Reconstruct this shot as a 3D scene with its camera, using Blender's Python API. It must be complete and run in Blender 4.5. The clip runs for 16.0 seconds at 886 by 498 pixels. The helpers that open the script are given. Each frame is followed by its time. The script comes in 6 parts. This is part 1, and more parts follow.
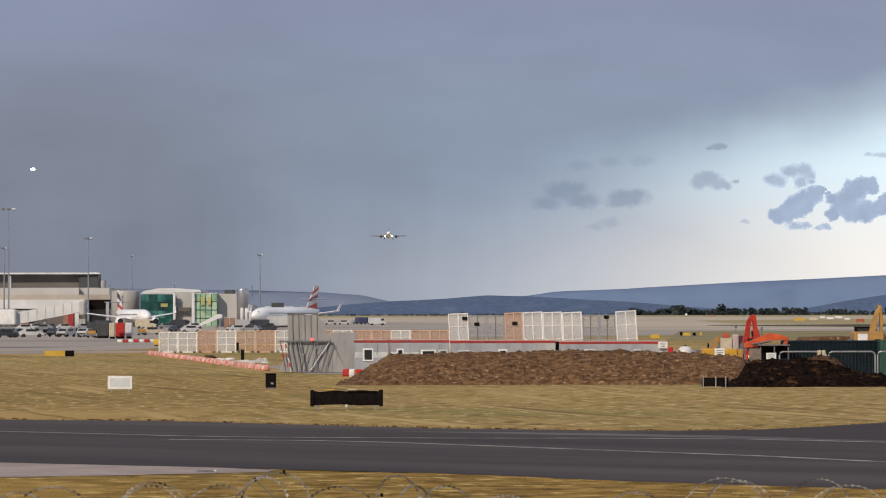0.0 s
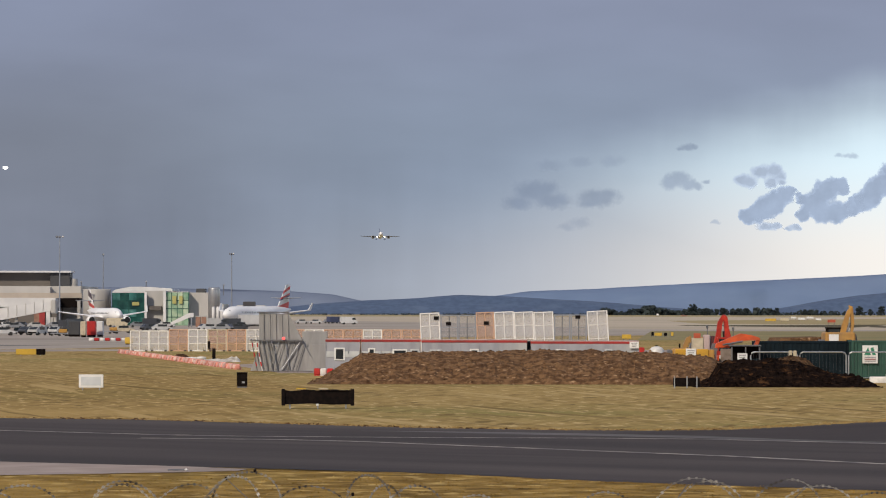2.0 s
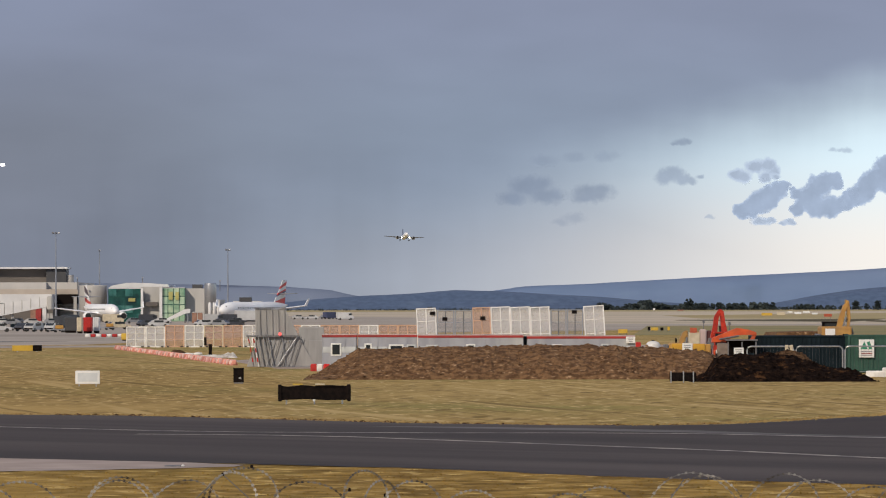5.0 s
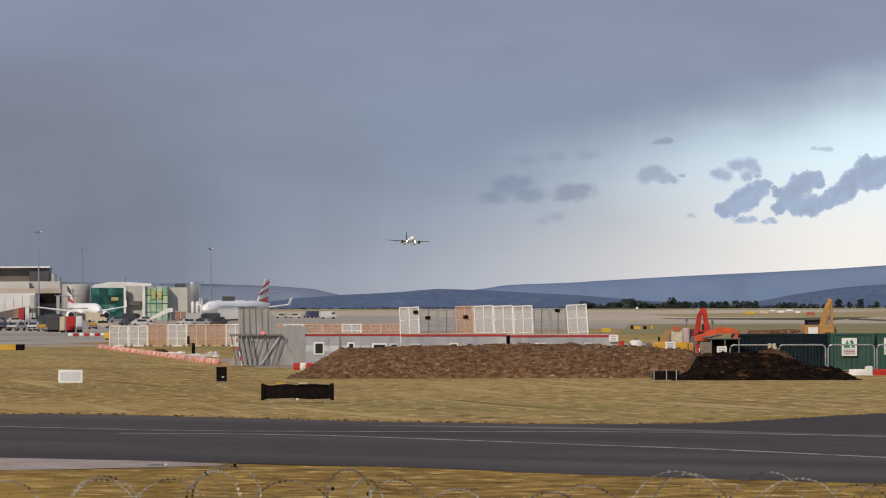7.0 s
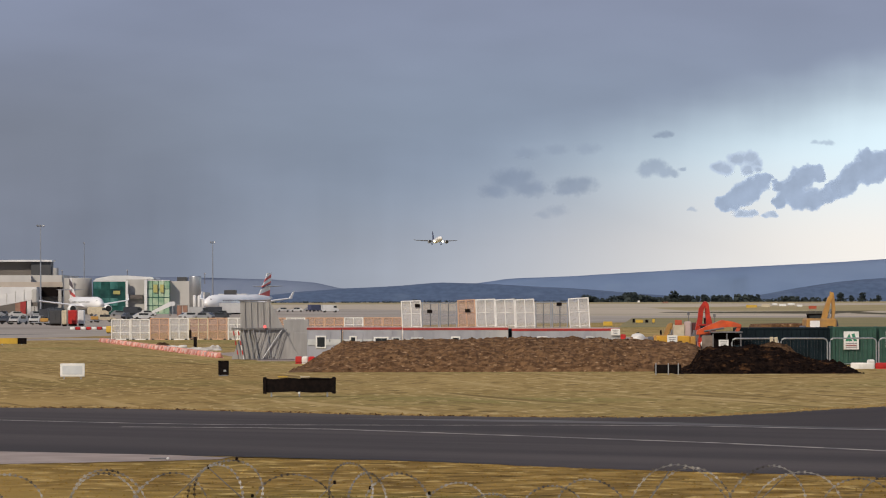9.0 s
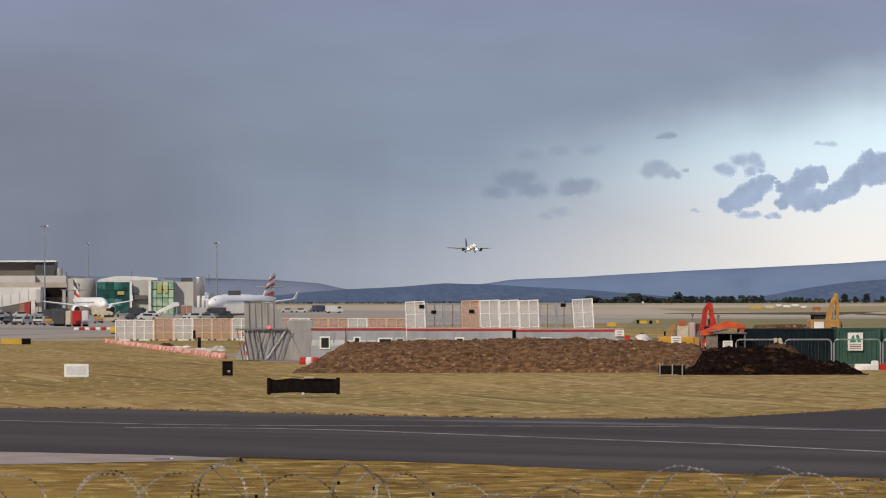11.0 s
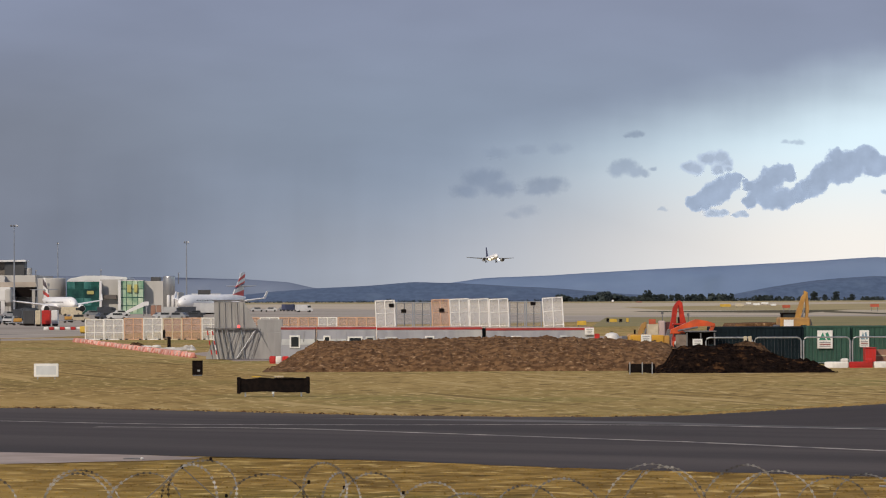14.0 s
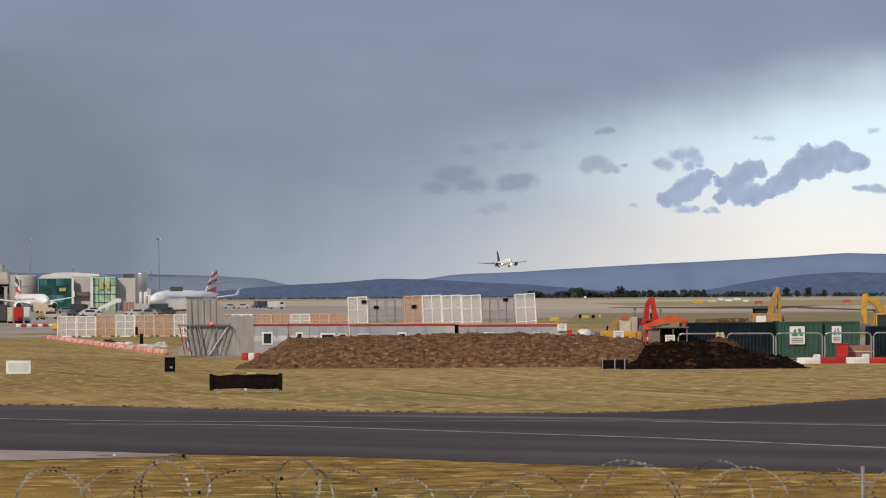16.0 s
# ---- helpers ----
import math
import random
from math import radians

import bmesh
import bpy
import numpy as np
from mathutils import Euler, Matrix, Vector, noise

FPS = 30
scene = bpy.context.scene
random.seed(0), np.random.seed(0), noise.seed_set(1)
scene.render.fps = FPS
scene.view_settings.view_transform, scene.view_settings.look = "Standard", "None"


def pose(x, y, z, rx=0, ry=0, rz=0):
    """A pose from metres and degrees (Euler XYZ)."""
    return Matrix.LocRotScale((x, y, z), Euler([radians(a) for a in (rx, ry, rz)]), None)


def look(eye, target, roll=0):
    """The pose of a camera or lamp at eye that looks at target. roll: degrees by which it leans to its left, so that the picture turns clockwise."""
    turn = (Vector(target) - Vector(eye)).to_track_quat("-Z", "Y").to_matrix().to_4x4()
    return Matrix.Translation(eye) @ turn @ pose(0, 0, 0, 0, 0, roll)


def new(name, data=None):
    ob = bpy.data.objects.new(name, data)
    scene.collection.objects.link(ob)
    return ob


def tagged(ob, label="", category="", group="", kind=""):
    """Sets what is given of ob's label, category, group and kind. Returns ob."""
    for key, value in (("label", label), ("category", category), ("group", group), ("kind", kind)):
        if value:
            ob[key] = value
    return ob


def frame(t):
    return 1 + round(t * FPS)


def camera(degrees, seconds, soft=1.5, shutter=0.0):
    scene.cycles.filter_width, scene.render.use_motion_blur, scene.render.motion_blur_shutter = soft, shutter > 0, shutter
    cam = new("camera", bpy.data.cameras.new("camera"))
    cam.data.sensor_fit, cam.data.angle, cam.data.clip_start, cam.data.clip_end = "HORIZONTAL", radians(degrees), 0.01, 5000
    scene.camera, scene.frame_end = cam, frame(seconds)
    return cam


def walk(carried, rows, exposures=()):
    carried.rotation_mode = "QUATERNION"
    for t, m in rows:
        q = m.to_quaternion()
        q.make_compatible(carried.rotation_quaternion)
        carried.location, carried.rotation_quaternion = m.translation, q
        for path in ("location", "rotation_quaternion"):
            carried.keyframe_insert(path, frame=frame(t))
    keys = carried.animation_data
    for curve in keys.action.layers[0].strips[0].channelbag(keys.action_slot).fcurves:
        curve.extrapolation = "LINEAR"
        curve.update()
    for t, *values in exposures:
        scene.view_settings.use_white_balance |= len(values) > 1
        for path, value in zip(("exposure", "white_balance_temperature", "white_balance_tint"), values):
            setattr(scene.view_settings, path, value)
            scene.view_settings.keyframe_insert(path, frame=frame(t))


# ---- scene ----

cam = camera(13.0, 16.0, soft=1.1)
EYE = 4.2
walk(cam, [(t, pose(0, 0, EYE, rx, ry, rz)) for t, rx, ry, rz in (
        (0, 90.9205, 0.096, -0.0053),
        (0.5, 90.9160, 0.085, -0.1188),
        (1, 90.9147, -0.033, -0.3133),
        (1.5, 90.9138, -0.011, -0.4261),
        (2, 90.9124, -0.073, -0.4245),
        (2.5, 90.8855, -0.052, -0.4117),
        (3, 90.8210, 0.011, -0.4201),
        (3.5, 90.7841, -0.004, -0.4061),
        (6, 90.8736, 0.176, -0.5720),
        (6.5, 90.8562, 0.165, -0.6655),
        (7, 90.8242, 0.121, -0.7284),
        (7.5, 90.7814, 0.089, -0.7411),
        (8, 90.7528, 0.083, -0.7182),
        (8.5, 90.7402, 0.119, -0.7111),
        (9, 90.7301, 0.135, -0.7011),
        (11.5, 90.7433, 0.080, -0.6349),
        (12, 90.7408, 0.091, -0.6798),
        (12.5, 90.7297, 0.143, -0.7662),
        (13, 90.7209, 0.188, -0.8963),
        (13.5, 90.7271, 0.195, -0.9934),
        (14, 90.7226, 0.214, -1.0854),
        (14.5, 90.7014, 0.213, -1.1681),
        (15, 90.6898, 0.242, -1.2441),
        (15.5, 90.6816, 0.294, -1.3385),
        (16, 90.6680, 0.293, -1.4904),
)], exposures=[(0, 0.0), (1.5, -0.04), (3.5, -0.04), (7, -0.07), (16, -0.07)])

# ---------------------------------------------------------------- light
world = bpy.data.worlds.new("storm_sky")
scene.world = world
world.use_nodes = True
wt = world.node_tree
wt.nodes.clear()
WN, WL = wt.nodes, wt.links


def wmath(op, a, b=None, c=None, clamp=False):
    n = WN.new("ShaderNodeMath")
    n.operation, n.use_clamp = op, clamp
    for i, v in enumerate((a, b, c)):
        if v is None:
            continue
        if isinstance(v, (int, float)):
            n.inputs[i].default_value = v
        else:
            WL.new(v, n.inputs[i])
    return n.outputs[0]


def wsmooth(v, lo, hi):
    n = WN.new("ShaderNodeMapRange")
    n.interpolation_type = "SMOOTHSTEP"
    WL.new(v, n.inputs[0])
    n.inputs[1].default_value, n.inputs[2].default_value = lo, hi
    return n.outputs[0]


def wmix(f, a, b):
    n = WN.new("ShaderNodeMix")
    n.data_type = "RGBA"
    WL.new(f, n.inputs[0])
    for i, v in ((6, a), (7, b)):
        if isinstance(v, tuple):
            n.inputs[i].default_value = (*v, 1)
        else:
            WL.new(v, n.inputs[i])
    return n.outputs[2]


def wnoise(vec, scale, detail, stretch):
    m = WN.new("ShaderNodeMapping")
    m.inputs["Scale"].default_value = stretch
    m.inputs["Rotation"].default_value = (0, radians(-24), 0)
    WL.new(vec, m.inputs[0])
    n = WN.new("ShaderNodeTexNoise")
    n.inputs["Scale"].default_value, n.inputs["Detail"].default_value = scale, detail
    n.inputs["Roughness"].default_value = 0.5
    WL.new(m.outputs[0], n.inputs[0])
    return n.outputs[0]


SUN_EL, SUN_AZ = 33.0, 212.0     # degrees; the azimuth counts clockwise from ahead
coords = WN.new("ShaderNodeTexCoord").outputs["Generated"]
split = WN.new("ShaderNodeSeparateXYZ")
WL.new(coords, split.inputs[0])
side, rise = split.outputs[0], split.outputs[2]
broad = wmath("SUBTRACT", wnoise(coords, 14.0, 3.0, (1, 1, 2.2)), 0.5)
wisps = wmath("SUBTRACT", wnoise(coords, 46.0, 5.0, (0.7, 1, 2.6)), 0.5)
veils = wmath("SUBTRACT", wnoise(coords, 75.0, 3.0, (1.6, 1, 0.35)), 0.5)
# the storm deck: grey rain shafts to one side, bluer towards the gap in the clouds
deck = wmix(wsmooth(side, -0.11, 0.035), (0.202, 0.226, 0.294), (0.272, 0.332, 0.446))
deck = wmix(wsmooth(rise, 0.040, 0.080), deck, (0.258, 0.294, 0.414))
soft_deck = wmath("ADD", wmath("MULTIPLY", broad, 0.30), wmath("MULTIPLY", wisps, 0.12))
shafts = wmath("SUBTRACT", wnoise(coords, 26.0, 3.0, (2.4, 1, 0.45)), 0.5)
soft_deck = wmath("ADD", soft_deck, wmath("MULTIPLY", wmath("MULTIPLY", shafts, wsmooth(rise, 0.055, 0.015)), 0.28))
soft_deck = wmath("ADD", soft_deck, 1.0)
# the bright gap under the edge of the deck
brink = wmath("ADD", wmath("MULTIPLY", side, 0.16), 0.0378)
gap = wmath("SUBTRACT", brink, rise)
gap = wmath("ADD", gap, wmath("MULTIPLY", broad, 0.012))
gap = wmath("ADD", gap, wmath("MULTIPLY", wmath("ADD", wisps, veils), 0.003))
opening = wmath("MULTIPLY", wsmooth(gap, -0.006, 0.019), wsmooth(side, 0.000, 0.128))
clear = wmix(wsmooth(rise, 0.012, 0.042), (1.02, 0.975, 0.92), (0.82, 1.0, 1.10))
veil = WN.new("ShaderNodeMix")
veil.data_type = "RGBA"
veil.blend_type = "MULTIPLY"
veil.inputs[0].default_value = 1.0
WL.new(deck, veil.inputs[6])
WL.new(soft_deck, veil.inputs[7])
low_glow = wmath("MULTIPLY", wmath("MULTIPLY", wsmooth(rise, 0.040, 0.0), wsmooth(side, -0.070, 0.03)), 0.24)
opening = wmath("MAXIMUM", opening, wmath("ADD", low_glow, wmath("MULTIPLY", opening, 0.75)))
clouded = wmix(opening, veil.outputs[2], clear)
sky = WN.new("ShaderNodeTexSky")
sky.sky_type, sky.sun_disc = "NISHITA", False
sky.sun_elevation, sky.sun_rotation = radians(SUN_EL), radians(SUN_AZ)
blue = WN.new("ShaderNodeBackground")
blue.inputs["Strength"].default_value = 0.05
WL.new(sky.outputs[0], blue.inputs[0])
grey = WN.new("ShaderNodeBackground")
grey.inputs["Strength"].default_value = 1.0
WL.new(clouded, grey.inputs[0])
both = WN.new("ShaderNodeMixShader")
both.inputs[0].default_value = 0.94
WL.new(blue.outputs[0], both.inputs[1])
WL.new(grey.outputs[0], both.inputs[2])
wout = WN.new("ShaderNodeOutputWorld")
WL.new(both.outputs[0], wout.inputs[0])

sun_data = bpy.data.lights.new("sun", "SUN")
sun_data.energy, sun_data.angle, sun_data.color = 3.1, radians(2.0), (1.0, 0.87, 0.70)
sun = new("sun", sun_data)
sx, sy = math.sin(radians(SUN_AZ)), math.cos(radians(SUN_AZ))
sun.matrix_world = look((60 * sx, 60 * sy, 60 * math.tan(radians(SUN_EL))), (0, 0, 0))


# ---------------------------------------------------------------- materials
def material(name, c1, c2=None, scale=3.0, rough=0.7, metal=0.0, stretch=(1, 1, 1), bump=0.0, bump_scale=None,
             grime=None, grime_scale=0.3, emit=None, strength=0.0, coords="Object", per_object=0.0, contrast=(0.35, 0.65), detail=5.0, spec=None, turn=None, grime_range=(0.45, 0.75)):
    """Two tones by noise, a second broader tone for stains, fine relief."""
    m = bpy.data.materials.new(name)
    m.use_nodes = True
    nt = m.node_tree
    bsdf = nt.nodes["Principled BSDF"]
    bsdf.inputs["Roughness"].default_value, bsdf.inputs["Metallic"].default_value = rough, metal
    if spec is not None:
        bsdf.inputs["Specular IOR Level"].default_value = spec
    c2 = c2 or tuple(v * 0.82 for v in c1)
    tc = nt.nodes.new("ShaderNodeTexCoord")
    mp = nt.nodes.new("ShaderNodeMapping")
    mp.inputs["Scale"].default_value = stretch
    if turn is not None:
        mp.vector_type = "TEXTURE"
        mp.inputs["Rotation"].default_value = (0, 0, radians(turn))
    nt.links.new(tc.outputs[coords], mp.inputs[0])

    def noise_tex(s, d):
        n = nt.nodes.new("ShaderNodeTexNoise")
        n.inputs["Scale"].default_value, n.inputs["Detail"].default_value = s, d
        nt.links.new(mp.outputs[0], n.inputs[0])
        return n.outputs[0]

    def ramp(v, lo, hi):
        r = nt.nodes.new("ShaderNodeMapRange")
        r.interpolation_type = "SMOOTHSTEP"
        nt.links.new(v, r.inputs[0])
        r.inputs[1].default_value, r.inputs[2].default_value = lo, hi
        return r.outputs[0]

    def mix(f, a, b):
        n = nt.nodes.new("ShaderNodeMix")
        n.data_type = "RGBA"
        nt.links.new(f, n.inputs[0])
        for i, v in ((6, a), (7, b)):
            if isinstance(v, tuple):
                n.inputs[i].default_value = (*v, 1)
            else:
                nt.links.new(v, n.inputs[i])
        return n.outputs[2]

    fine = noise_tex(scale, detail)
    col = mix(ramp(fine, *contrast), c1, c2)
    if grime:
        col = mix(ramp(noise_tex(grime_scale, 4.0), *grime_range), col, grime)
    if per_object:
        info = nt.nodes.new("ShaderNodeObjectInfo")
        hsv = nt.nodes.new("ShaderNodeHueSaturation")
        r = nt.nodes.new("ShaderNodeMapRange")
        nt.links.new(info.outputs["Random"], r.inputs[0])
        r.inputs[3].default_value, r.inputs[4].default_value = 1 - per_object, 1 + per_object
        nt.links.new(r.outputs[0], hsv.inputs["Value"])
        nt.links.new(col, hsv.inputs["Color"])
        col = hsv.outputs[0]
    nt.links.new(col, bsdf.inputs["Base Color"])
    if bump:
        b = nt.nodes.new("ShaderNodeBump")
        b.inputs["Strength"].default_value, b.inputs["Distance"].default_value = 0.8, bump
        nt.links.new(noise_tex(bump_scale or scale * 2, 6.0), b.inputs["Height"])
        nt.links.new(b.outputs[0], bsdf.inputs["Normal"])
    if emit:
        bsdf.inputs["Emission Color"].default_value = (*emit, 1)
        bsdf.inputs["Emission Strength"].default_value = strength
    return m


def see_through(name, c1, cover, rough=0.6, scale=8.0, stretch=(1, 1, 1)):
    """Fine mesh or netting: partly open."""
    m = material(name, c1, scale=scale, rough=rough, stretch=stretch)
    m.node_tree.nodes["Principled BSDF"].inputs["Alpha"].default_value = cover
    return m


def grass_material(name, straw, dry, green, fleck, grain=1.0, wide=1.0, deep=1.0, mown=True):
    """Mown dry grass: swaths across the mowing line, patches of green, flecks of straw."""
    m = bpy.data.materials.new(name)
    m.use_nodes = True
    nt = m.node_tree
    N, L = nt.nodes, nt.links
    bsdf = N["Principled BSDF"]
    bsdf.inputs["Roughness"].default_value = 0.95
    bsdf.inputs["Specular IOR Level"].default_value = 0.1
    tc = N.new("ShaderNodeTexCoord")

    def tex(scale, detail, stretch, turn=36):
        mp = N.new("ShaderNodeMapping")
        mp.vector_type = "TEXTURE"
        mp.inputs["Rotation"].default_value = (0, 0, radians(-turn))
        mp.inputs["Scale"].default_value = stretch
        L.new(tc.outputs["Object"], mp.inputs[0])
        n = N.new("ShaderNodeTexNoise")
        n.inputs["Scale"].default_value, n.inputs["Detail"].default_value = scale, detail
        L.new(mp.outputs[0], n.inputs[0])
        return n.outputs[0]

    def ramp(v, lo, hi):
        r = N.new("ShaderNodeMapRange")
        r.interpolation_type = "SMOOTHSTEP"
        L.new(v, r.inputs[0])
        r.inputs[1].default_value, r.inputs[2].default_value = lo, hi
        return r.outputs[0]

    def mix(f, a, b):
        n = N.new("ShaderNodeMix")
        n.data_type = "RGBA"
        L.new(f, n.inputs[0])
        for i, v in ((6, a), (7, b)):
            if isinstance(v, tuple):
                n.inputs[i].default_value = (*v, 1)
            else:
                L.new(v, n.inputs[i])
        return n.outputs[2]

    col = mix(ramp(tex(0.45 * grain, 5, (wide, deep, 1.0), 8), 0.36, 0.64), straw, dry)
    col = mix(ramp(tex(0.05, 5, (1.6, 1.4, 1.0), 15), 0.46, 0.68), col, green)
    col = mix(ramp(tex(0.62 * grain, 4, (0.9 * wide, deep, 1.0), -6), 0.54, 0.68), col, fleck)
    col = mix(ramp(tex(0.50 * grain, 4, (wide, 0.9 * deep, 1.0), 12), 0.56, 0.70), col, tuple(v * 0.62 for v in dry))
    col = mix(ramp(tex(0.045, 4, (1.0, 1.6, 1.0), 30), 0.52, 0.66), col, tuple(v * 1.12 for v in straw))
    if mown:     # lines left by the mower
        col = mix(ramp(tex(0.60, 3, (0.9, 20.0, 1.0), -12), 0.57, 0.67), col, tuple(0.5 * (a + b) for a, b in zip(straw, fleck)))
        col = mix(ramp(tex(0.55, 3, (0.8, 24.0, 1.0), -14), 0.59, 0.70), col, tuple(v * 0.70 for v in dry))
    else:
        col = mix(ramp(tex(0.11, 4, (5.0, 0.8, 1.0), 24), 0.57, 0.66), col, tuple(v * 0.86 for v in dry))
    L.new(col, bsdf.inputs["Base Color"])
    b = N.new("ShaderNodeBump")
    b.inputs["Strength"].default_value, b.inputs["Distance"].default_value = 0.9, 0.06
    L.new(tex(5.0, 6, (1.5, 1.0, 1.0)), b.inputs["Height"])
    L.new(b.outputs[0], bsdf.inputs["Normal"])
    return m


M = {}
M["grass"] = grass_material("mown_dry_grass", (0.406, 0.287, 0.111), (0.293, 0.200, 0.070), (0.255, 0.215, 0.070), (0.54, 0.405, 0.19), 2.6, 0.9, 4.6)
# greener grass, also darkened for the dimmer light at the left
M["grass_dimmed"] = grass_material("greenish_grass_dimmed", (0.380, 0.260, 0.097), (0.264, 0.175, 0.057), (0.239, 0.182, 0.058), (0.54, 0.390, 0.172), 2.6, 0.9, 4.6)
M["verge"] = grass_material("rough_verge_grass", (0.345, 0.220, 0.060), (0.175, 0.105, 0.024), (0.165, 0.150, 0.034), (0.56, 0.40, 0.15), 2.6, 1.5, 1.6, False)
M["field"] = material("far_airfield_grass", (0.37, 0.290, 0.125), (0.30, 0.240, 0.100), 0.02, 0.95, grime=(0.44, 0.345, 0.20), grime_scale=0.006)
M["green_field"] = material("greener_airfield_grass", (0.27, 0.215, 0.085), (0.20, 0.175, 0.065), 0.05, 0.95)
M["asphalt"] = material("taxiway_asphalt", (0.064, 0.052, 0.049), (0.047, 0.039, 0.037), 0.30, 0.9, stretch=(9, 1, 1), turn=-36.5, spec=0.25, bump=0.004,
                        bump_scale=40, grime=(0.088, 0.072, 0.067), grime_scale=0.22)
M["asphalt_dark"] = material("dark_branch_asphalt", (0.056, 0.044, 0.041), (0.043, 0.034, 0.032), 0.30, 0.9, stretch=(5, 1, 1), turn=50, spec=0.25, bump=0.004, bump_scale=40)
M["patch"] = material("old_asphalt_lane", (0.150, 0.140, 0.134), (0.085, 0.078, 0.077), 0.5, 0.85, stretch=(6, 1, 1), turn=-30, spec=0.25)
M["concrete"] = material("pale_concrete", (0.40, 0.320, 0.275), (0.32, 0.255, 0.22), 0.6, 0.85, grime=(0.25, 0.20, 0.165), grime_scale=0.16)
M["apron"] = material("apron_concrete", (0.42, 0.360, 0.300), (0.33, 0.285, 0.235), 0.06, 0.85, grime=(0.26, 0.225, 0.19), grime_scale=0.012)
M["runway"] = material("pale_runway_surface", (0.55, 0.465, 0.345), (0.46, 0.385, 0.285), 0.02, 0.85, grime=(0.37, 0.31, 0.215), grime_scale=0.008)
M["road_pale"] = material("pale_service_road", (0.47, 0.405, 0.345), (0.38, 0.325, 0.275), 0.08, 0.85, grime=(0.28, 0.235, 0.20), grime_scale=0.03)
M["dark_apron"] = material("worn_dark_apron", (0.16, 0.15, 0.145), (0.12, 0.115, 0.11), 0.03, 0.8)
M["track"] = material("dark_worn_grass_track", (0.24, 0.165, 0.068), (0.30, 0.21, 0.085), 0.4, 0.95, spec=0.1)
M["dark_field"] = material("dark_rough_grass", (0.085, 0.075, 0.045), (0.12, 0.10, 0.06), 0.03, 0.95, spec=0.1)
M["line"] = material("worn_line_paint", (0.42, 0.37, 0.32), (0.13, 0.115, 0.11), 1.1, 0.7)
M["soil"] = material("brown_turned_soil", (0.205, 0.116, 0.056), (0.095, 0.050, 0.024), 2.4, 0.95, spec=0.12, bump=0.07, bump_scale=5,
                     grime=(0.40, 0.26, 0.15), grime_scale=3.2, grime_range=(0.58, 0.74), contrast=(0.36, 0.62))
M["damp_soil"] = material("damp_brown_soil", (0.135, 0.078, 0.042), (0.050, 0.028, 0.016), 2.4, 0.95, spec=0.12, bump=0.07, bump_scale=5, grime=(0.22, 0.135, 0.07), grime_scale=3.0, grime_range=(0.58, 0.74))
M["dark_soil"] = material("wet_dark_soil", (0.018, 0.011, 0.008), (0.006, 0.004, 0.0035), 2.6, 1.0, spec=0.02, bump=0.10, bump_scale=3.5,
                          grime=(0.085, 0.042, 0.020), grime_scale=1.6, grime_range=(0.56, 0.72))
M["black"] = material("black_steel_and_shade", (0.005, 0.004, 0.004), (0.012, 0.008, 0.007), 6, 0.8, spec=0.08)
M["white"] = material("white_paint", (0.80, 0.80, 0.79), (0.70, 0.70, 0.69), 1.4, 0.5, grime=(0.62, 0.61, 0.58), grime_scale=0.4)
M["panel_grey"] = material("grey_sign_face", (0.60, 0.63, 0.65), (0.54, 0.57, 0.60), 2, 0.5)
M["frame_white"] = material("white_frame_steel", (0.84, 0.83, 0.80), (0.70, 0.68, 0.65), 2.0, 0.5)
M["orange_frame"] = material("orange_frame_steel", (0.62, 0.40, 0.28), (0.52, 0.32, 0.21), 2.0, 0.5)
M["netting"] = see_through("white_netting", (0.70, 0.69, 0.68), 0.36)
M["grey_netting"] = see_through("grey_wire_mesh", (0.36, 0.36, 0.38), 0.12)
M["orange_netting"] = see_through("orange_barrier_netting", (0.55, 0.35, 0.25), 0.44)
M["screen"] = material("grey_screen_sheeting", (0.33, 0.325, 0.32), (0.255, 0.25, 0.248), 1.6, 0.6, stretch=(1, 1, 0.2), grime=(0.44, 0.425, 0.41), grime_scale=0.7)
M["steel"] = material("galvanised_steel", (0.50, 0.51, 0.52), (0.38, 0.39, 0.41), 5, 0.38, 0.8)
M["soil_grey"] = material("muddy_grey_board", (0.24, 0.19, 0.16), (0.17, 0.135, 0.115), 2.5, 0.85, grime=(0.12, 0.085, 0.06), grime_scale=1.2)
M["dark_steel"] = material("dark_scaffold_steel", (0.14, 0.14, 0.15), (0.21, 0.205, 0.205), 4, 0.5, 0.5)
# mast steel paled and blued by haze put into the colour
M["mast"] = material("mast_steel_haze_tint", (0.24, 0.26, 0.30), (0.19, 0.21, 0.25), 0.5, 0.6)
M["fin_dark"] = material("charcoal_livery_paint", (0.07, 0.05, 0.065), (0.09, 0.07, 0.08), 0.4, 0.5)
M["red"] = material("red_plastic", (0.50, 0.020, 0.016), (0.38, 0.02, 0.016), 2, 0.45, per_object=0.15)
M["white_plastic"] = material("white_plastic", (0.80, 0.78, 0.75), (0.62, 0.60, 0.58), 2, 0.45, per_object=0.1)
M["pink_plastic"] = material("faded_red_plastic", (0.80, 0.42, 0.35), (0.64, 0.27, 0.21), 1.3, 0.55, per_object=0.3)
M["pale_pink"] = material("bleached_pink_plastic", (0.80, 0.62, 0.57), (0.70, 0.50, 0.45), 1.3, 0.55, per_object=0.2)
M["tarp"] = material("pale_dusty_tarpaulin", (0.62, 0.59, 0.55), (0.46, 0.43, 0.40), 1.6, 0.6, grime=(0.30, 0.26, 0.21), grime_scale=1.1)
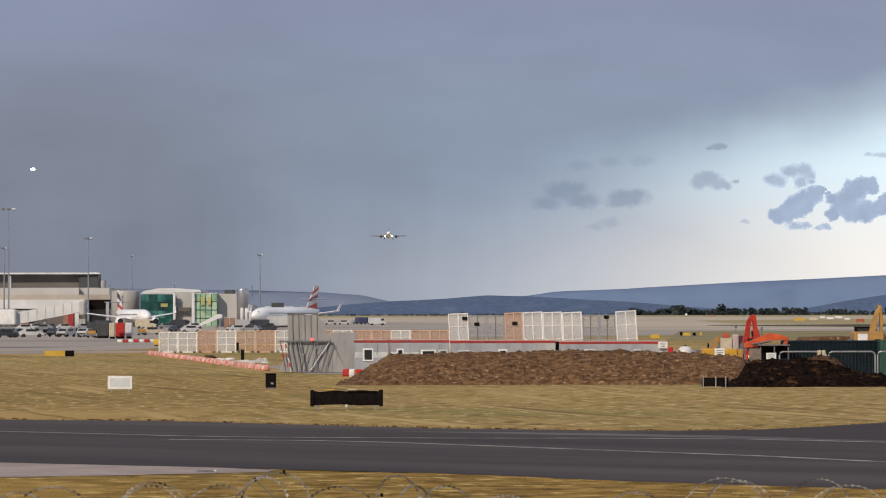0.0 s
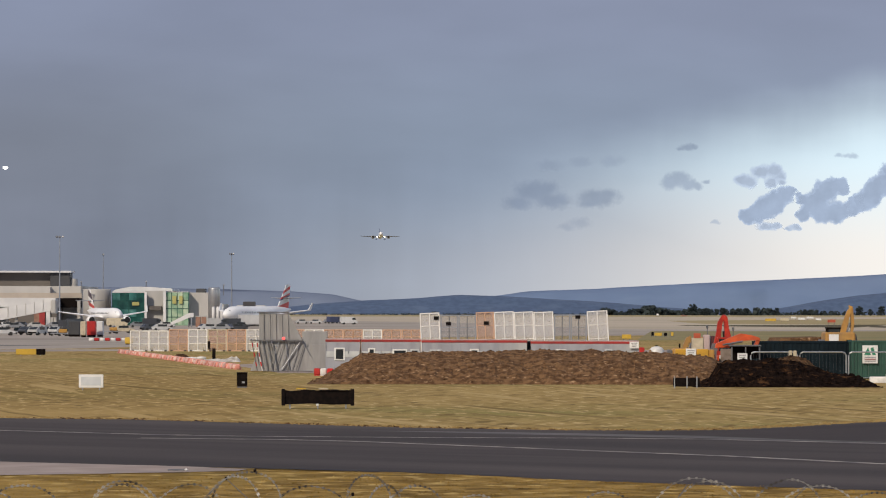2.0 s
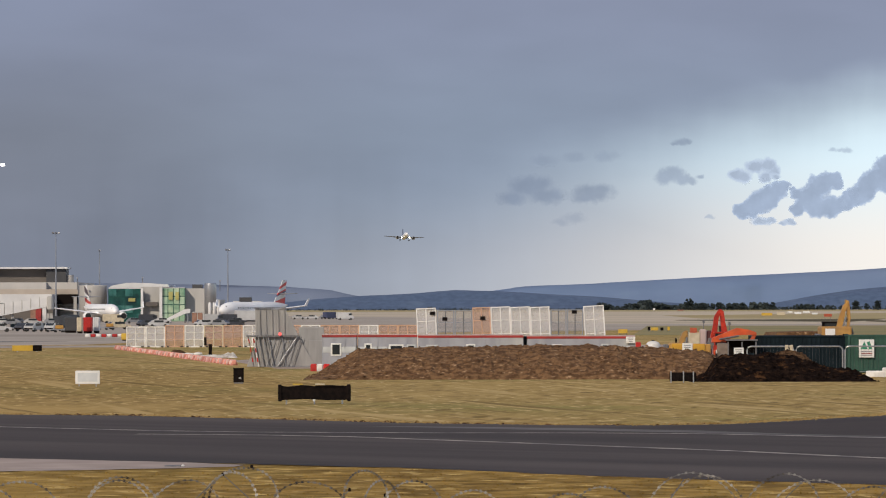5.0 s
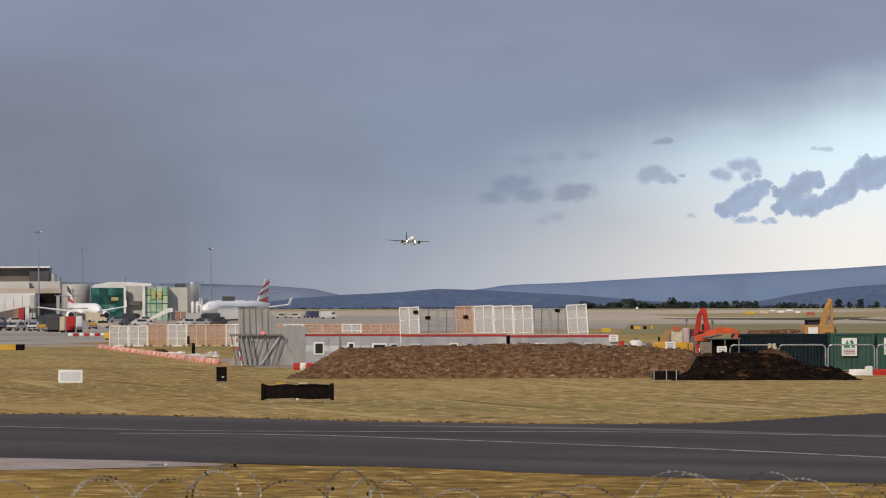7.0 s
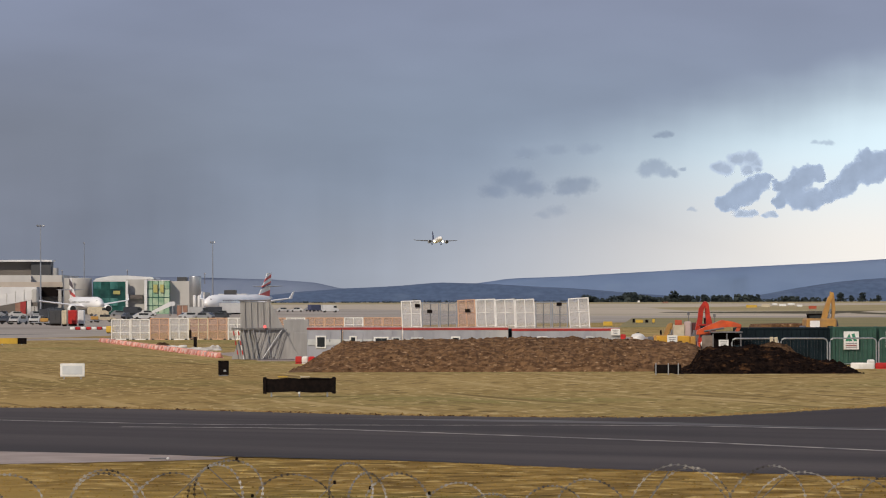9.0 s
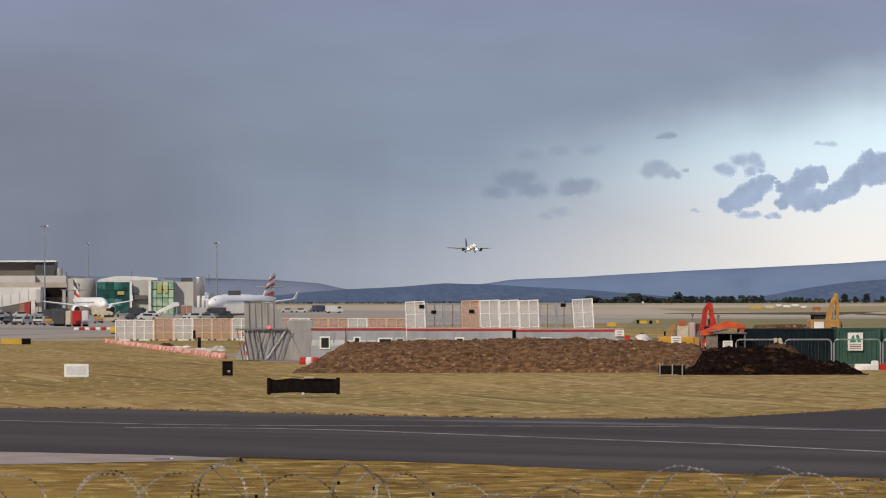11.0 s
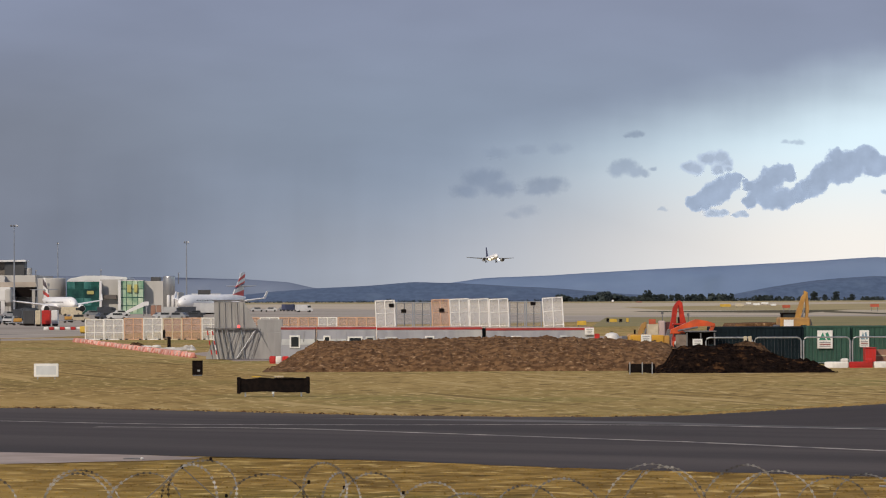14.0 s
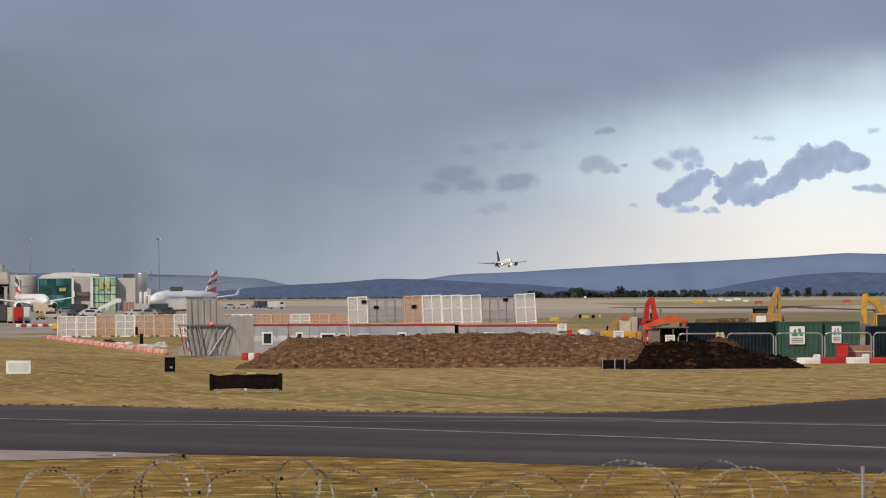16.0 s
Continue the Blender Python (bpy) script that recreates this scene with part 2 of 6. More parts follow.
M["cabin"] = material("grey_cabin_cladding", (0.35, 0.36, 0.41), (0.28, 0.29, 0.335), 1.2, 0.5, stretch=(1, 1, 0.3), grime=(0.42, 0.43, 0.44), grime_scale=0.5)
M["cabin_base"] = material("pale_cabin_skirt", (0.55, 0.57, 0.58), (0.44, 0.46, 0.48), 1.2, 0.5)
M["red_trim"] = material("red_roof_trim", (0.36, 0.030, 0.028), (0.22, 0.026, 0.026), 0.8, 0.5)
M["roof_pink"] = material("weathered_pale_roof", (0.50, 0.38, 0.36), (0.42, 0.33, 0.32), 0.6, 0.6)
M["glass_dark"] = material("dark_window_glass", (0.02, 0.025, 0.03), (0.03, 0.035, 0.04), 1, 0.08)
M["green"] = material("green_container_paint", (0.023, 0.080, 0.058), (0.017, 0.060, 0.045), 1.5, 0.65, grime=(0.032, 0.095, 0.070), grime_scale=0.6)
M["navy"] = material("dark_teal_container_paint", (0.006, 0.014, 0.020), (0.004, 0.010, 0.015), 1.5, 0.7, grime=(0.010, 0.021, 0.030), grime_scale=0.5, spec=0.15)
M["orange"] = material("orange_machine_paint", (0.72, 0.115, 0.030), (0.55, 0.075, 0.020), 1.5, 0.4, grime=(0.42, 0.10, 0.04), grime_scale=0.8)
M["red_orange"] = material("red_orange_machine_paint", (0.50, 0.036, 0.016), (0.30, 0.020, 0.010), 2.5, 0.4)
M["yellow"] = material("yellow_machine_paint", (0.62, 0.34, 0.035), (0.46, 0.25, 0.03), 1.5, 0.45, grime=(0.35, 0.20, 0.06), grime_scale=0.8)
M["ochre"] = material("ochre_machine_paint", (0.50, 0.27, 0.06), (0.38, 0.20, 0.05), 1.5, 0.5, grime=(0.28, 0.17, 0.07), grime_scale=0.8)
M["maroon"] = material("dark_maroon_paint", (0.085, 0.024, 0.024), (0.055, 0.018, 0.018), 1.5, 0.6)
M["rubber"] = material("black_rubber", (0.022, 0.021, 0.021), (0.035, 0.032, 0.030), 3, 0.8)
M["cream"] = material("cream_paint", (0.60, 0.52, 0.38), (0.50, 0.43, 0.31), 2, 0.6)
M["wire"] = material("zinc_razor_wire", (0.40, 0.385, 0.36), (0.055, 0.045, 0.038), 4, 0.55, 0.4)
M["aircraft"] = material("white_aircraft_paint", (0.90, 0.90, 0.90), (0.86, 0.86, 0.87), 0.3, 0.3, grime=(0.80, 0.80, 0.81), grime_scale=0.15)
# wing metal darkened for the backlit undersides of the landing airliner
M["wing_shade_grey"] = material("wing_metal_with_shade", (0.20, 0.21, 0.23), (0.15, 0.16, 0.175), 0.3, 0.5)
M["curtain_teal"] = material("pale_teal_curtain_glass", (0.045, 0.17, 0.155), (0.02, 0.09, 0.085), 0.5, 0.12, grime=(0.12, 0.29, 0.26), grime_scale=0.3)
M["curtain_pale"] = material("pale_green_curtain_glass", (0.42, 0.56, 0.42), (0.30, 0.46, 0.32), 0.5, 0.12, grime=(0.60, 0.66, 0.50), grime_scale=0.3)
M["aircraft_grey"] = material("grey_aircraft_paint", (0.36, 0.37, 0.39), (0.30, 0.31, 0.33), 0.3, 0.4)
# grey of the distant airliner, with sky haze mixed in
M["hazed"] = material("grey_metal_haze_tint", (0.40, 0.43, 0.48), (0.36, 0.39, 0.44), 0.3, 0.6)
# near-black plug colour stands in for the shade inside an intake
M["nacelle"] = material("intake_shade_black", (0.008, 0.008, 0.009), (0.014, 0.014, 0.015), 0.6, 0.7, 0.0)
M["livery_red"] = material("red_livery_paint", (0.60, 0.04, 0.035), (0.50, 0.04, 0.03), 0.4, 0.4)
M["livery_blue"] = material("navy_livery_paint", (0.055, 0.065, 0.13), (0.045, 0.052, 0.105), 0.4, 0.4)
M["lamp"] = material("lit_landing_lamp", (1, 0.95, 0.8), rough=0.2, emit=(1.0, 0.90, 0.68), strength=6.0)
M["lamp_far"] = material("distant_landing_lamp", (1, 1, 0.95), rough=0.2, emit=(1.0, 0.97, 0.90), strength=3.0)
M["red_lamp"] = material("lit_red_lamp", (1, 0.1, 0.1), rough=0.3, emit=(1.0, 0.10, 0.09), strength=1.4)
M["terminal"] = material("pale_terminal_cladding", (0.45, 0.435, 0.415), (0.38, 0.37, 0.355), 0.15, 0.6, stretch=(1, 1, 0.3), grime=(0.52, 0.50, 0.48), grime_scale=0.06)
M["terminal_tan"] = material("tan_terminal_cladding", (0.43, 0.37, 0.31), (0.36, 0.31, 0.26), 0.2, 0.6)
M["terminal_dark"] = material("dark_terminal_louvres", (0.135, 0.118, 0.104), (0.10, 0.088, 0.08), 0.25, 0.6, stretch=(0.2, 1, 1))
M["terminal_black"] = material("charcoal_cladding", (0.042, 0.044, 0.050), (0.055, 0.056, 0.06), 0.25, 0.6)
M["roof_white"] = material("white_roof_sheet", (0.68, 0.68, 0.68), (0.58, 0.58, 0.59), 0.2, 0.5)
M["curtain_dark"] = material("dark_green_curtain_glass", (0.014, 0.080, 0.068), (0.008, 0.042, 0.040), 0.35, 0.15, grime=(0.04, 0.15, 0.125), grime_scale=0.2)
M["curtain"] = material("green_curtain_glass", (0.30, 0.46, 0.32), (0.10, 0.26, 0.17), 0.40, 0.15, grime=(0.52, 0.60, 0.42), grime_scale=0.22)
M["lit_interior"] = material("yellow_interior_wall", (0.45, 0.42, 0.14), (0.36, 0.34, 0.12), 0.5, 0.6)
M["car_white"] = material("white_vehicle_paint", (0.54, 0.54, 0.54), (0.46, 0.46, 0.47), 0.6, 0.3, per_object=0.2)
M["car_dark"] = material("dark_vehicle_paint", (0.06, 0.065, 0.08), (0.045, 0.05, 0.06), 0.6, 0.3, per_object=0.3)
M["car_silver"] = material("silver_vehicle_paint", (0.27, 0.28, 0.30), (0.22, 0.23, 0.25), 0.6, 0.3, 0.3, per_object=0.25)
M["brick"] = material("brown_brick_hut", (0.30, 0.17, 0.12), (0.24, 0.13, 0.095), 0.8, 0.8)
M["sign_yellow"] = material("yellow_sign_face", (0.62, 0.40, 0.05), (0.50, 0.32, 0.04), 1, 0.5)
M["sign_red"] = material("red_sign_face", (0.48, 0.10, 0.045), (0.38, 0.08, 0.04), 1, 0.5)
M["logo_green"] = material("green_print", (0.03, 0.24, 0.14), (0.03, 0.20, 0.12), 2, 0.6)
M["logo_blue"] = material("blue_grey_print", (0.20, 0.32, 0.40), (0.18, 0.28, 0.36), 2, 0.6)
M["print"] = material("grey_print", (0.30, 0.30, 0.31), (0.25, 0.25, 0.26), 2, 0.6)
# dark leaf green pulled towards blue for the haze over that distance
M["leaf"] = material("dark_leaves_haze_tint", (0.016, 0.027, 0.031), (0.026, 0.038, 0.040), 0.2, 0.95, grime=(0.036, 0.048, 0.046), grime_scale=0.03)
M["bark"] = material("grey_brown_bark", (0.06, 0.05, 0.04), (0.045, 0.04, 0.03), 1, 0.9)
# distance haze is mixed into the blue of these hill colours
M["ridge_far"] = material("moor_far_haze_tint", (0.150, 0.215, 0.345), (0.130, 0.190, 0.312), 0.010, 1.0, stretch=(1, 1, 3), grime=(0.172, 0.232, 0.350), grime_scale=0.0015)
M["ridge_faint"] = material("moor_rain_haze_tint", (0.166, 0.204, 0.285), (0.155, 0.192, 0.270), 0.004, 1.0)
M["ridge_mid"] = material("hill_wood_haze_tint", (0.080, 0.124, 0.212), (0.060, 0.096, 0.174), 0.14, 1.0, stretch=(1, 0.4, 2.2), grime=(0.100, 0.146, 0.232), grime_scale=0.04, grime_range=(0.52, 0.75))
M["tuft"] = material("dry_grass_tufts", (0.37, 0.265, 0.105), (0.25, 0.165, 0.060), 0.9, 0.95)


def cloud_material(name, colour, cover, rim=(1.46, 1.16)):
    """Self-glowing cloud with frayed edges, a sunlit rim in its colour; the mesh's uv holds the way out from its
    middle.
    """
    m = bpy.data.materials.new(name)
    m.use_nodes = True
    nt = m.node_tree
    N, L = nt.nodes, nt.links
    N.clear()
    tc = N.new("ShaderNodeTexCoord")
    sep = N.new("ShaderNodeSeparateXYZ")
    L.new(tc.outputs["UV"], sep.inputs[0])
    n = N.new("ShaderNodeTexNoise")
    n.inputs["Scale"].default_value, n.inputs["Detail"].default_value, n.inputs["Roughness"].default_value = 0.075, 7.0, 0.62
    L.new(tc.outputs["Object"], n.inputs[0])
    n2 = N.new("ShaderNodeTexNoise")
    n2.inputs["Scale"].default_value, n2.inputs["Detail"].default_value = 0.045, 5.0
    L.new(tc.outputs["Object"], n2.inputs[0])
    edge = N.new("ShaderNodeMath")
    edge.operation = "MULTIPLY_ADD"
    L.new(n.outputs[0], edge.inputs[0])
    edge.inputs[1].default_value = 1.0
    L.new(sep.outputs[0], edge.inputs[2])
    fade = N.new("ShaderNodeMapRange")
    fade.interpolation_type = "SMOOTHSTEP"
    L.new(edge.outputs[0], fade.inputs[0])
    fade.inputs[1].default_value, fade.inputs[2].default_value = rim
    fade.inputs[3].default_value, fade.inputs[4].default_value = 0.0, cover
    tone = N.new("ShaderNodeMix")
    tone.data_type = "RGBA"
    L.new(n2.outputs[0], tone.inputs[0])
    tone.inputs[6].default_value = (*[c * 0.72 for c in colour], 1)
    tone.inputs[7].default_value = (*[c * 1.28 for c in colour], 1)
    # lighter rim: sunlight on the cloud's edge, mixed into its colour
    lit = N.new("ShaderNodeMapRange")
    lit.interpolation_type = "SMOOTHSTEP"
    L.new(edge.outputs[0], lit.inputs[0])
    lit.inputs[1].default_value, lit.inputs[2].default_value = rim[1] - 0.10, rim[1] + 0.10
    lit.inputs[4].default_value = 0.40 if cover > 0.7 else 0.0
    bright = N.new("ShaderNodeMix")
    bright.data_type = "RGBA"
    L.new(lit.outputs[0], bright.inputs[0])
    L.new(tone.outputs[2], bright.inputs[6])
    bright.inputs[7].default_value = (*[c * 1.55 for c in colour], 1)
    e = N.new("ShaderNodeEmission")
    L.new(bright.outputs[2], e.inputs[0])
    t = N.new("ShaderNodeBsdfTransparent")
    mx = N.new("ShaderNodeMixShader")
    L.new(fade.outputs[0], mx.inputs[0])
    L.new(t.outputs[0], mx.inputs[1])
    L.new(e.outputs[0], mx.inputs[2])
    o = N.new("ShaderNodeOutputMaterial")
    L.new(mx.outputs[0], o.inputs[0])
    return m


M["cloud"] = cloud_material("grey_blue_cloud", (0.375, 0.460, 0.610), 0.90, (1.30, 1.13))
M["cloud_soft"] = cloud_material("soft_grey_blue_cloud", (0.415, 0.495, 0.630), 0.74, (1.36, 0.98))
M["cloud_thin"] = cloud_material("thin_grey_cloud", (0.305, 0.375, 0.500), 0.43, (1.42, 0.86))
M["cloud_wisp"] = cloud_material("pale_cloud_wisp", (0.36, 0.44, 0.58), 0.34, (1.46, 0.80))
M["cloud_faint"] = cloud_material("faint_grey_cloud", (0.215, 0.270, 0.380), 0.36, (1.48, 0.74))
M["cloud_veil"] = cloud_material("veil_of_grey_cloud", (0.235, 0.290, 0.400), 0.18, (1.48, 0.68))


# ---------------------------------------------------------------- building blocks
def place(v, m):
    return m @ Vector(v) if m is not None else Vector(v)


def box(bm, c, s, m=None, bevel=0.0):
    """A box with middle c and size s, chamfered by bevel."""
    hx, hy, hz = s[0] / 2, s[1] / 2, s[2] / 2
    v = [bm.verts.new(place((c[0] + i * hx, c[1] + j * hy, c[2] + k * hz), m)) for k in (-1, 1) for j in (-1, 1) for i in (-1, 1)]
    fs = [bm.faces.new([v[i] for i in f]) for f in ((0, 2, 3, 1), (4, 5, 7, 6), (0, 1, 5, 4), (2, 6, 7, 3), (0, 4, 6, 2), (1, 3, 7, 5))]
    if bevel:
        bmesh.ops.bevel(bm, geom=list({e for f in fs for e in f.edges}), offset=bevel, segments=1, affect="EDGES")


def lathe(bm, profile, seg=20, m=None, axis="z"):
    """A round body from rows of (along, radius)."""
    rings = []
    for a, r in profile:
        ring = []
        for i in range(seg):
            t = 2 * math.pi * i / seg
            p = (r * math.cos(t), r * math.sin(t), a) if axis == "z" else (r * math.cos(t), a, r * math.sin(t)) if axis == "y" else (a, r * math.cos(t), r * math.sin(t))
            ring.append(bm.verts.new(place(p, m)))
        rings.append(ring)
    for p, q in zip(rings, rings[1:]):
        for i in range(seg):
            bm.faces.new((p[i], p[(i + 1) % seg], q[(i + 1) % seg], q[i]))
    bm.faces.new(rings[0][::-1])
    bm.faces.new(rings[-1])


def tube(bm, points, r, seg=6, closed=False):
    """A round bar along points."""
    pts = [Vector(p) for p in points]
    rings = []
    for i, p in enumerate(pts):
        a = pts[(i + 1) % len(pts)] if closed or i + 1 < len(pts) else p
        b = pts[i - 1] if closed or i else p
        d = (a - b).normalized()
        u = d.cross(Vector((0, 0, 1)) if abs(d.z) < 0.95 else Vector((1, 0, 0))).normalized()
        w = d.cross(u)
        rings.append([bm.verts.new(p + r * (math.cos(2 * math.pi * k / seg) * u + math.sin(2 * math.pi * k / seg) * w)) for k in range(seg)])
    for p, q in zip(rings, rings[1:] + (rings[:1] if closed else [])):
        for k in range(seg):
            bm.faces.new((p[k], p[(k + 1) % seg], q[(k + 1) % seg], q[k]))
    if not closed:
        bm.faces.new(rings[0][::-1])
        bm.faces.new(rings[-1])


def prism(bm, outline, y0, y1, m=None, plane="xz"):
    """An outline in xz (or xy), drawn out from y0 to y1 (or z0 to z1)."""
    lo = [bm.verts.new(place((a, y0, b) if plane == "xz" else (a, b, y0) if plane == "xy" else (y0, a, b), m)) for a, b in outline]
    hi = [bm.verts.new(place((a, y1, b) if plane == "xz" else (a, b, y1) if plane == "xy" else (y1, a, b), m)) for a, b in outline]
    n = len(lo)
    for i in range(n):
        bm.faces.new((lo[i], lo[(i + 1) % n], hi[(i + 1) % n], hi[i]))
    bm.faces.new(lo[::-1])
    bm.faces.new(hi)


def mesh_of(bm, name, mat, smooth=False):
    bmesh.ops.recalc_face_normals(bm, faces=bm.faces)
    me = bpy.data.meshes.new(name)
    bm.to_mesh(me)
    bm.free()
    me.materials.append(M[mat])
    if smooth:
        for p in me.polygons:
            p.use_smooth = True
    return me


def part(name, bm, mat, parent, label="", smooth=False):
    ob = new(name, mesh_of(bm, name, mat, smooth))
    ob.parent = parent
    return tagged(ob, label)


def single(name, bm, mat, label="", category="", group="", kind="", m=None, smooth=False):
    ob = new(name, mesh_of(bm, name, mat, smooth))
    if m is not None:
        ob.matrix_world = m
    return tagged(ob, label, category, group, kind)


def base(name, m, label, category, group="", kind=""):
    ob = new(name)
    ob.empty_display_size = 0.3
    ob.matrix_world = m
    return tagged(ob, label, category, group, kind)


def boxed(name, boxes, mat, parent, label="", bevel=0.0, m=None):
    bm = bmesh.new()
    for c, s in boxes:
        box(bm, c, s, m, bevel)
    return part(name, bm, mat, parent, label)


def bar(name, points, r, mat, parent, label="", seg=6):
    bm = bmesh.new()
    tube(bm, points, r, seg)
    return part(name, bm, mat, parent, label)


def sheet(name, outline, z, mat, label, category, wobble=0.0, step=0.0):
    """A flat area of ground; its rim may be uneven."""
    pts = []
    n = len(outline)
    for i, (a, b) in enumerate(outline):
        c, d = outline[(i + 1) % n]
        k = max(1, int(math.hypot(c - a, d - b) / step)) if step else 1
        for j in range(k):
            x, y = a + (c - a) * j / k, b + (d - b) * j / k
            if wobble:
                q = noise.noise_vector(Vector((x * 0.9, y * 0.5, z * 50))) + 0.6 * noise.noise_vector(Vector((x * 2.7, y * 1.4, 3)))
                x, y = x + wobble * q.x, y + wobble * 2.0 * q.y
            pts.append((x, y))
    bm = bmesh.new()
    f = bm.faces.new([bm.verts.new((x, y, z)) for x, y in pts])
    bmesh.ops.triangulate(bm, faces=[f])
    for f in bm.faces:
        if f.normal.z < 0:
            f.normal_flip()
    me = bpy.data.meshes.new(name)
    bm.to_mesh(me)
    bm.free()
    me.materials.append(M[mat])
    return tagged(new(name, me), label, category, kind="structure")


# ---------------------------------------------------------------- ground
bm = bmesh.new()
xs = [-5200, -2500, -1200, -600, -300, -150, -80, -40, -20, 0, 20, 40, 80, 150, 300, 600, 1200, 2500, 5200]
ys = [-3000, -1000, -300, -100, -30, 0, 30, 60, 90, 120, 150, 180, 210, 240, 280, 330, 400, 600, 900, 1400, 2200, 3200, 4200, 5200]
grid = [[bm.verts.new((x, y, 0)) for x in xs] for y in ys]
for r, s in zip(grid, grid[1:]):
    for i in range(len(xs) - 1):
        bm.faces.new((r[i], r[i + 1], s[i + 1], s[i]))
single("ground", bm, "grass", "wide flat airfield of dry mown grass", "ground", kind="structure")

sheet("grass_verge", [(-60, 20), (60, 20), (60, 54), (14.2, 88.3), (10.4, 91.2), (5.1, 95.4), (0, 100.7), (-6.1, 104.0), (-12.6, 107.5), (-60, 143)], 0.004, "verge",
      "rough golden verge grass before the taxiway", "grass", 0.10, 0.5)
# this sheet's colour holds the fall of brightness to the left
sheet("grass_patch", [(-90, 196), (-30, 164), (-17.3, 153.4), (-10.0, 151.0), (-6.5, 156), (-7.2, 166), (-5.5, 176), (-5.0, 188), (-6.2, 200), (-5.6, 214), (-8.5, 232), (-12, 258), (-60, 300), (-90, 300)], 0.003, "grass_dimmed",
      "patch of greenish mown grass with dimmer light in its colour", "grass", 0.25, 2.0)
# taxiway with its branch
taxi_near = [(30, 77), (14.2, 88.3), (10.4, 91.2), (5.1, 95.4), (0, 100.7), (-6.1, 104.6), (-12.3, 108.2), (-60, 144)]
taxi_far = [(-60, 183), (-17.3, 152.1), (-10.6, 149.7), (0, 139.6), (5.3, 137.0), (8.6, 136.4), (11.3, 137.8), (13.9, 141.7), (16.6, 146.0), (21.5, 153.7), (38, 178), (70, 210), (90, 190), (60, 90)]
sheet("taxiway", taxi_near + taxi_far, 0.010, "asphalt", "dark grey asphalt taxiway with a side branch", "taxiway", 0.16, 0.45)
sheet("concrete_strip", [(-60, 137), (-14.2, 99.6), (-12.0, 98.4), (-8.4, 99.7), (-4.6, 101.6), (-4.4, 102.8), (-6.1, 104.6), (-12.3, 108.3), (-60, 144)], 0.016, "concrete",
      "pale pinkish concrete strip beside the taxiway", "pavement", 0.06, 0.5)


def painted_line(name, pts, width, label, z=0.018):
    bm = bmesh.new()
    dense = []
    for (a, b), (c, d) in zip(pts, pts[1:]):
        dense += [(a + (c - a) * k / 8, b + (d - b) * k / 8) for k in range(8)]
    dense.append(pts[-1])
    row = []
    for i, (x, y) in enumerate(dense):
        a, b = dense[min(i + 1, len(dense) - 1)], dense[max(i - 1, 0)]
        d = Vector((a[0] - b[0], a[1] - b[1])).normalized()
        w = width / 2 * (1 + 0.25 * noise.noise(Vector((x, y, 0))))
        row.append((bm.verts.new((x - d.y * w, y + d.x * w, z)), bm.verts.new((x + d.y * w, y - d.x * w, z))))
    for p, q in zip(row, row[1:]):
        bm.faces.new((p[0], p[1], q[1], q[0]))
    return single(name, bm, "line", label, "marking", kind="structure")


painted_line("taxiway_line", [(-40, 156), (-14.7, 136.1), (-11.3, 133.4), (-8.5, 131.2), (-5.6, 129.7), (-2, 129.0), (1.3, 128.5), (6, 128.2), (9.5, 127.2), (12.3, 125.2), (15.7, 122.6), (28, 112)], 0.42, "worn pale line curving along the taxiway into the branch")
painted_line("branch_line", [(-9.0, 127.8), (-4.5, 126.5), (-1.9, 124.8), (0.7, 121.9), (4.8, 117.3), (9.1, 112.4), (13.5, 105.9), (26, 88)], 0.44, "worn pale line along the middle of the taxiway")
sheet("asphalt_lane", [(-2.0, 136.2), (2.8, 132.4), (5.5, 131.0), (9.5, 128.3), (12.3, 125.0), (15.7, 122.2), (30, 110), (30, 113), (15.7, 124.6), (12.3, 127.2), (9.5, 130.9), (5.5, 133.4), (2.8, 134.6)], 0.014, "patch", "paler worn lane on the taxiway", "marking", 0.10, 0.8)
sheet("branch_asphalt", [(5.5, 133.5), (9.5, 131.0), (12.3, 127.3), (15.7, 124.7), (30, 113.2), (60, 92), (88, 188), (70, 208), (38, 176.5), (21.5, 152.6), (16.6, 145.0), (13.9, 140.8), (11.3, 136.9), (8.6, 135.4)], 0.012, "asphalt_dark", "dark brown-grey asphalt of the side branch", "taxiway", 0.05, 0.8)

# far surfaces
sheet("apron", [(-600, 420), (-48, 420), (-36, 430), (-30, 470), (-20, 560), (12, 640), (150, 800), (260, 1250), (-200, 2600), (-2600, 2600), (-2600, 420)], 0.005, "apron", "wide pale concrete aircraft apron", "apron")
sheet("service_road", [(-200, 385), (-44.5, 392), (-28.5, 405), (-26, 420), (-48, 418), (-200, 412)], 0.009, "road_pale", "pale concrete service road at the apron's edge", "road")
sheet("apron_stain", [(-200, 452), (-60, 455), (-46, 462), (-40, 470), (-50, 474), (-200, 478)], 0.009, "dark_apron", "dark worn band along the apron", "apron", 0.8, 3.0)
sheet("green_strip", [(32, 560), (140, 600), (210, 820), (50, 820)], 0.008, "green_field", "strip of greener grass beside the works", "grass")
sheet("runway", [(40, 900), (260, 860), (900, 1500), (1500, 2900), (-300, 2900), (20, 1350)], 0.012, "runway", "pale distant runway surface", "runway")
sheet("far_field", [(95, 1270), (150, 1230), (500, 1160), (900, 1900), (300, 2300), (110, 1700)], 0.020, "field", "distant dry grass between runways", "grass")
sheet("far_strip", [(75, 1111), (112.8, 1000), (153.8, 1240), (81.5, 1165)], 0.024, "dark_field", "dark rough grass beside the far runway", "grass")
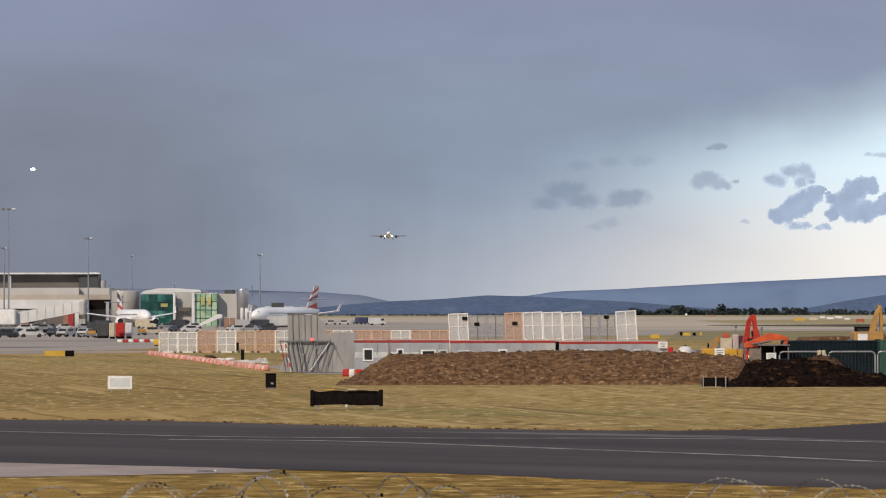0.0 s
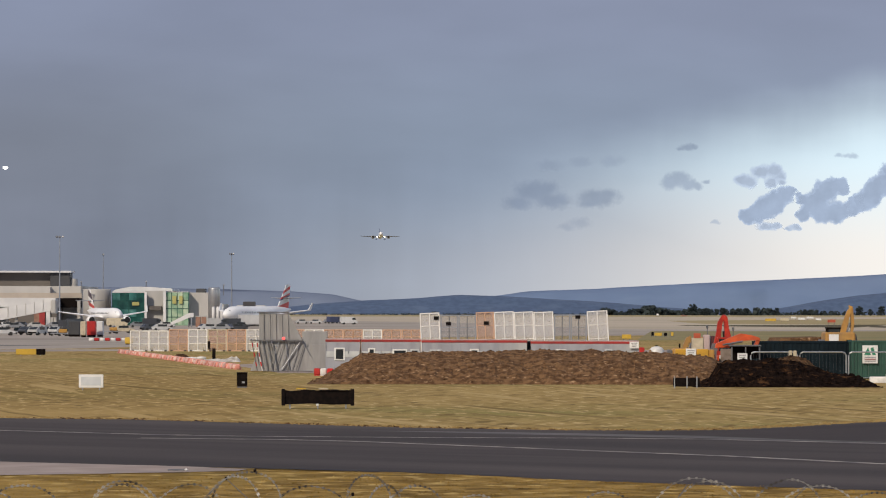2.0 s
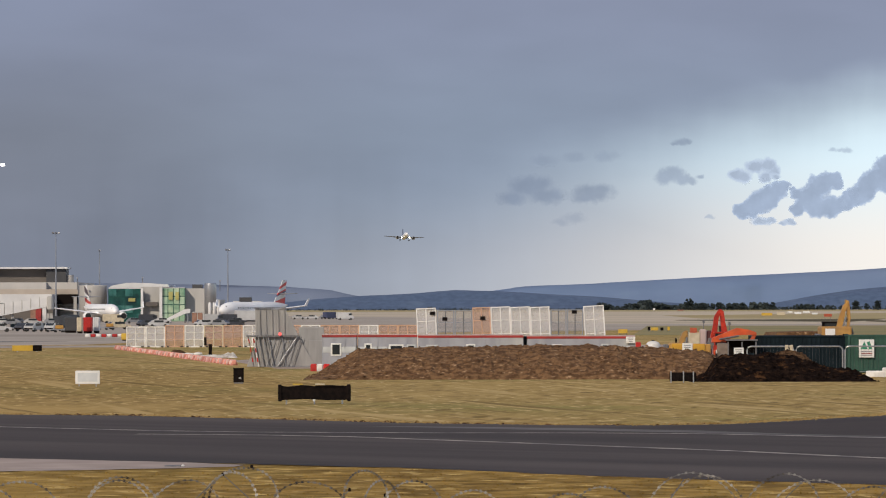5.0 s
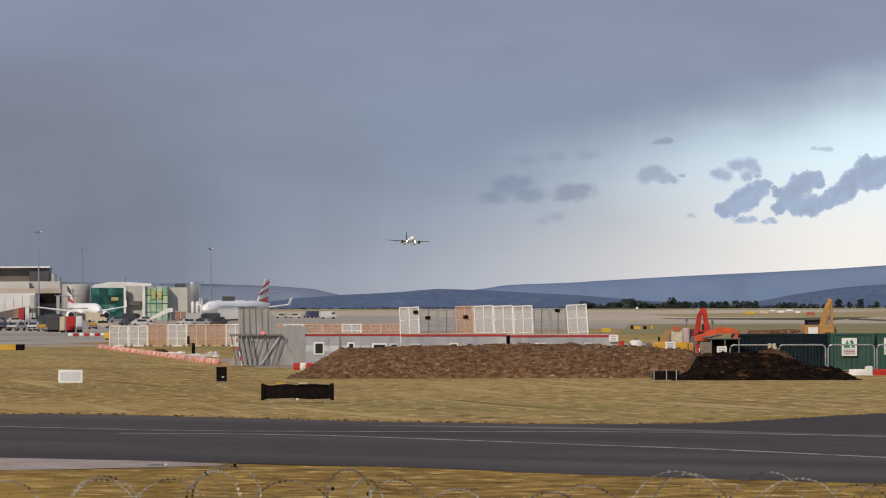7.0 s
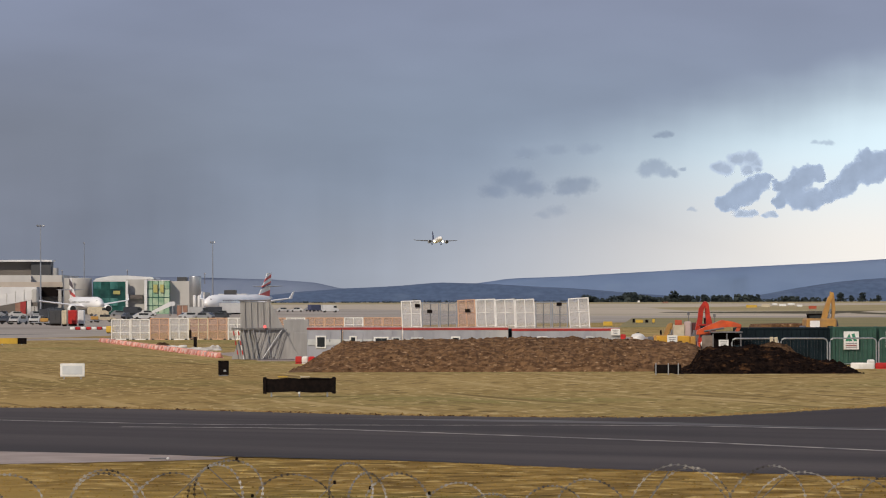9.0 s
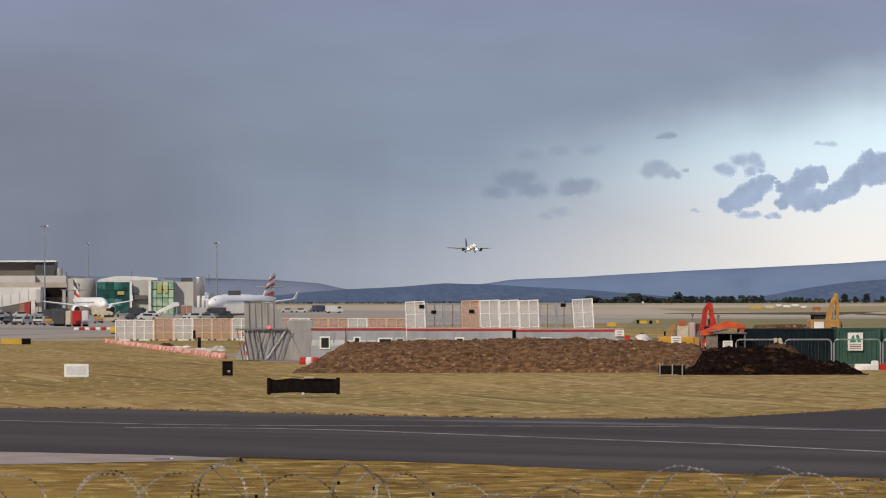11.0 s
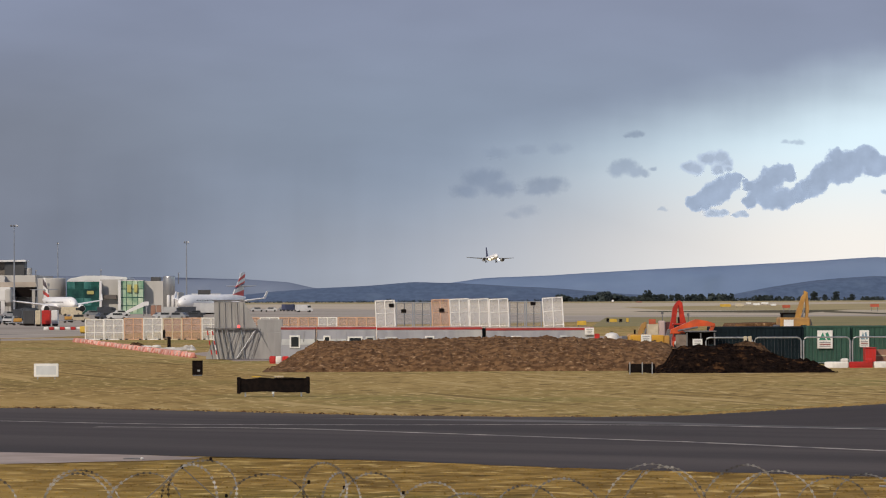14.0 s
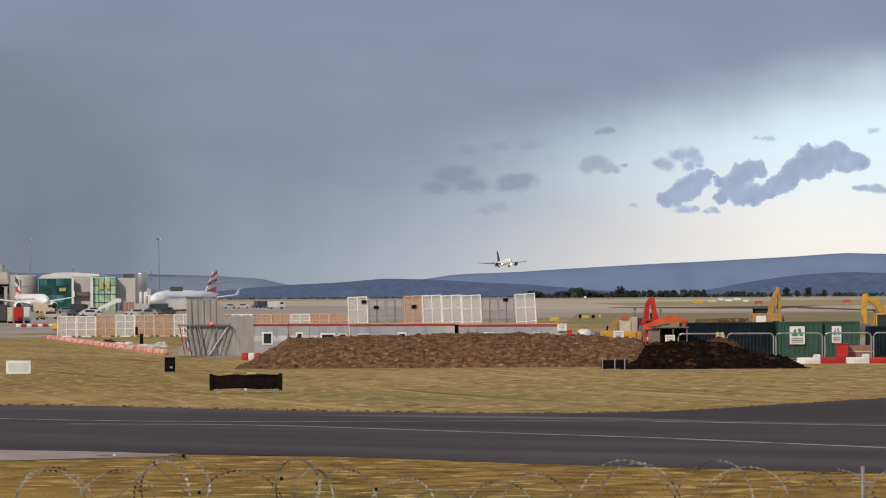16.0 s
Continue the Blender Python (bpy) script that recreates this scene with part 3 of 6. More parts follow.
sheet("far_ditch", [(120.9, 1032), (119.6, 826), (126.8, 876), (135.4, 1156)], 0.028, "dark_field", "thin dark ditch beside the far runway", "ditch")
sheet("far_meadow", [(-900, 2900), (1500, 2900), (2600, 4800), (-1500, 4800)], 0.018, "field", "distant dry meadow below the hills", "meadow")
sheet("grass_path", [(-90, 264), (-30, 262), (-14, 259), (-14, 260.5), (-30, 264), (-90, 267)], 0.006, "track", "dark worn track across the grass", "track", 0.3, 2.0)
sheet("works_yard", [(-9, 262), (24, 262), (60, 258), (60, 300), (30, 420), (6, 420), (-14, 300)], 0.006, "concrete", "dusty bare yard of the building works", "yard")


# ---------------------------------------------------------------- hills, woods
def ridge(name, pts, y0, depth, mat, label, rough=1.0, seed=0.0):
    """A hill range: the crest runs through (x, height) points."""
    bm = bmesh.new()
    xs = np.linspace(pts[0][0], pts[-1][0], 150)
    hs = np.interp(xs, [p[0] for p in pts], [p[1] for p in pts])
    rows = []
    for k, f in enumerate((0.0, 0.3, 0.62, 0.86, 1.0, 0.75)):
        row = []
        for x, h in zip(xs, hs):
            n = noise.fractal(Vector((x * 0.012 + seed, k * 0.7, seed)), 1.0, 2.0, 4)
            z = h * f + rough * (n if f > 0.8 else 2.0 * n * f)
            row.append(bm.verts.new((x, y0 + depth * k / 5 + (0 if f in (0.0, 1.0) else 25 * n), max(z, -0.5) if f else -0.5)))
        rows.append(row)
    for p, q in zip(rows, rows[1:]):
        for i in range(len(xs) - 1):
            bm.faces.new((p[i], p[i + 1], q[i + 1], q[i]))
    single(name, bm, mat, label, "hills", kind="structure", smooth=True)


# the ranges carry their haze in the surface colour
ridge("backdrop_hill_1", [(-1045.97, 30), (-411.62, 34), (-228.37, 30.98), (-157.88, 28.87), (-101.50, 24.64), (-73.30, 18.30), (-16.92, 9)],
      4830, 100, "ridge_faint", "pale hill with rain haze in its colour", 0.4, 3.0)
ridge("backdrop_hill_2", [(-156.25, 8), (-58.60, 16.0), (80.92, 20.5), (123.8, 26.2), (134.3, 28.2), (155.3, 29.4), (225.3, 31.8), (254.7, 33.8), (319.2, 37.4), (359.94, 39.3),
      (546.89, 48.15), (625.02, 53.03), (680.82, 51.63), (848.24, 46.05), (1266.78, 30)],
      4720, 110, "ridge_far", "long moorland ridge on the horizon with blue haze in its colour", 0.35, 1.0)
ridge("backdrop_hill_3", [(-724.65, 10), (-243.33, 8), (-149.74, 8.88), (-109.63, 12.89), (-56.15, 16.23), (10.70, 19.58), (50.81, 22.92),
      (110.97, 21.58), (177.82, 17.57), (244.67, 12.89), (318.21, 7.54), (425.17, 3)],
      4420, 170, "ridge_mid", "wooded hill in front of the ridge, blue-grey with haze in its colour", 0.7, 5.0)
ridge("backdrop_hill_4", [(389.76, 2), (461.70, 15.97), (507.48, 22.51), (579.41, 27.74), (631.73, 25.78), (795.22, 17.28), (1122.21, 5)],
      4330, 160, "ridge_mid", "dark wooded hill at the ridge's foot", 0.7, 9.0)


def clump(bm, c, r, rng, squash=0.8):
    """A small leafy mass: a jagged low-polygon body."""
    verts = []
    for k, (z, q) in enumerate(((-0.8, 0.6), (-0.2, 1.0), (0.45, 0.85), (0.95, 0.35))):
        off = rng.random() * 6
        verts.append([bm.verts.new((c[0] + r * q * rng.uniform(0.75, 1.25) * math.cos(off + 2 * math.pi * i / 6), c[1] + r * q * math.sin(off + 2 * math.pi * i / 6),
                                    c[2] + r * squash * (z + rng.uniform(-0.15, 0.15)))) for i in range(6)])
    for p, q in zip(verts, verts[1:]):
        for i in range(6):
            bm.faces.new((p[i], p[(i + 1) % 6], q[(i + 1) % 6], q[i]))
    bm.faces.new(verts[0][::-1])
    bm.faces.new(verts[-1])


def far_wood(name, x0, x1, y, low, high, density, label, seed):
    rng = random.Random(seed)
    bm = bmesh.new()
    n = int((x1 - x0) * density)
    for i in range(n):
        x = rng.uniform(x0, x1)
        h = low + (high - low) * max(0.0, 0.5 + 0.9 * noise.noise(Vector((x * 0.035, seed, 0)))) * rng.uniform(0.6, 1.0)
        for k in range(4):
            z = h * (k + 0.3) / 4
            clump(bm, (x + rng.uniform(-2, 2), y + rng.uniform(-15, 15), z), h * (0.44 - 0.06 * k) * rng.uniform(0.7, 1.1), rng)
    single(name, bm, "leaf", label, "trees", kind="stuff")


far_wood("far_woods", 193, 290, 4000, 4.0, 10.5, 1.2, "dark distant wood of broad trees along the airfield", 7)
far_wood("far_woods", 280, 369.71, 4000, 4.0, 10.0, 0.8, "dark distant belt of trees along the airfield", 1)
far_wood("far_woods", 362.56, 456.73, 4050, 2.5, 8.0, 0.6, "low distant hedge with scattered trees", 2)
far_wood("far_woods", 462.37, 664.95, 4100, 1.5, 7.0, 0.40, "low distant hedge with gaps", 3)
far_wood("far_woods", -126.96, 9.07, 3900, 1.0, 3.0, 0.5, "low distant hedge below the hill", 4)
far_wood("far_woods", 9.42, 203.65, 4050, 1.2, 4.5, 0.4, "low distant hedge along the horizon", 5)


def far_tree(x, y, h, seed):
    rng = random.Random(seed)
    root = base("tree", pose(x, y, 0), "dark distant tree on the airfield's edge", "tree", "trees on the horizon")
    bm = bmesh.new()
    lathe(bm, [(0, 0.05 * h), (h * 0.3, 0.035 * h), (h * 0.7, 0.015 * h)], 7)
    for k in range(3):
        a = 2.1 * k + seed
        tube(bm, [(0, 0, h * 0.3), (0.16 * h * math.cos(a), 0.16 * h * math.sin(a), h * 0.55)], 0.014 * h, 5)
    part("trunk", bm, "bark", root)
    bm = bmesh.new()
    for k in range(70):
        z = rng.uniform(0.10, 1.0)
        q = 0.42 * h * math.sqrt(max(0.05, 1 - ((z - 0.5) / 0.55) ** 2)) * math.sqrt(rng.random())
        a = rng.uniform(0, 6.3)
        clump(bm, (q * math.cos(a), q * math.sin(a), z * h), h * rng.uniform(0.075, 0.14), rng)
    part("crown", bm, "leaf", root)


for i, (u_x, h) in enumerate(((279.42, 11), (293.02, 7.0), (309.46, 7.5), (333.26, 7.0), (363.30, 7.5), (392.21, 6.0), (447.18, 9.0), (457.95, 6.5),
                             (469.29, 9.0), (485.16, 6.5), (238.61, 6.5), (215.94, 6.0))):
    far_tree(u_x, 3900, h, i)


# ---------------------------------------------------------------- clouds
def cloud(lobes, mat, seed, label, flat=1.0):
    """A cloud body grown round a few lobes (x, z, radius); its uv holds the way out from the lobes."""
    mx, mz = sum(l[0] for l in lobes) / len(lobes), sum(l[1] for l in lobes) / len(lobes)
    reach = 1.5
    x0, x1 = min(l[0] - reach * flat * l[2] for l in lobes), max(l[0] + reach * flat * l[2] for l in lobes)
    z0, z1 = min(l[1] - reach * l[2] for l in lobes), max(l[1] + reach * l[2] for l in lobes)
    step = max(0.8, (x1 - x0) / 90)
    nx, nz = int((x1 - x0) / step) + 1, int((z1 - z0) / step) + 1

    def out(x, z):
        """0 deep inside, 0.7 at the rim, more outside; flatter towards the underside."""
        wx = x + 2.2 * noise.noise(Vector((x * 0.11, z * 0.11, seed))) + 0.9 * noise.noise(Vector((x * 0.33, z * 0.33, seed)))
        wz = z + 2.2 * noise.noise(Vector((x * 0.11, z * 0.11, seed + 40))) + 0.9 * noise.noise(Vector((x * 0.33, z * 0.33, seed + 40)))
        total = 0.0
        for lx, lz, r in lobes:
            q = math.hypot((wx - lx) / flat, (wz - lz) * flat * (1.15 if wz < lz else 1.0)) / r
            total += math.exp(-6.0 * (q - 1.0))
        return max(0.0, 0.7 - 0.42 * math.log(total + 1e-9) / 6.0 * 1.6)

    bm = bmesh.new()
    uv = bm.loops.layers.uv.new("out")
    far = {}
    sheets = []
    for side_ in (-1, 1):
        rows = []
        for j in range(nz):
            row = []
            for i in range(nx):
                x, z = x0 + i * step, z0 + j * step
                q = out(x, z)
                bulge = 6.0 * math.sqrt(max(0.0, 1.0 - min(1.0, q))) + 0.05
                v = bm.verts.new((x - mx, side_ * bulge, z - mz))
                far[v] = min(q, 2.0)
                row.append(v)
            rows.append(row)
        sheets.append(rows)
    for k, rows in enumerate(sheets):
        for p, r in zip(rows, rows[1:]):
            for i in range(nx - 1):
                quad = (p[i], p[i + 1], r[i + 1], r[i])
                if min(far[v] for v in quad) > 1.5:
                    continue
                f = bm.faces.new(quad if k == 0 else quad[::-1])
                for l in f.loops:
                    l[uv].uv = (far[l.vert], 0)
    bmesh.ops.delete(bm, geom=[v for v in bm.verts if not v.link_faces], context="VERTS")
    ob = single("backdrop_cloud", bm, mat, label, "cloud", "small clouds under the storm deck", "structure", m=pose(mx, 4860, mz), smooth=True)
    ob.visible_shadow = False
    return ob


CLOUDS = []
for lobes, mat, label in (
        ([(410.7, 168.7, 9.0), (422.0, 165.5, 9.0), (435.0, 178.3, 9.7), (451.2, 179.9, 9.7), (459.3, 173.4, 7.7), (447.9, 165.4, 7.7), (460.9, 165.3, 5.2)], "cloud_soft", "puffy grey-blue cumulus cloud"),
        ([(415.3, 123.5, 8.4), (425.0, 123.4, 11.0), (438.0, 129.8, 14.5), (451.0, 137.9, 14.5), (464.0, 147.5, 11.6), (472.1, 153.9, 7.1), (481.8, 150.7, 2.6)], "cloud", "tilted grey-blue cumulus cloud"),
        ([(442.7, 109.5, 8.4), (454.1, 111.4, 5.8)], "cloud_soft", "small grey cloud scrap under a larger one"),
        ([(478.4, 109.3, 5.5), (468.6, 107.6, 3.2)], "cloud_soft", "small flat grey cloud scrap"),
        ([(486.7, 144.2, 7.1), (488.2, 124.8, 9.0), (502.8, 137.6, 16.1), (515.9, 155.4, 14.2), (532.2, 161.8, 11.0), (538.6, 155.3, 7.0), (512.5, 126.3, 13.5), (531.9, 127.8, 13.5), (548.2, 134.2, 11.0), (548.3, 145.5, 3.5)], "cloud", "ragged grey-blue cumulus cloud with a torn side"),
        ([(561.2, 139.0, 12.9), (574.2, 150.3, 14.8), (584.0, 161.5, 14.8), (598.7, 177.7, 13.5), (603.5, 159.8, 15.0), (618.1, 169.5, 16.1), (632.8, 182.4, 13.5), (640.9, 169.4, 14.8), (653.8, 169.3, 12.3), (665.2, 167.7, 9.0)], "cloud", "long grey-blue cumulus bank rising to one end"),
        ([(321.7, 165.9, 11.6), (334.6, 169.1, 11.0), (344.3, 162.6, 9.0), (355.6, 160.9, 5.8), (367.0, 166.7, 4.5)], "cloud_thin", "hazy grey cloud with frayed rim"),
        ([(343.0, 209.4, 6.5), (334.9, 206.9, 4.5), (351.1, 210.0, 3.9)], "cloud_faint", "thin grey cloud wisp"),
        ([(532.4, 199.0, 3.6), (550.2, 198.9, 5.0), (542.1, 199.6, 3.5)], "cloud_wisp", "thin grey cloud wisp"),
        ([(681.7, 208.7, 5.2), (676.8, 206.5, 3.2)], "cloud_wisp", "thin grey cloud wisp"),
        ([(668.2, 135.3, 6.8), (658.5, 136.9, 4.4), (681.2, 136.2, 7.4), (689.3, 133.6, 8.0)], "cloud_soft", "small ragged grey cloud"),
        ([(379.0, 115.5, 3.5), (375.8, 114.9, 2.6)], "cloud_wisp", "tiny grey cloud scrap"),
        ([(153.1, 153.1, 19.8), (174.3, 142.5, 15.5), (131.8, 139.0, 12.7), (163.7, 156.6, 11.3)], "cloud_faint", "faint grey cloud in the haze"),
        ([(230.8, 144.5, 17.0), (245.0, 149.4, 9.9), (220.2, 138.9, 8.5)], "cloud_faint", "faint grey cloud scrap"),
        ([(170.8, 186.3, 11.3), (209.7, 189.8, 10.0), (248.6, 191.8, 11.0)], "cloud_veil", "barely visible grey cloud streak"),
        ([(209.5, 114.1, 9.9), (191.9, 109.2, 7.1)], "cloud_veil", "barely visible grey cloud scrap")):
    CLOUDS.append(cloud(lobes, mat, len(CLOUDS) + 1, label, 1.45 if len(lobes) < 5 else 1.12 if mat != "cloud" else 1.0))


# ---------------------------------------------------------------- aircraft
def airliner(m, label, group, length=37.6, span=35.8, livery="plain", gear=True, lit=False, skin="aircraft", far=False):
    """A twin-jet; the nose points to -y, the wheels stand on z = 0."""
    root = base("airliner", m, label, "airliner", group)
    r, zc, L = 1.98 * length / 37.6, 3.6 * length / 37.6, length
    k = length / 37.6
    lift = 0 if livery == "plain" else 1     # tailplane set half-way up the fin
    bm = bmesh.new()
    prof = [(0, 0.05), (0.25, 0.55), (0.8, 1.0), (1.8, 1.5), (3.2, 1.82), (5, 1.98), (24, 1.98), (28, 1.75), (32, 1.2), (35.5, 0.62), (37.4, 0.25), (37.6, 0.05)]
    rings = []
    for a, q in prof:
        drop = -0.35 * (1 - min(a / 5, 1)) + max(0, (a - 24) / 13.6) * 1.15
        rings.append([bm.verts.new((q * k * math.cos(2 * math.pi * i / 20), (a - 18) * k, zc + drop * k + q * k * math.sin(2 * math.pi * i / 20))) for i in range(20)])
    for p, q in zip(rings, rings[1:]):
        for i in range(20):
            bm.faces.new((p[i], p[(i + 1) % 20], q[(i + 1) % 20], q[i]))
    bm.faces.new(rings[0][::-1])
    bm.faces.new(rings[-1])
    body = part("fuselage", bm, skin, root, smooth=True)
    boxed("cockpit_window", [((0, -16.35 * k, zc + 0.62 * k), (2.1 * k, 0.5 * k, 0.45 * k))], "glass_dark", body, "dark cockpit glass", 0.08 * k)
    if not lit:
        for s in (-1, 1):
            for i in range(22):
                boxed("cabin_window", [((s * (r - 0.005 * k), (-11.5 + i * 0.95) * k, zc + 0.35 * k), (0.06 * k, 0.3 * k, 0.36 * k))], "glass_dark", body)
    for s in (-1, 1):
        bm = bmesh.new()
        half = span / 2
        for a, b, t0, t1 in (((1.5 * k, -5.0 * k, 7.4 * k, -1.1 * k), (half * 0.95, 3.6 * k, 1.9 * k, (0.35 if lit else 0.9) * k), 0.50 * k, 0.20 * k),):
            pts = []
            for (x, y, chord, dz), th in ((a, t0), (b, t1)):
                pts.append([bm.verts.new((s * x, y + chord * c, zc + dz + th * h)) for c, h in ((0, 0), (0.3, 1), (0.75, 0.6), (1, 0.0), (0.7, -0.5), (0.3, -0.7))])
            for i in range(6):
                bm.faces.new((pts[0][i], pts[0][(i + 1) % 6], pts[1][(i + 1) % 6], pts[1][i]))
            bm.faces.new(pts[0][::-1])
            bm.faces.new(pts[1])
        part("wing", bm, "wing_shade_grey" if lit else "aircraft", root, "grey metal wing with underside shade in its colour" if lit else "white wing")
        bm = bmesh.new()
        tipx = s * half * 0.95
        lo = [bm.verts.new((tipx + s * o * 0.1, y * k, zc + (0.3 if lit else 0.85) * k)) for y, o in ((3.7, -1), (5.2, -1), (5.2, 1), (3.7, 1))]
        hi = [bm.verts.new((tipx + s * (0.35 + o * 0.05) * k, y * k, zc + (1.0 if lit else 2.9) * k)) for y, o in ((5.3, -1), (6.1, -1), (6.1, 1), (5.3, 1))]
        for i in range(4):
            bm.faces.new((lo[i], lo[(i + 1) % 4], hi[(i + 1) % 4], hi[i]))
        bm.faces.new(hi)
        bm.faces.new(lo[::-1])
        part("winglet", bm, "wing_shade_grey" if lit else skin, root)
        bm = bmesh.new()
        ex, es = (6.9, 1.22 * k) if lit else (5.75, k)
        em = pose(s * ex * k, -4.6 * k, zc - 1.75 * k)
        lathe(bm, [(-1.7 * es, 0.98 * es), (-1.5 * es, 1.12 * es), (-0.4 * es, 1.2 * es), (1.4 * es, 1.0 * es), (2.6 * es, 0.62 * es)], 18, em, "y")
        eng = part("engine", bm, skin if livery != "plain" else "aircraft_grey", root, smooth=True)
        bm = bmesh.new()
        lathe(bm, [(-1.76 * es, 0.90 * es), (-1.72 * es, 0.95 * es)], 18, em, "y")
        part("intake", bm, "nacelle", eng, "black disc for the shade inside the intake")
        boxed("pylon", [((s * ex * k, -3.2 * k, zc - 0.75 * k), (0.3 * k, 3.2 * k, 0.7 * k))], skin, root)
        bm = bmesh.new()
        secs = []
        for x, y, chord, dz, th in ((0.2, 12.6 + 2.4 * lift, 3.4 - 1.2 * lift, 0.75 + 3.5 * lift, 0.2), (6.1 - 1.4 * lift, 15.8 + 0.6 * lift, 1.3, 1.2 + 3.2 * lift, 0.08)):
            secs.append([bm.verts.new((s * x * k, (y + chord * c) * k, zc + (dz + th * h) * k)) for c, h in ((0, 0), (0.35, 1), (1, 0), (0.35, -1))])
        for i in range(4):
            bm.faces.new((secs[0][i], secs[0][(i + 1) % 4], secs[1][(i + 1) % 4], secs[1][i]))
        bm.faces.new(secs[0][::-1])
        bm.faces.new(secs[1])
        part("stabiliser", bm, "aircraft_grey" if not far else skin, root)
        if gear:
            bar("gear_leg", [(s * 3.8 * k, 1.2 * k, zc - 1.0 * k), (s * 3.8 * k, 1.2 * k, 0.6 * k)], 0.14 * k, "steel", root)
            bm = bmesh.new()
            for o in (-0.45, 0.45):
                lathe(bm, [(o - 0.2, 0.5 * k), (o - 0.16, 0.58 * k), (o + 0.16, 0.58 * k), (o + 0.2, 0.5 * k)], 12, pose(s * 3.8 * k, 1.2 * k, 0.58 * k), "x")
            part("wheel_pair", bm, "rubber", root, "black tyres")
        if lit:
            bm = bmesh.new()
            lathe(bm, [(-0.30, 0.25), (-0.22, 0.58), (0.0, 0.68), (0.25, 0.4)], 16, pose(s * 3.3 * k, -7.0 * k, zc - 1.7 * k), "y")
            part("landing_light", bm, "lamp", root, "glowing warm landing light")
    if gear:
        bar("nose_gear_leg", [(0, -12.6 * k, zc - 1.6 * k), (0, -12.6 * k, 0.4 * k)], 0.1 * k, "steel", root)
        bm = bmesh.new()
        lathe(bm, [(-0.35, 0.3 * k), (-0.3, 0.38 * k), (0.3, 0.38 * k), (0.35, 0.3 * k)], 12, pose(0, -12.6 * k, 0.38 * k), "x")
        part("nose_wheel", bm, "rubber", root)
    # fin, in bands of livery where it has one
    fin_lo, fin_hi = (11.3, 18.0), (16.9, 19.4)
    z_lo, z_hi = zc + 1.5 * k, zc + (9.2 if lit else 8.1) * k
    tones = {"plain": [("livery_blue", 0, 1)], "bands": [("livery_red", 0, 0.18), ("white", 0.18, 0.40), ("livery_blue", 0.40, 0.47), ("livery_red", 0.47, 0.55), ("white", 0.55, 0.71), ("livery_red", 0.71, 0.86), ("white", 0.86, 1.0)], "dark": [("white", 0, 0.12), ("livery_red", 0.12, 0.30), ("white", 0.30, 0.56), ("fin_dark", 0.56, 0.88), ("white", 0.88, 1.0)]}[livery]
    fin = None
    for tone, f0, f1 in tones:
        bm = bmesh.new()
        pts = []
        for side in (-0.16, 0.16):
            for f, tilt in ((f0, 0), (f1, 0)):
                for e in (0, 1):
                    y = (fin_lo[e] + (fin_hi[e] - fin_lo[e]) * min(1, max(0, f + (0.06 * (e - 0.5) if 0 < f < 1 else 0)))) * k
                    z = z_lo + (z_hi - z_lo) * (f + (0.20 * (e - 0.5) if 0 < f < 1 else 0))
                    pts.append(bm.verts.new((side * k * (1 - 0.6 * f), y, z)))
        for f in ((0, 1, 3, 2), (4, 6, 7, 5), (0, 2, 6, 4), (1, 5, 7, 3), (2, 3, 7, 6), (0, 4, 5, 1)):
            bm.faces.new([pts[i] for i in f])
        part("fin" if fin is None else "fin_band", bm, tone, root, "tail fin in livery colour")
        fin = True
    return root


LANDER = airliner(pose(-40, 3724, 70), "white twin-jet airliner landing with its lamps lit", "aircraft in the air", 39.0, 37.6, lit=True)
FOLLOWER = base("airliner", pose(-500, 4800, 178), "distant airliner on approach, a bright lamp in the haze", "airliner", "aircraft in the air")
bm = bmesh.new()
lathe(bm, [(-1.2, 0.3), (-1.0, 1.6), (0, 2.3), (1.2, 1.4)], 16, pose(0, 0, 0) @ Matrix.Diagonal((1.35, 1, 0.85, 1)), "y")
part("landing_light", bm, "lamp_far", FOLLOWER, "glowing white landing light", smooth=True)
bm = bmesh.new()
lathe(bm, [(1.0, 0.7), (4, 1.2), (15, 1.2), (22, 0.3)], 12, pose(0, 0, 0.4), "y")
part("fuselage", bm, "hazed", FOLLOWER, smooth=True)

airliner(pose(-41.95, 1035, 0, 0, 0, -27), "parked white regional jet with red and blue banded tail", "parked aircraft", 36.2, 28.7, "bands", True)
airliner(pose(-85.61, 1075, 0, 0, 0, 20), "parked white jet with a dark-banded tail fin", "parked aircraft", 33.0, 28.0, "dark", True)
airliner(pose(-126.0, 990, 0, 0, 0, 10), "large parked white airliner beside the jet bridge", "parked aircraft", 60.0, 27.0, "bands", True)


# ---------------------------------------------------------------- terminal
def standing(name, x0, x1, z0, z1, y, depth, mat, parent, label="", bevel=0.0):
    return boxed(name, [(((x0 + x1) / 2, y + depth / 2, (z0 + z1) / 2), (x1 - x0, depth, z1 - z0))], mat, parent, label, bevel)


T = base("terminal_building", pose(0, 0, 0), "long pale terminal with a dark louvred upper storey", "building")
standing("wall", -220, -98.27, 0, 11.39, 1150, 60, "terminal", T, "pale cladding")
standing("upper_storey", -220, -108.56, 11.28, 15.49, 1160, 9, "terminal_dark", T, "brown louvred plant storey")
standing("corner_tower", -108.38, -102.49, 10.59, 15.56, 1158, 9, "terminal_black", T, "charcoal cladding")
standing("roof", -222, -102.06, 15.47, 15.97, 1156.8, 14, "roof_white", T)
standing("fascia", -220, -107.35, 9.20, 11.20, 1147, 4, "terminal", T, "pale fascia band")
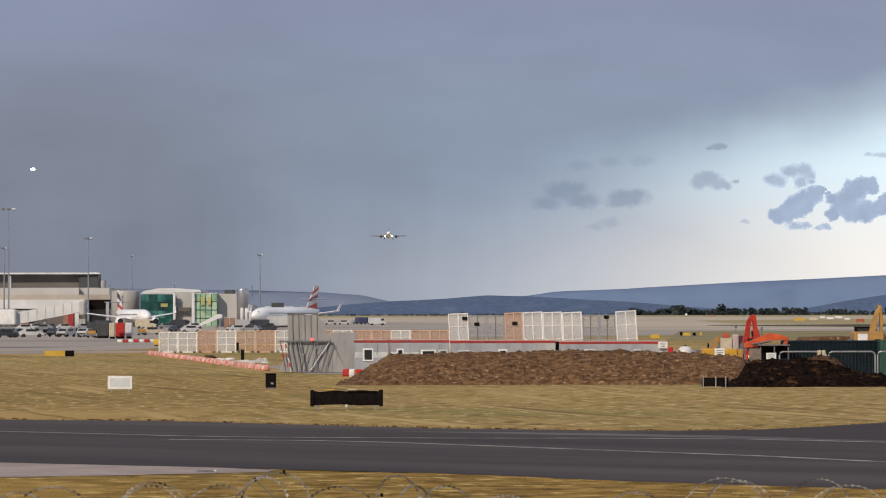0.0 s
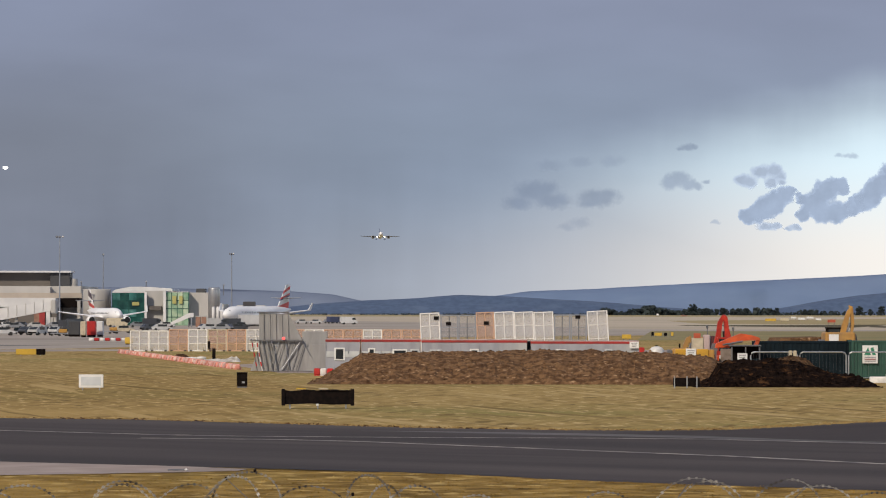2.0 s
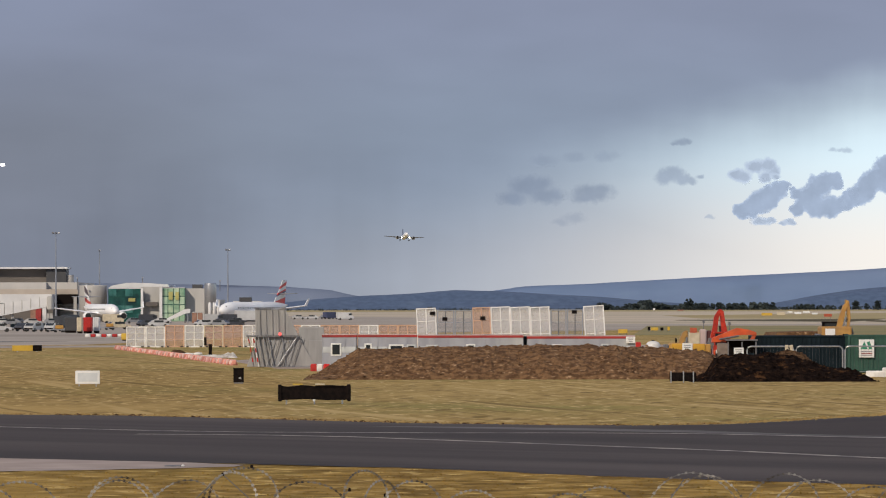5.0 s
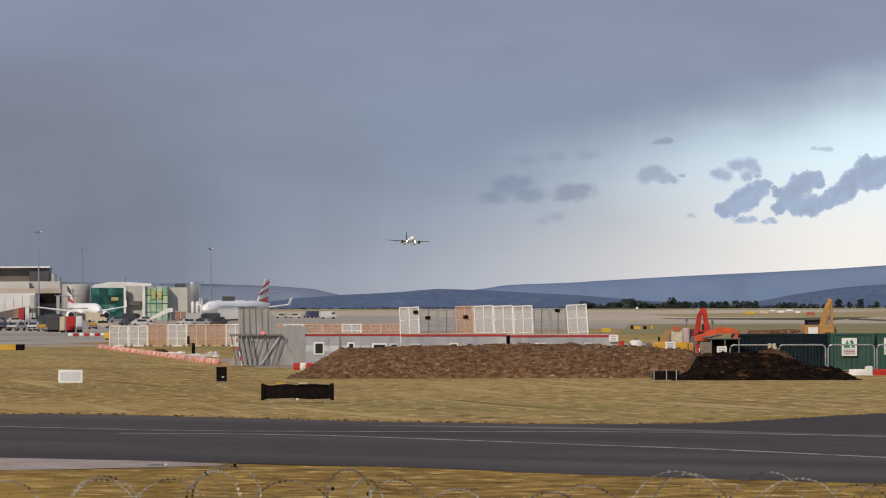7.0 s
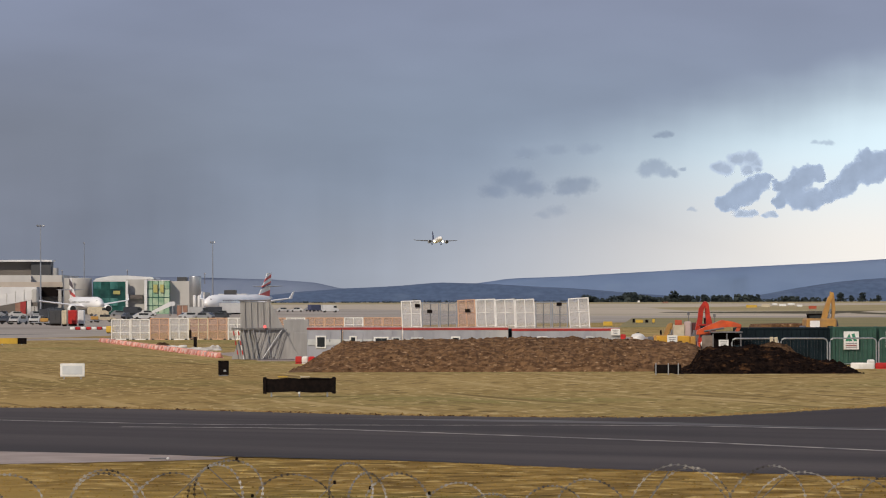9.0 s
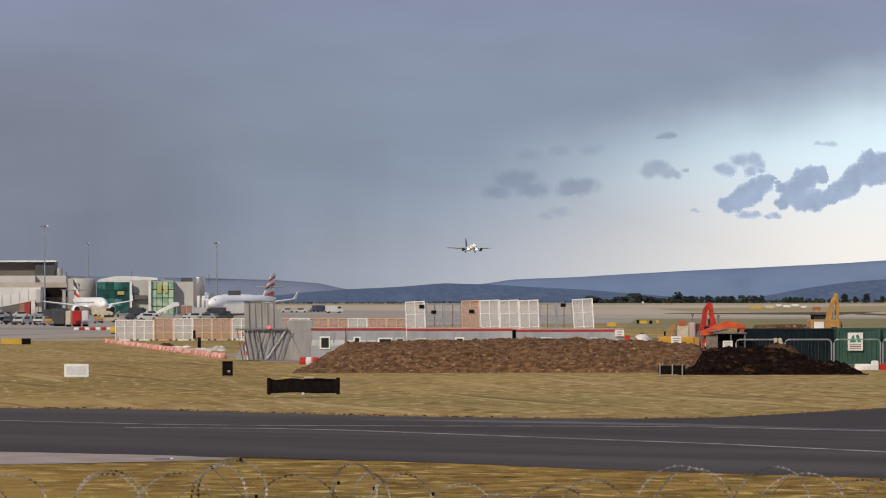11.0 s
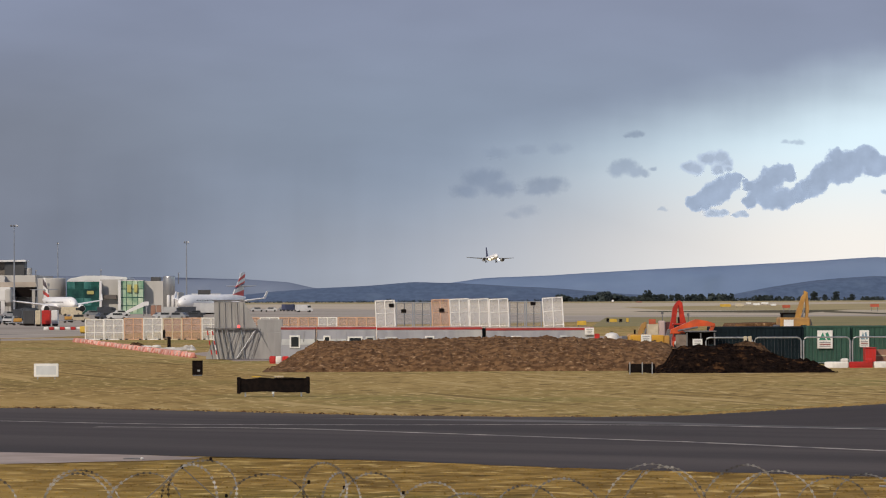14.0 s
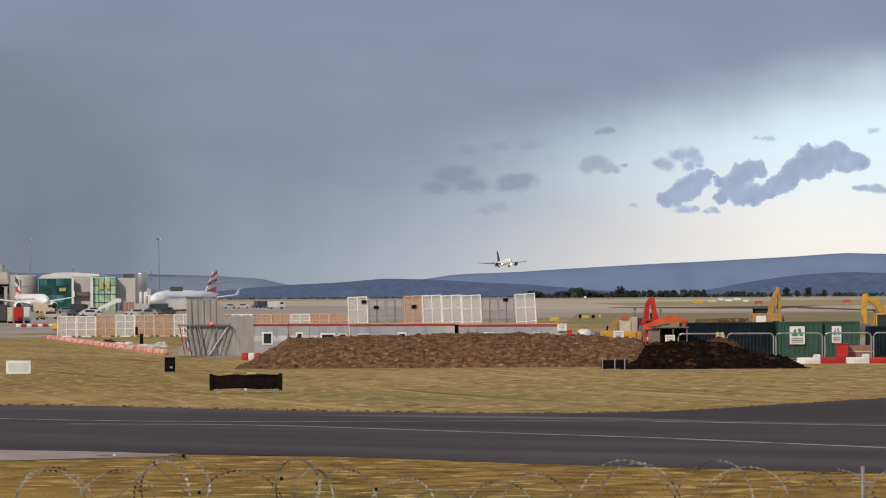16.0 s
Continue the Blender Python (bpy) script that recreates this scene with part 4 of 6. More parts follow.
standing("fascia_tan", -220, -97.93, 7.86, 9.36, 1146, 4, "terminal_tan", T, "tan fascia band")
standing("canopy", -220, -104.11, 5.2, 7.85, 1130, 18, "roof_white", T, "white canopy roof")
# solid black block stands in for the shade inside the bay
standing("dark_bay", -104.32, -98.00, 5.03, 7.85, 1142.5, 6, "black", T, "black block for the shade in an open bay")
standing("window_band", -117.04, -107.07, 0.5, 4.20, 1144, 5, "brick", T, "brown lower wall")
for i in range(7):
    standing("column", -127.34 + i * 7.2, -127.34 + i * 7.2 + 0.9, 0, 7.18, 1138, 0.9, "terminal", T)
for x0, x1, mat in ((-124.59, -122.95, "terminal_black"), (-122.62, -120.00, "brick"), (-119.67, -118.03, "glass_dark"), (-117.70, -115.73, "terminal_dark"), (-110.16, -108.68, "brick"), (-108.68, -107.04, "red_trim"), (-106.72, -105.57, "roof_white")):
    bay = standing("bay_door", x0, x1, 0.0, 4.4, 1128, 0.6, mat, T, "ground floor bay")
    standing("bay_frame", x0 - 0.15, x1 + 0.15, 4.4, 4.7, 1127.8, 0.9, "terminal", T)
standing("ground_floor", -125.35, -103.69, 0, 4.8, 1128.7, 20, "terminal_dark", T, "brown ground floor")
standing("roof_post", -128.35, -127.52, 7.54, 14.90, 1149, 0.8, "terminal", T)

P = base("pier_building", pose(0, 0, 0), "pier with two green glass stair blocks under a white roof", "building")
for x0, x1, top, d, mat, lab in ((-95.71, -87.57, 10.39, 1120, "terminal", "pale round stair drum"), (-56.23, -52.99, 10.52, 1060, "steel", "grey metal tank"),
                                 (-102.91, -100.39, 13.63, 1159, "terminal", "pale roof drum")):
    bm = bmesh.new()
    R = (x1 - x0) / 2
    lathe(bm, [(0, R), (top - 0.3, R), (top, R * 0.97)], 28, pose((x0 + x1) / 2, d + R, 0))
    part("drum", bm, mat, P, lab, True)
standing("hall", -75.89, -69.99, 0, 9.78, 1097, 30, "terminal", P, "grey cladding")
standing("wing_wall", -63.57, -58.14, 0, 9.31, 1099, 30, "terminal", P, "grey cladding")
standing("end_wall", -58.82, -54.46, 0, 6.14, 1112, 30, "terminal", P, "grey cladding")
standing("plant_box", -62.49, -59.90, 9.38, 10.51, 1114, 8, "terminal_black", P, "dark roof plant")
for x in (-54.17, -52.95, -51.88):
    bm = bmesh.new()
    lathe(bm, [(0, 0.46), (4.96, 0.46), (5.3, 0.28)], 14, pose(x, 1050, 0))
    part("small_tank", bm, "roof_white", P, "white tank", True)
bm = bmesh.new()
prism(bm, [(-85.75, 9.50), (-84.95, 10.14), (-80.61, 10.94), (-75.80, 10.94), (-68.89, 10.46), (-68.57, 9.82), (-76.12, 9.50)], 1105, 1140)
part("roof", bm, "roof_white", P, "low curved white roof")


rngc = random.Random(12)


def curtain_wall(x0, x1, zt, d, mat, lab, cols, rows, other):
    boxed("glass_block", [(((x0 + x1) / 2, d + 6, zt / 2), (x1 - x0, 12, zt))], mat, P, lab)
    for i in range(cols + 1):
        x = x0 + (x1 - x0) * i / cols
        standing("mullion", x - 0.07, x + 0.07, 0.3, zt, d - 0.12, 0.14, "curtain_dark", P)
    for j in range(1, rows + 1):
        z = zt * j / rows
        standing("transom", x0, x1, z - 0.09, z + 0.09, d - 0.16, 0.17, "curtain_dark" if j < rows else "roof_white", P)
    for j in range(rows):
        for i in range(cols):
            xa, xb = x0 + (x1 - x0) * i / cols + 0.1, x0 + (x1 - x0) * (i + 1) / cols - 0.1
            standing("pane", xa, xb, zt * j / rows + 0.12, zt * (j + 1) / rows - 0.12, d - 0.06, 0.05, other if rngc.random() < 0.4 else mat, P)


standing("plant_room", -48.44, -45.08, 0, 6.76, 1100, 6, "terminal_black", P, "dark plant room")
standing("store", -53.07, -39.36, 0, 5.01, 1110, 12, "roof_white", P, "low white store")
standing("roof_step", -50.61, -42.55, 4.84, 5.73, 1109, 10, "roof_white", P, "white stepped roof")

curtain_wall(-84.98, -75.75, 9.29, 1095, "curtain_dark", "dark green glazed stair block", 4, 4, "curtain_teal")
curtain_wall(-69.86, -63.49, 9.45, 1095, "curtain", "bright green glazed stair block", 4, 4, "curtain_pale")
standing("edge_column", -75.84, -75.20, 0, 9.45, 1094, 1, "roof_white", P)
standing("edge_column", -70.59, -69.80, 0, 9.61, 1094, 1, "roof_white", P)
standing("inner_panel", -79.33, -77.43, 5.63, 6.58, 1094.4, 0.3, "lit_interior", P, "yellow panel behind the glass")
standing("inner_panel", -68.05, -66.93, 6.11, 8.33, 1094.4, 0.3, "lit_interior", P, "yellow panel behind the glass")
standing("inner_panel", -66.14, -65.18, 6.11, 8.33, 1094.4, 0.3, "lit_interior", P, "yellow panel behind the glass")
standing("link_bridge", -74.79, -71.13, 4.36, 5.47, 1095, 4, "terminal_dark", P, "dark glazed link")

# jet bridge
J = base("jet_bridge", pose(0, 0, 0), "white sloping passenger boarding bridge on legs", "jet bridge")
bm = bmesh.new()
prism(bm, [(-112.21, 0.94), (-107.32, 1.83), (-95.02, 4.20), (-95.02, 6.57), (-107.32, 4.94), (-112.21, 4.05)], 1020, 1023.5)
part("tunnel", bm, "roof_white", J, "white ribbed tunnel")
standing("cab", -118.06, -111.84, 0.80, 4.94, 1018, 5, "white", J, "white cab", 0.3)
standing("rotunda", -95.22, -93.74, 3.31, 7.01, 1019, 5, "terminal", J, "", 0.3)
for u_x in (-106.83, -104.46, -95.11, -94.22):
    standing("leg", u_x - 0.35, u_x + 0.35, 0, 2.42, 1021, 0.7, "terminal", J)
for i in range(7):
    xx = -111.15 + i * 2.3
    zz = 2.57 + i * 0.42
    standing("rib", xx, xx + 0.16, zz - 1.1, zz + 1.7, 1019.85, 0.15, "terminal", J)

# floodlight masts
for x, top, d, arm in ((-98.41, 24.45, 1080, 0), (-90.32, 20.29, 1130, 2), (-50.70, 19.74, 1080, 1), (-118.31, 32.08, 1060, 3), (-124.05, 22.10, 1100, 1)):
    mast = base("floodlight_mast", pose(x, d, 0), "tall slim grey floodlight mast on the apron", "mast", "masts on the apron")
    bm = bmesh.new()
    lathe(bm, [(0, 0.27), (top * 0.5, 0.19), (top, 0.09)], 10)
    part("pole", bm, "mast", mast)
    w = (1.1, 0.7, 0.25, 1.9)[arm]
    boxed("crossarm", [((0, 0, top), (2 * w, 0.3, 0.14))], "mast", mast)
    for s in (-0.75, 0.0, 0.75):
        boxed("lamp_head", [((s * w, -0.2, top + 0.28), (0.5 * w, 0.5, 0.34))], "roof_white" if s > 0 else "dark_steel", mast)
for x, z, h in ((-76.81, 9.55, 3.0), (-95.44, 10.03, 2.4), (-54.61, 9.55, 2.0)):
    mast = base("roof_aerial", pose(x, 1115, z), "short aerial on the terminal roof", "aerial", "aerials")
    bar("pole", [(0, 0, -1.0), (0, 0, h)], 0.12, "dark_steel", mast)
    boxed("head", [((0, 0, h), (0.5, 0.5, 0.35))], "steel", mast)


# ---------------------------------------------------------------- vehicles on the apron
def vehicle(kind, x, y, turn, paint, label, group="vehicles on the apron", s=1.0):
    long, high = {"car": (4.3, 1.45), "van": (5.4, 2.3), "truck": (7.5, 3.1)}[kind]
    root = base(kind, pose(x, y, 0, 0, 0, turn), label, kind, group)
    bm = bmesh.new()
    if kind == "car":
        prism(bm, [(-2.1, 0.35), (2.1, 0.35), (2.12, 0.75), (1.2, 0.9), (0.7, 1.42), (-1.2, 1.45), (-1.9, 0.95), (-2.12, 0.85)], -0.85, 0.85)
    elif kind == "van":
        prism(bm, [(-2.6, 0.4), (2.6, 0.4), (2.65, 1.1), (2.0, 1.3), (1.5, 2.2), (1.2, 2.3), (-2.6, 2.3)], -0.98, 0.98)
    else:
        prism(bm, [(1.9, 0.6), (3.7, 0.6), (3.75, 1.5), (3.5, 2.5), (1.9, 2.5)], -1.15, 1.15)
    part("body", bm, paint, root)
    if kind == "truck":
        boxed("load_box", [((-1.0, 0, 2.0), (5.4, 2.4, 2.4))], "car_white", root, "", 0.05)
        boxed("chassis", [((0, 0, 0.65), (7.2, 1.0, 0.3))], "black", root)
    if kind == "car":
        bm = bmesh.new()
        prism(bm, [(1.16, 0.93), (0.72, 1.36), (0.69, 1.36), (1.12, 0.93)], -0.72, 0.72, pose(0.05, 0, 0.02))
        part("windscreen", bm, "glass_dark", root, "dark glass")
        bm = bmesh.new()
        prism(bm, [(-1.84, 1.0), (-1.28, 1.38), (-1.25, 1.38), (-1.80, 1.0)], -0.70, 0.70, pose(-0.05, 0, 0.03))
        part("rear_window", bm, "glass_dark", root, "dark glass")
    elif kind == "van":
        bm = bmesh.new()
        prism(bm, [(2.02, 1.36), (1.56, 2.16), (1.52, 2.16), (1.98, 1.36)], -0.85, 0.85, pose(0.05, 0, 0.02))
        part("windscreen", bm, "glass_dark", root, "dark glass")
    for q in (-1, 1):
        if kind != "truck" or q > 0:
            boxed("bumper", [((q * (0.485 * long if kind != "truck" else 3.72), 0, 0.5), (0.14, 1.6, 0.22))], "black", root, "", 0.03)
    wz = {"car": (0.0, 1.18, 1.9), "van": (1.45, 1.72, 1.0), "truck": (2.9, 2.1, 1.3)}[kind]
    for sgn in (-1, 1):
        w = {"car": 0.86, "van": 0.99, "truck": 1.16}[kind]
        boxed("side_window", [((wz[0], sgn * w, wz[1]), (wz[2], 0.03, 0.42 if kind == "car" else 0.6))], "glass_dark", root, "dark glass")
        for q in (-0.31, 0.31):
            bm = bmesh.new()
            lathe(bm, [(-0.1, 0.28), (-0.08, 0.34), (0.08, 0.34), (0.1, 0.28)], 12, pose(q * long, sgn * (w - 0.1), 0.34), "y")
            part("wheel", bm, "rubber", root)
    return root


for kind, x, y, turn, paint, lab in (
        ("car", -97.31, 930, 8, "car_white", "white car parked on the apron"), ("car", -94.80, 940, -5, "car_dark", "dark car parked on the apron"),
        ("car", -88.83, 915, 4, "car_white", "white car parked on the apron"), ("car", -84.90, 925, -8, "car_silver", "silver car parked on the apron"),
        ("car", -93.31, 870, 0, "car_white", "white car beside the service road"), ("car", -90.29, 880, 180, "car_silver", "silver car beside the service road"),
        ("van", -78.35, 900, 60, "car_dark", "dark van beside the containers"), ("van", -75.29, 985, 10, "cream", "cream van below the parked jet"),
        ("car", -68.08, 960, 4, "car_silver", "silver car before the pier"), ("van", -64.79, 965, 0, "car_dark", "dark van before the pier"), ("car", -61.25, 960, 12, "car_white", "white car before the pier"),
        ("van", -48.41, 960, 15, "car_white", "white van beside the jet's nose"), ("van", -45.01, 950, 190, "car_dark", "navy van beside the jet's nose"), ("car", -41.80, 940, 0, "car_dark", "dark car under the jet"),
        ("truck", -39.42, 955, 10, "car_dark", "dark service truck under the jet"), ("car", -36.0, 1250, 5, "car_white", "white car far across the apron"), ("car", -31.6, 1245, 182, "car_white", "white car far across the apron"),
        ("car", -28.3, 1300, 0, "car_silver", "silver car far across the apron"), ("van", -26.23, 1280, 40, "livery_blue", "blue van far across the apron"), ("van", -20.23, 1200, 15, "car_white", "white van on the apron")):
    vehicle(kind, x, y, turn, paint, lab)

for kind, x, y, turn, paint, lab in (
        ("car", -72.32, 660, 62, "car_silver", "silver car on the near apron"), ("car", -68.77, 650, 12, "car_white", "white car on the near apron"), ("car", -65.72, 665, 55, "car_dark", "dark car on the near apron"),
        ("car", -63.40, 655, 70, "car_white", "white car on the near apron"), ("car", -63.09, 670, 48, "car_silver", "silver car on the near apron"), ("car", -60.62, 660, 75, "car_white", "white car on the near apron"),
        ("car", -53.99, 720, 20, "cream", "cream estate car on the near apron"), ("car", -71.99, 640, 30, "car_dark", "dark car on the near apron"), ("car", -54.18, 800, 35, "car_dark", "dark car behind the fence"),
        ("car", -51.20, 790, 10, "car_white", "white car behind the fence"), ("car", -42.85, 810, 25, "car_white", "white car behind the fence"), ("car", -39.41, 800, 160, "car_silver", "silver car behind the fence"),
        ("car", -36.95, 815, 5, "car_dark", "dark car behind the fence"), ("van", -69.37, 780, 70, "car_dark", "dark van on the apron")):
    vehicle(kind, x, y, turn, paint, lab)
for i, (x, y) in enumerate(((-58.97, 640), (-57.40, 636), (-55.84, 632), (-54.21, 628), (-52.60, 624), (-70.19, 690), (-55.34, 700), (-54.27, 702))):
    D = base("baggage_dolly", pose(x, y, 0, 0, 0, 15 * (i % 3)), "low grey baggage dolly on small wheels", "dolly", "baggage dollies")
    boxed("deck", [((0, 0, 0.45), (1.6, 1.2, 0.16))], "steel", D, "", 0.03)
    for a in (-1, 1):
        for b in (-1, 1):
            bm = bmesh.new()
            lathe(bm, [(-0.06, 0.16), (0.06, 0.16)], 10, pose(a * 0.6, b * 0.5, 0.17), "y")
            part("wheel", bm, "rubber", D)
    boxed("drawbar", [((1.1, 0, 0.4), (0.7, 0.08, 0.08))], "dark_steel", D)
    if i % 2:
        boxed("load", [((0, 0, 0.85), (1.3, 1.0, 0.62))], ("car_white", "ochre", "navy")[i % 3], D, "luggage load", 0.1)

# red and white baggage containers, passenger steps
for x0, x1, d, mat, lab in ((-52.43, -51.50, 612, "cream", "cream"), (-51.83, -50.31, 616, "red", "red"), (-50.55, -49.47, 620, "roof_white", "white"), (-55.41, -53.50, 624, "terminal_black", "charcoal")):
    root = base("baggage_container", pose((x0 + x1) / 2, d, 0), lab + " baggage container standing on the apron", "container", "baggage containers")
    w = x1 - x0
    boxed("body", [((0, 0, 1.4), (w - 0.05, 2.0, 2.2))], mat, root, "", 0.1)
    boxed("foot", [((0, 0, 0.15), (w - 0.3, 1.6, 0.3))], "black", root)
    for k in (-1, 0, 1):
        boxed("rib", [((k * w * 0.3, -1.03, 1.4), (0.06, 0.06, 2.0))], mat, root)
S = base("passenger_steps", pose(-58.69, 985, 0), "white mobile passenger steps with a sloping side", "steps")
bm = bmesh.new()
prism(bm, [(-2.9, 0.5), (-2.9, 1.2), (1.7, 3.6), (2.9, 3.6), (2.9, 2.6), (2.0, 2.5)], -0.9, 0.9)
part("stair", bm, "roof_white", S)
for q in (-2.0, 1.6):
    boxed("leg", [((q, 0, 0.6), (0.3, 1.4, 1.2))], "dark_steel", S)
boxed("platform_support", [((2.3, 0, 1.4), (0.2, 1.4, 2.6))], "steel", S)
for x in (-55.51, -54.06):
    H = base("service_hut", pose(x, 1000, 0), "small brown brick hut on the apron", "hut", "huts")
    boxed("wall", [((0, 0, 1.3), (1.2, 2, 2.6))], "brick", H)
    boxed("roof", [((0, 0, 2.7), (1.4, 2.2, 0.2))], "terminal", H)
# red and white barrier and yellow box beside the service road
for i in range(8):
    B = base("road_barrier", pose(-44.39 + i * 0.72, 535 + 0.3 * i, 0), "low plastic barrier block on the apron", "barrier", "barriers on the apron")
    boxed("block", [((0, 0, 0.21), (0.68, 0.4, 0.42))], "red" if i % 2 else "white_plastic", B, "", 0.08)
Y = base("equipment_box", pose(-35.16, 480, 0), "yellow equipment box beside the barriers", "box")
boxed("body", [((0, 0, 0.5), (1.0, 0.8, 0.8))], "sign_yellow", Y, "", 0.08)
boxed("foot", [((0, 0, 0.06), (0.8, 0.6, 0.12))], "black", Y)


# ---------------------------------------------------------------- building works
def mound(name, x0, x1, y0, depth, height, mat, label, seed, profile, clods=700):
    """A soil heap with lumps and a toe that runs out on the grass."""
    nx, ny = 190, 34
    bm = bmesh.new()
    rows = []
    for j in range(ny + 1):
        q = j / ny
        row = []
        for i in range(nx + 1):
            p = i / nx
            x = x0 + (x1 - x0) * p
            shape = np.interp(p, [a for a, b in profile], [b for a, b in profile])
            cross = min(1.0, (math.sin(min(q * 1.25, 1) * math.pi / 2)) ** 0.9) * min(1.0, (1 - q) * 4)
            n1 = noise.fractal(Vector((x * 0.55, q * 3.4, seed)), 1.0, 2.0, 4)
            n3 = noise.noise(Vector((x * 5.5, q * 22, seed + 9)))
            n2 = noise.fractal(Vector((x * 2.3, q * 9, seed + 4)), 0.8, 2.0, 4)
            z = height * shape * cross * (1 + 0.03 * n1) + (0.06 * n1 + 0.09 * n2 + 0.06 * n3) * min(1, 4 * shape * cross)
            edge = min(p, 1 - p, q, 1 - q)
            y = y0 + depth * q + 0.5 * noise.noise(Vector((x * 0.7, seed, 0))) * (1 - q)
            row.append(bm.verts.new((x, y, max(z, 0.0) - (0.03 if edge < 0.004 else -0.01))))
        rows.append(row)
    for p, q in zip(rows, rows[1:]):
        for i in range(nx):
            bm.faces.new((p[i], p[i + 1], q[i + 1], q[i]))
    rng = random.Random(seed)
    for k in range(clods):
        p, q = rng.random(), rng.uniform(0.02, 0.75)
        v = rows[int(q * ny)][int(p * nx)].co
        if v.z > 0.08 or q < 0.1:
            clump(bm, (v.x, v.y, v.z), rng.uniform(0.03, 0.10), rng, 0.7)
    return single(name, bm, mat, label, "soil mound" if clods else "tarpaulin", "soil mounds" if clods else "")


mound("soil_mound", -6.25, 19.01, 222, 11, 1.88, "soil", "long brown mound of dug soil on the grass", 2,
      [(0, 0), (0.03, 0.14), (0.075, 0.48), (0.125, 0.90), (0.2, 0.92), (0.4, 0.97), (0.55, 1.0), (0.72, 0.99), (0.85, 0.93), (0.93, 0.84), (0.975, 0.55), (1, 0)])
mound("soil_mound", 15.39, 25.92, 214.5, 7, 1.50, "dark_soil", "heap of wet dark soil beside the containers", 8,
      [(0, 0), (0.07, 0.12), (0.12, 0.28), (0.165, 0.82), (0.21, 0.95), (0.45, 1.0), (0.58, 0.92), (0.68, 0.66), (0.78, 0.48), (0.88, 0.45), (0.95, 0.25), (1, 0)])

mound("soil_mound", 19.70, 23.16, 217.6, 5, 1.67, "damp_soil", "low brown heap of dry soil behind the wet one", 13,
      [(0, 0), (0.15, 0.80), (0.35, 0.96), (0.55, 1.0), (0.75, 0.9), (0.9, 0.6), (1, 0)])

mound("soil_mound", -20.7, -19.0, 331, 1.6, 0.50, "damp_soil", "small heap of damp soil on the grass", 21, [(0, 0), (0.3, 0.8), (0.6, 1.0), (1, 0)])

mound("tarpaulin", -17.6, -14.2, 318, 1.8, 0.34, "tarp", "crumpled pale tarpaulin lying on the grass", 31, [(0, 0), (0.12, 0.5), (0.3, 0.7), (0.5, 0.55), (0.75, 0.9), (0.9, 1.0), (1, 0)], 0)


# airfield signs and marker boards on the grass
def guidance_sign(x, y, w, h, turn, label):
    root = base("guidance_sign", pose(x, y, 0, 0, 0, turn), label, "sign", "signs on the grass")
    bm = bmesh.new()
    dips = (0.98, 0.93, 1.0, 1.0, 0.90, 0.97, 1.0, 0.95, 0.91, 0.99)
    prism(bm, [(-w / 2, 0.18), (-w * 0.1, 0.22), (w * 0.2, 0.17), (w / 2, 0.19)] + [(w / 2 - w * k / 9, 0.12 + h * q) for k, q in enumerate(dips)], -0.13, 0.13)
    part("box", bm, "black", root, "black steel back")
    for s in (-1, 1):
        boxed("end_cap", [((s * (w / 2 - 0.02), -0.02, 0.14 + h / 2), (0.16, 0.36, h + 0.02))], "black", root, "", 0.03)
        boxed("leg", [((s * w * 0.40, 0, 0.10), (0.07, 0.18, 0.22))], "steel", root)
    boxed("top_rail", [((w * 0.22, -0.02, 0.14 + h - 0.07), (w * 0.42, 0.32, 0.06))], "black", root, "", 0.02)
    boxed("leg", [((0, 0, 0.09), (0.06, 0.18, 0.18))], "steel", root)
    boxed("data_plate", [((-0.02, -0.145, 0.17), (0.10, 0.02, 0.09))], "white", root, "small pale plate")
    boxed("lamp_cover", [((-w * 0.24, 0.1, 0.16 + h), (0.42, 0.22, 0.05))], "sign_yellow", root, "yellow edge of the sign face")
    boxed("lamp_cover", [((w * 0.08, 0.1, 0.155 + h), (0.40, 0.2, 0.05))], "cream", root, "cream edge of the sign face")
    return root


guidance_sign(-4.13, 167, 3.0, 0.70, 3, "black back of a low taxiway guidance sign on the grass")
W = base("marker_board", pose(-17.01, 205, 0), "white-framed marker board with a pale grey face", "sign")
boxed("frame", [((0, 0, 0.48), (1.29, 0.10, 0.70))], "white", W, "white frame", 0.02)
boxed("face", [((0, -0.055, 0.48), (1.05, 0.02, 0.46))], "panel_grey", W, "pale grey face")
for s in (-0.45, 0.45):
    boxed("leg", [((s, 0, 0.07), (0.06, 0.06, 0.16))], "steel", W)
K = base("electrical_cabinet", pose(-9.37, 212, 0), "small black metal cabinet on the grass", "cabinet")
boxed("body", [((0, 0, 0.43), (0.56, 0.40, 0.74))], "black", K, "", 0.03)
boxed("lid", [((0, 0, 0.82), (0.60, 0.46, 0.05))], "black", K, "", 0.015)
boxed("plinth", [((0, 0, 0.04), (0.5, 0.36, 0.09))], "dark_steel", K)
boxed("label_plate", [((0.08, -0.205, 0.30), (0.14, 0.012, 0.10))], "print", K, "grey plate")
Yb = base("marker_board", pose(-35.57, 361, 0, 0, 0, 12), "yellow and black marker board lying low on the grass", "sign")
boxed("face", [((-0.42, 0, 0.36), (1.9, 0.16, 0.52))], "sign_yellow", Yb, "yellow face", 0.02)
boxed("end_box", [((0.95, 0, 0.36), (0.84, 0.22, 0.56))], "black", Yb, "black end box", 0.03)
for s in (-0.9, 0.9):
    boxed("leg", [((s, 0, 0.06), (0.08, 0.12, 0.14))], "steel", Yb)
B2 = base("guidance_sign", pose(14.85, 212, 0), "black low sign back before the mound", "sign", "signs on the grass")
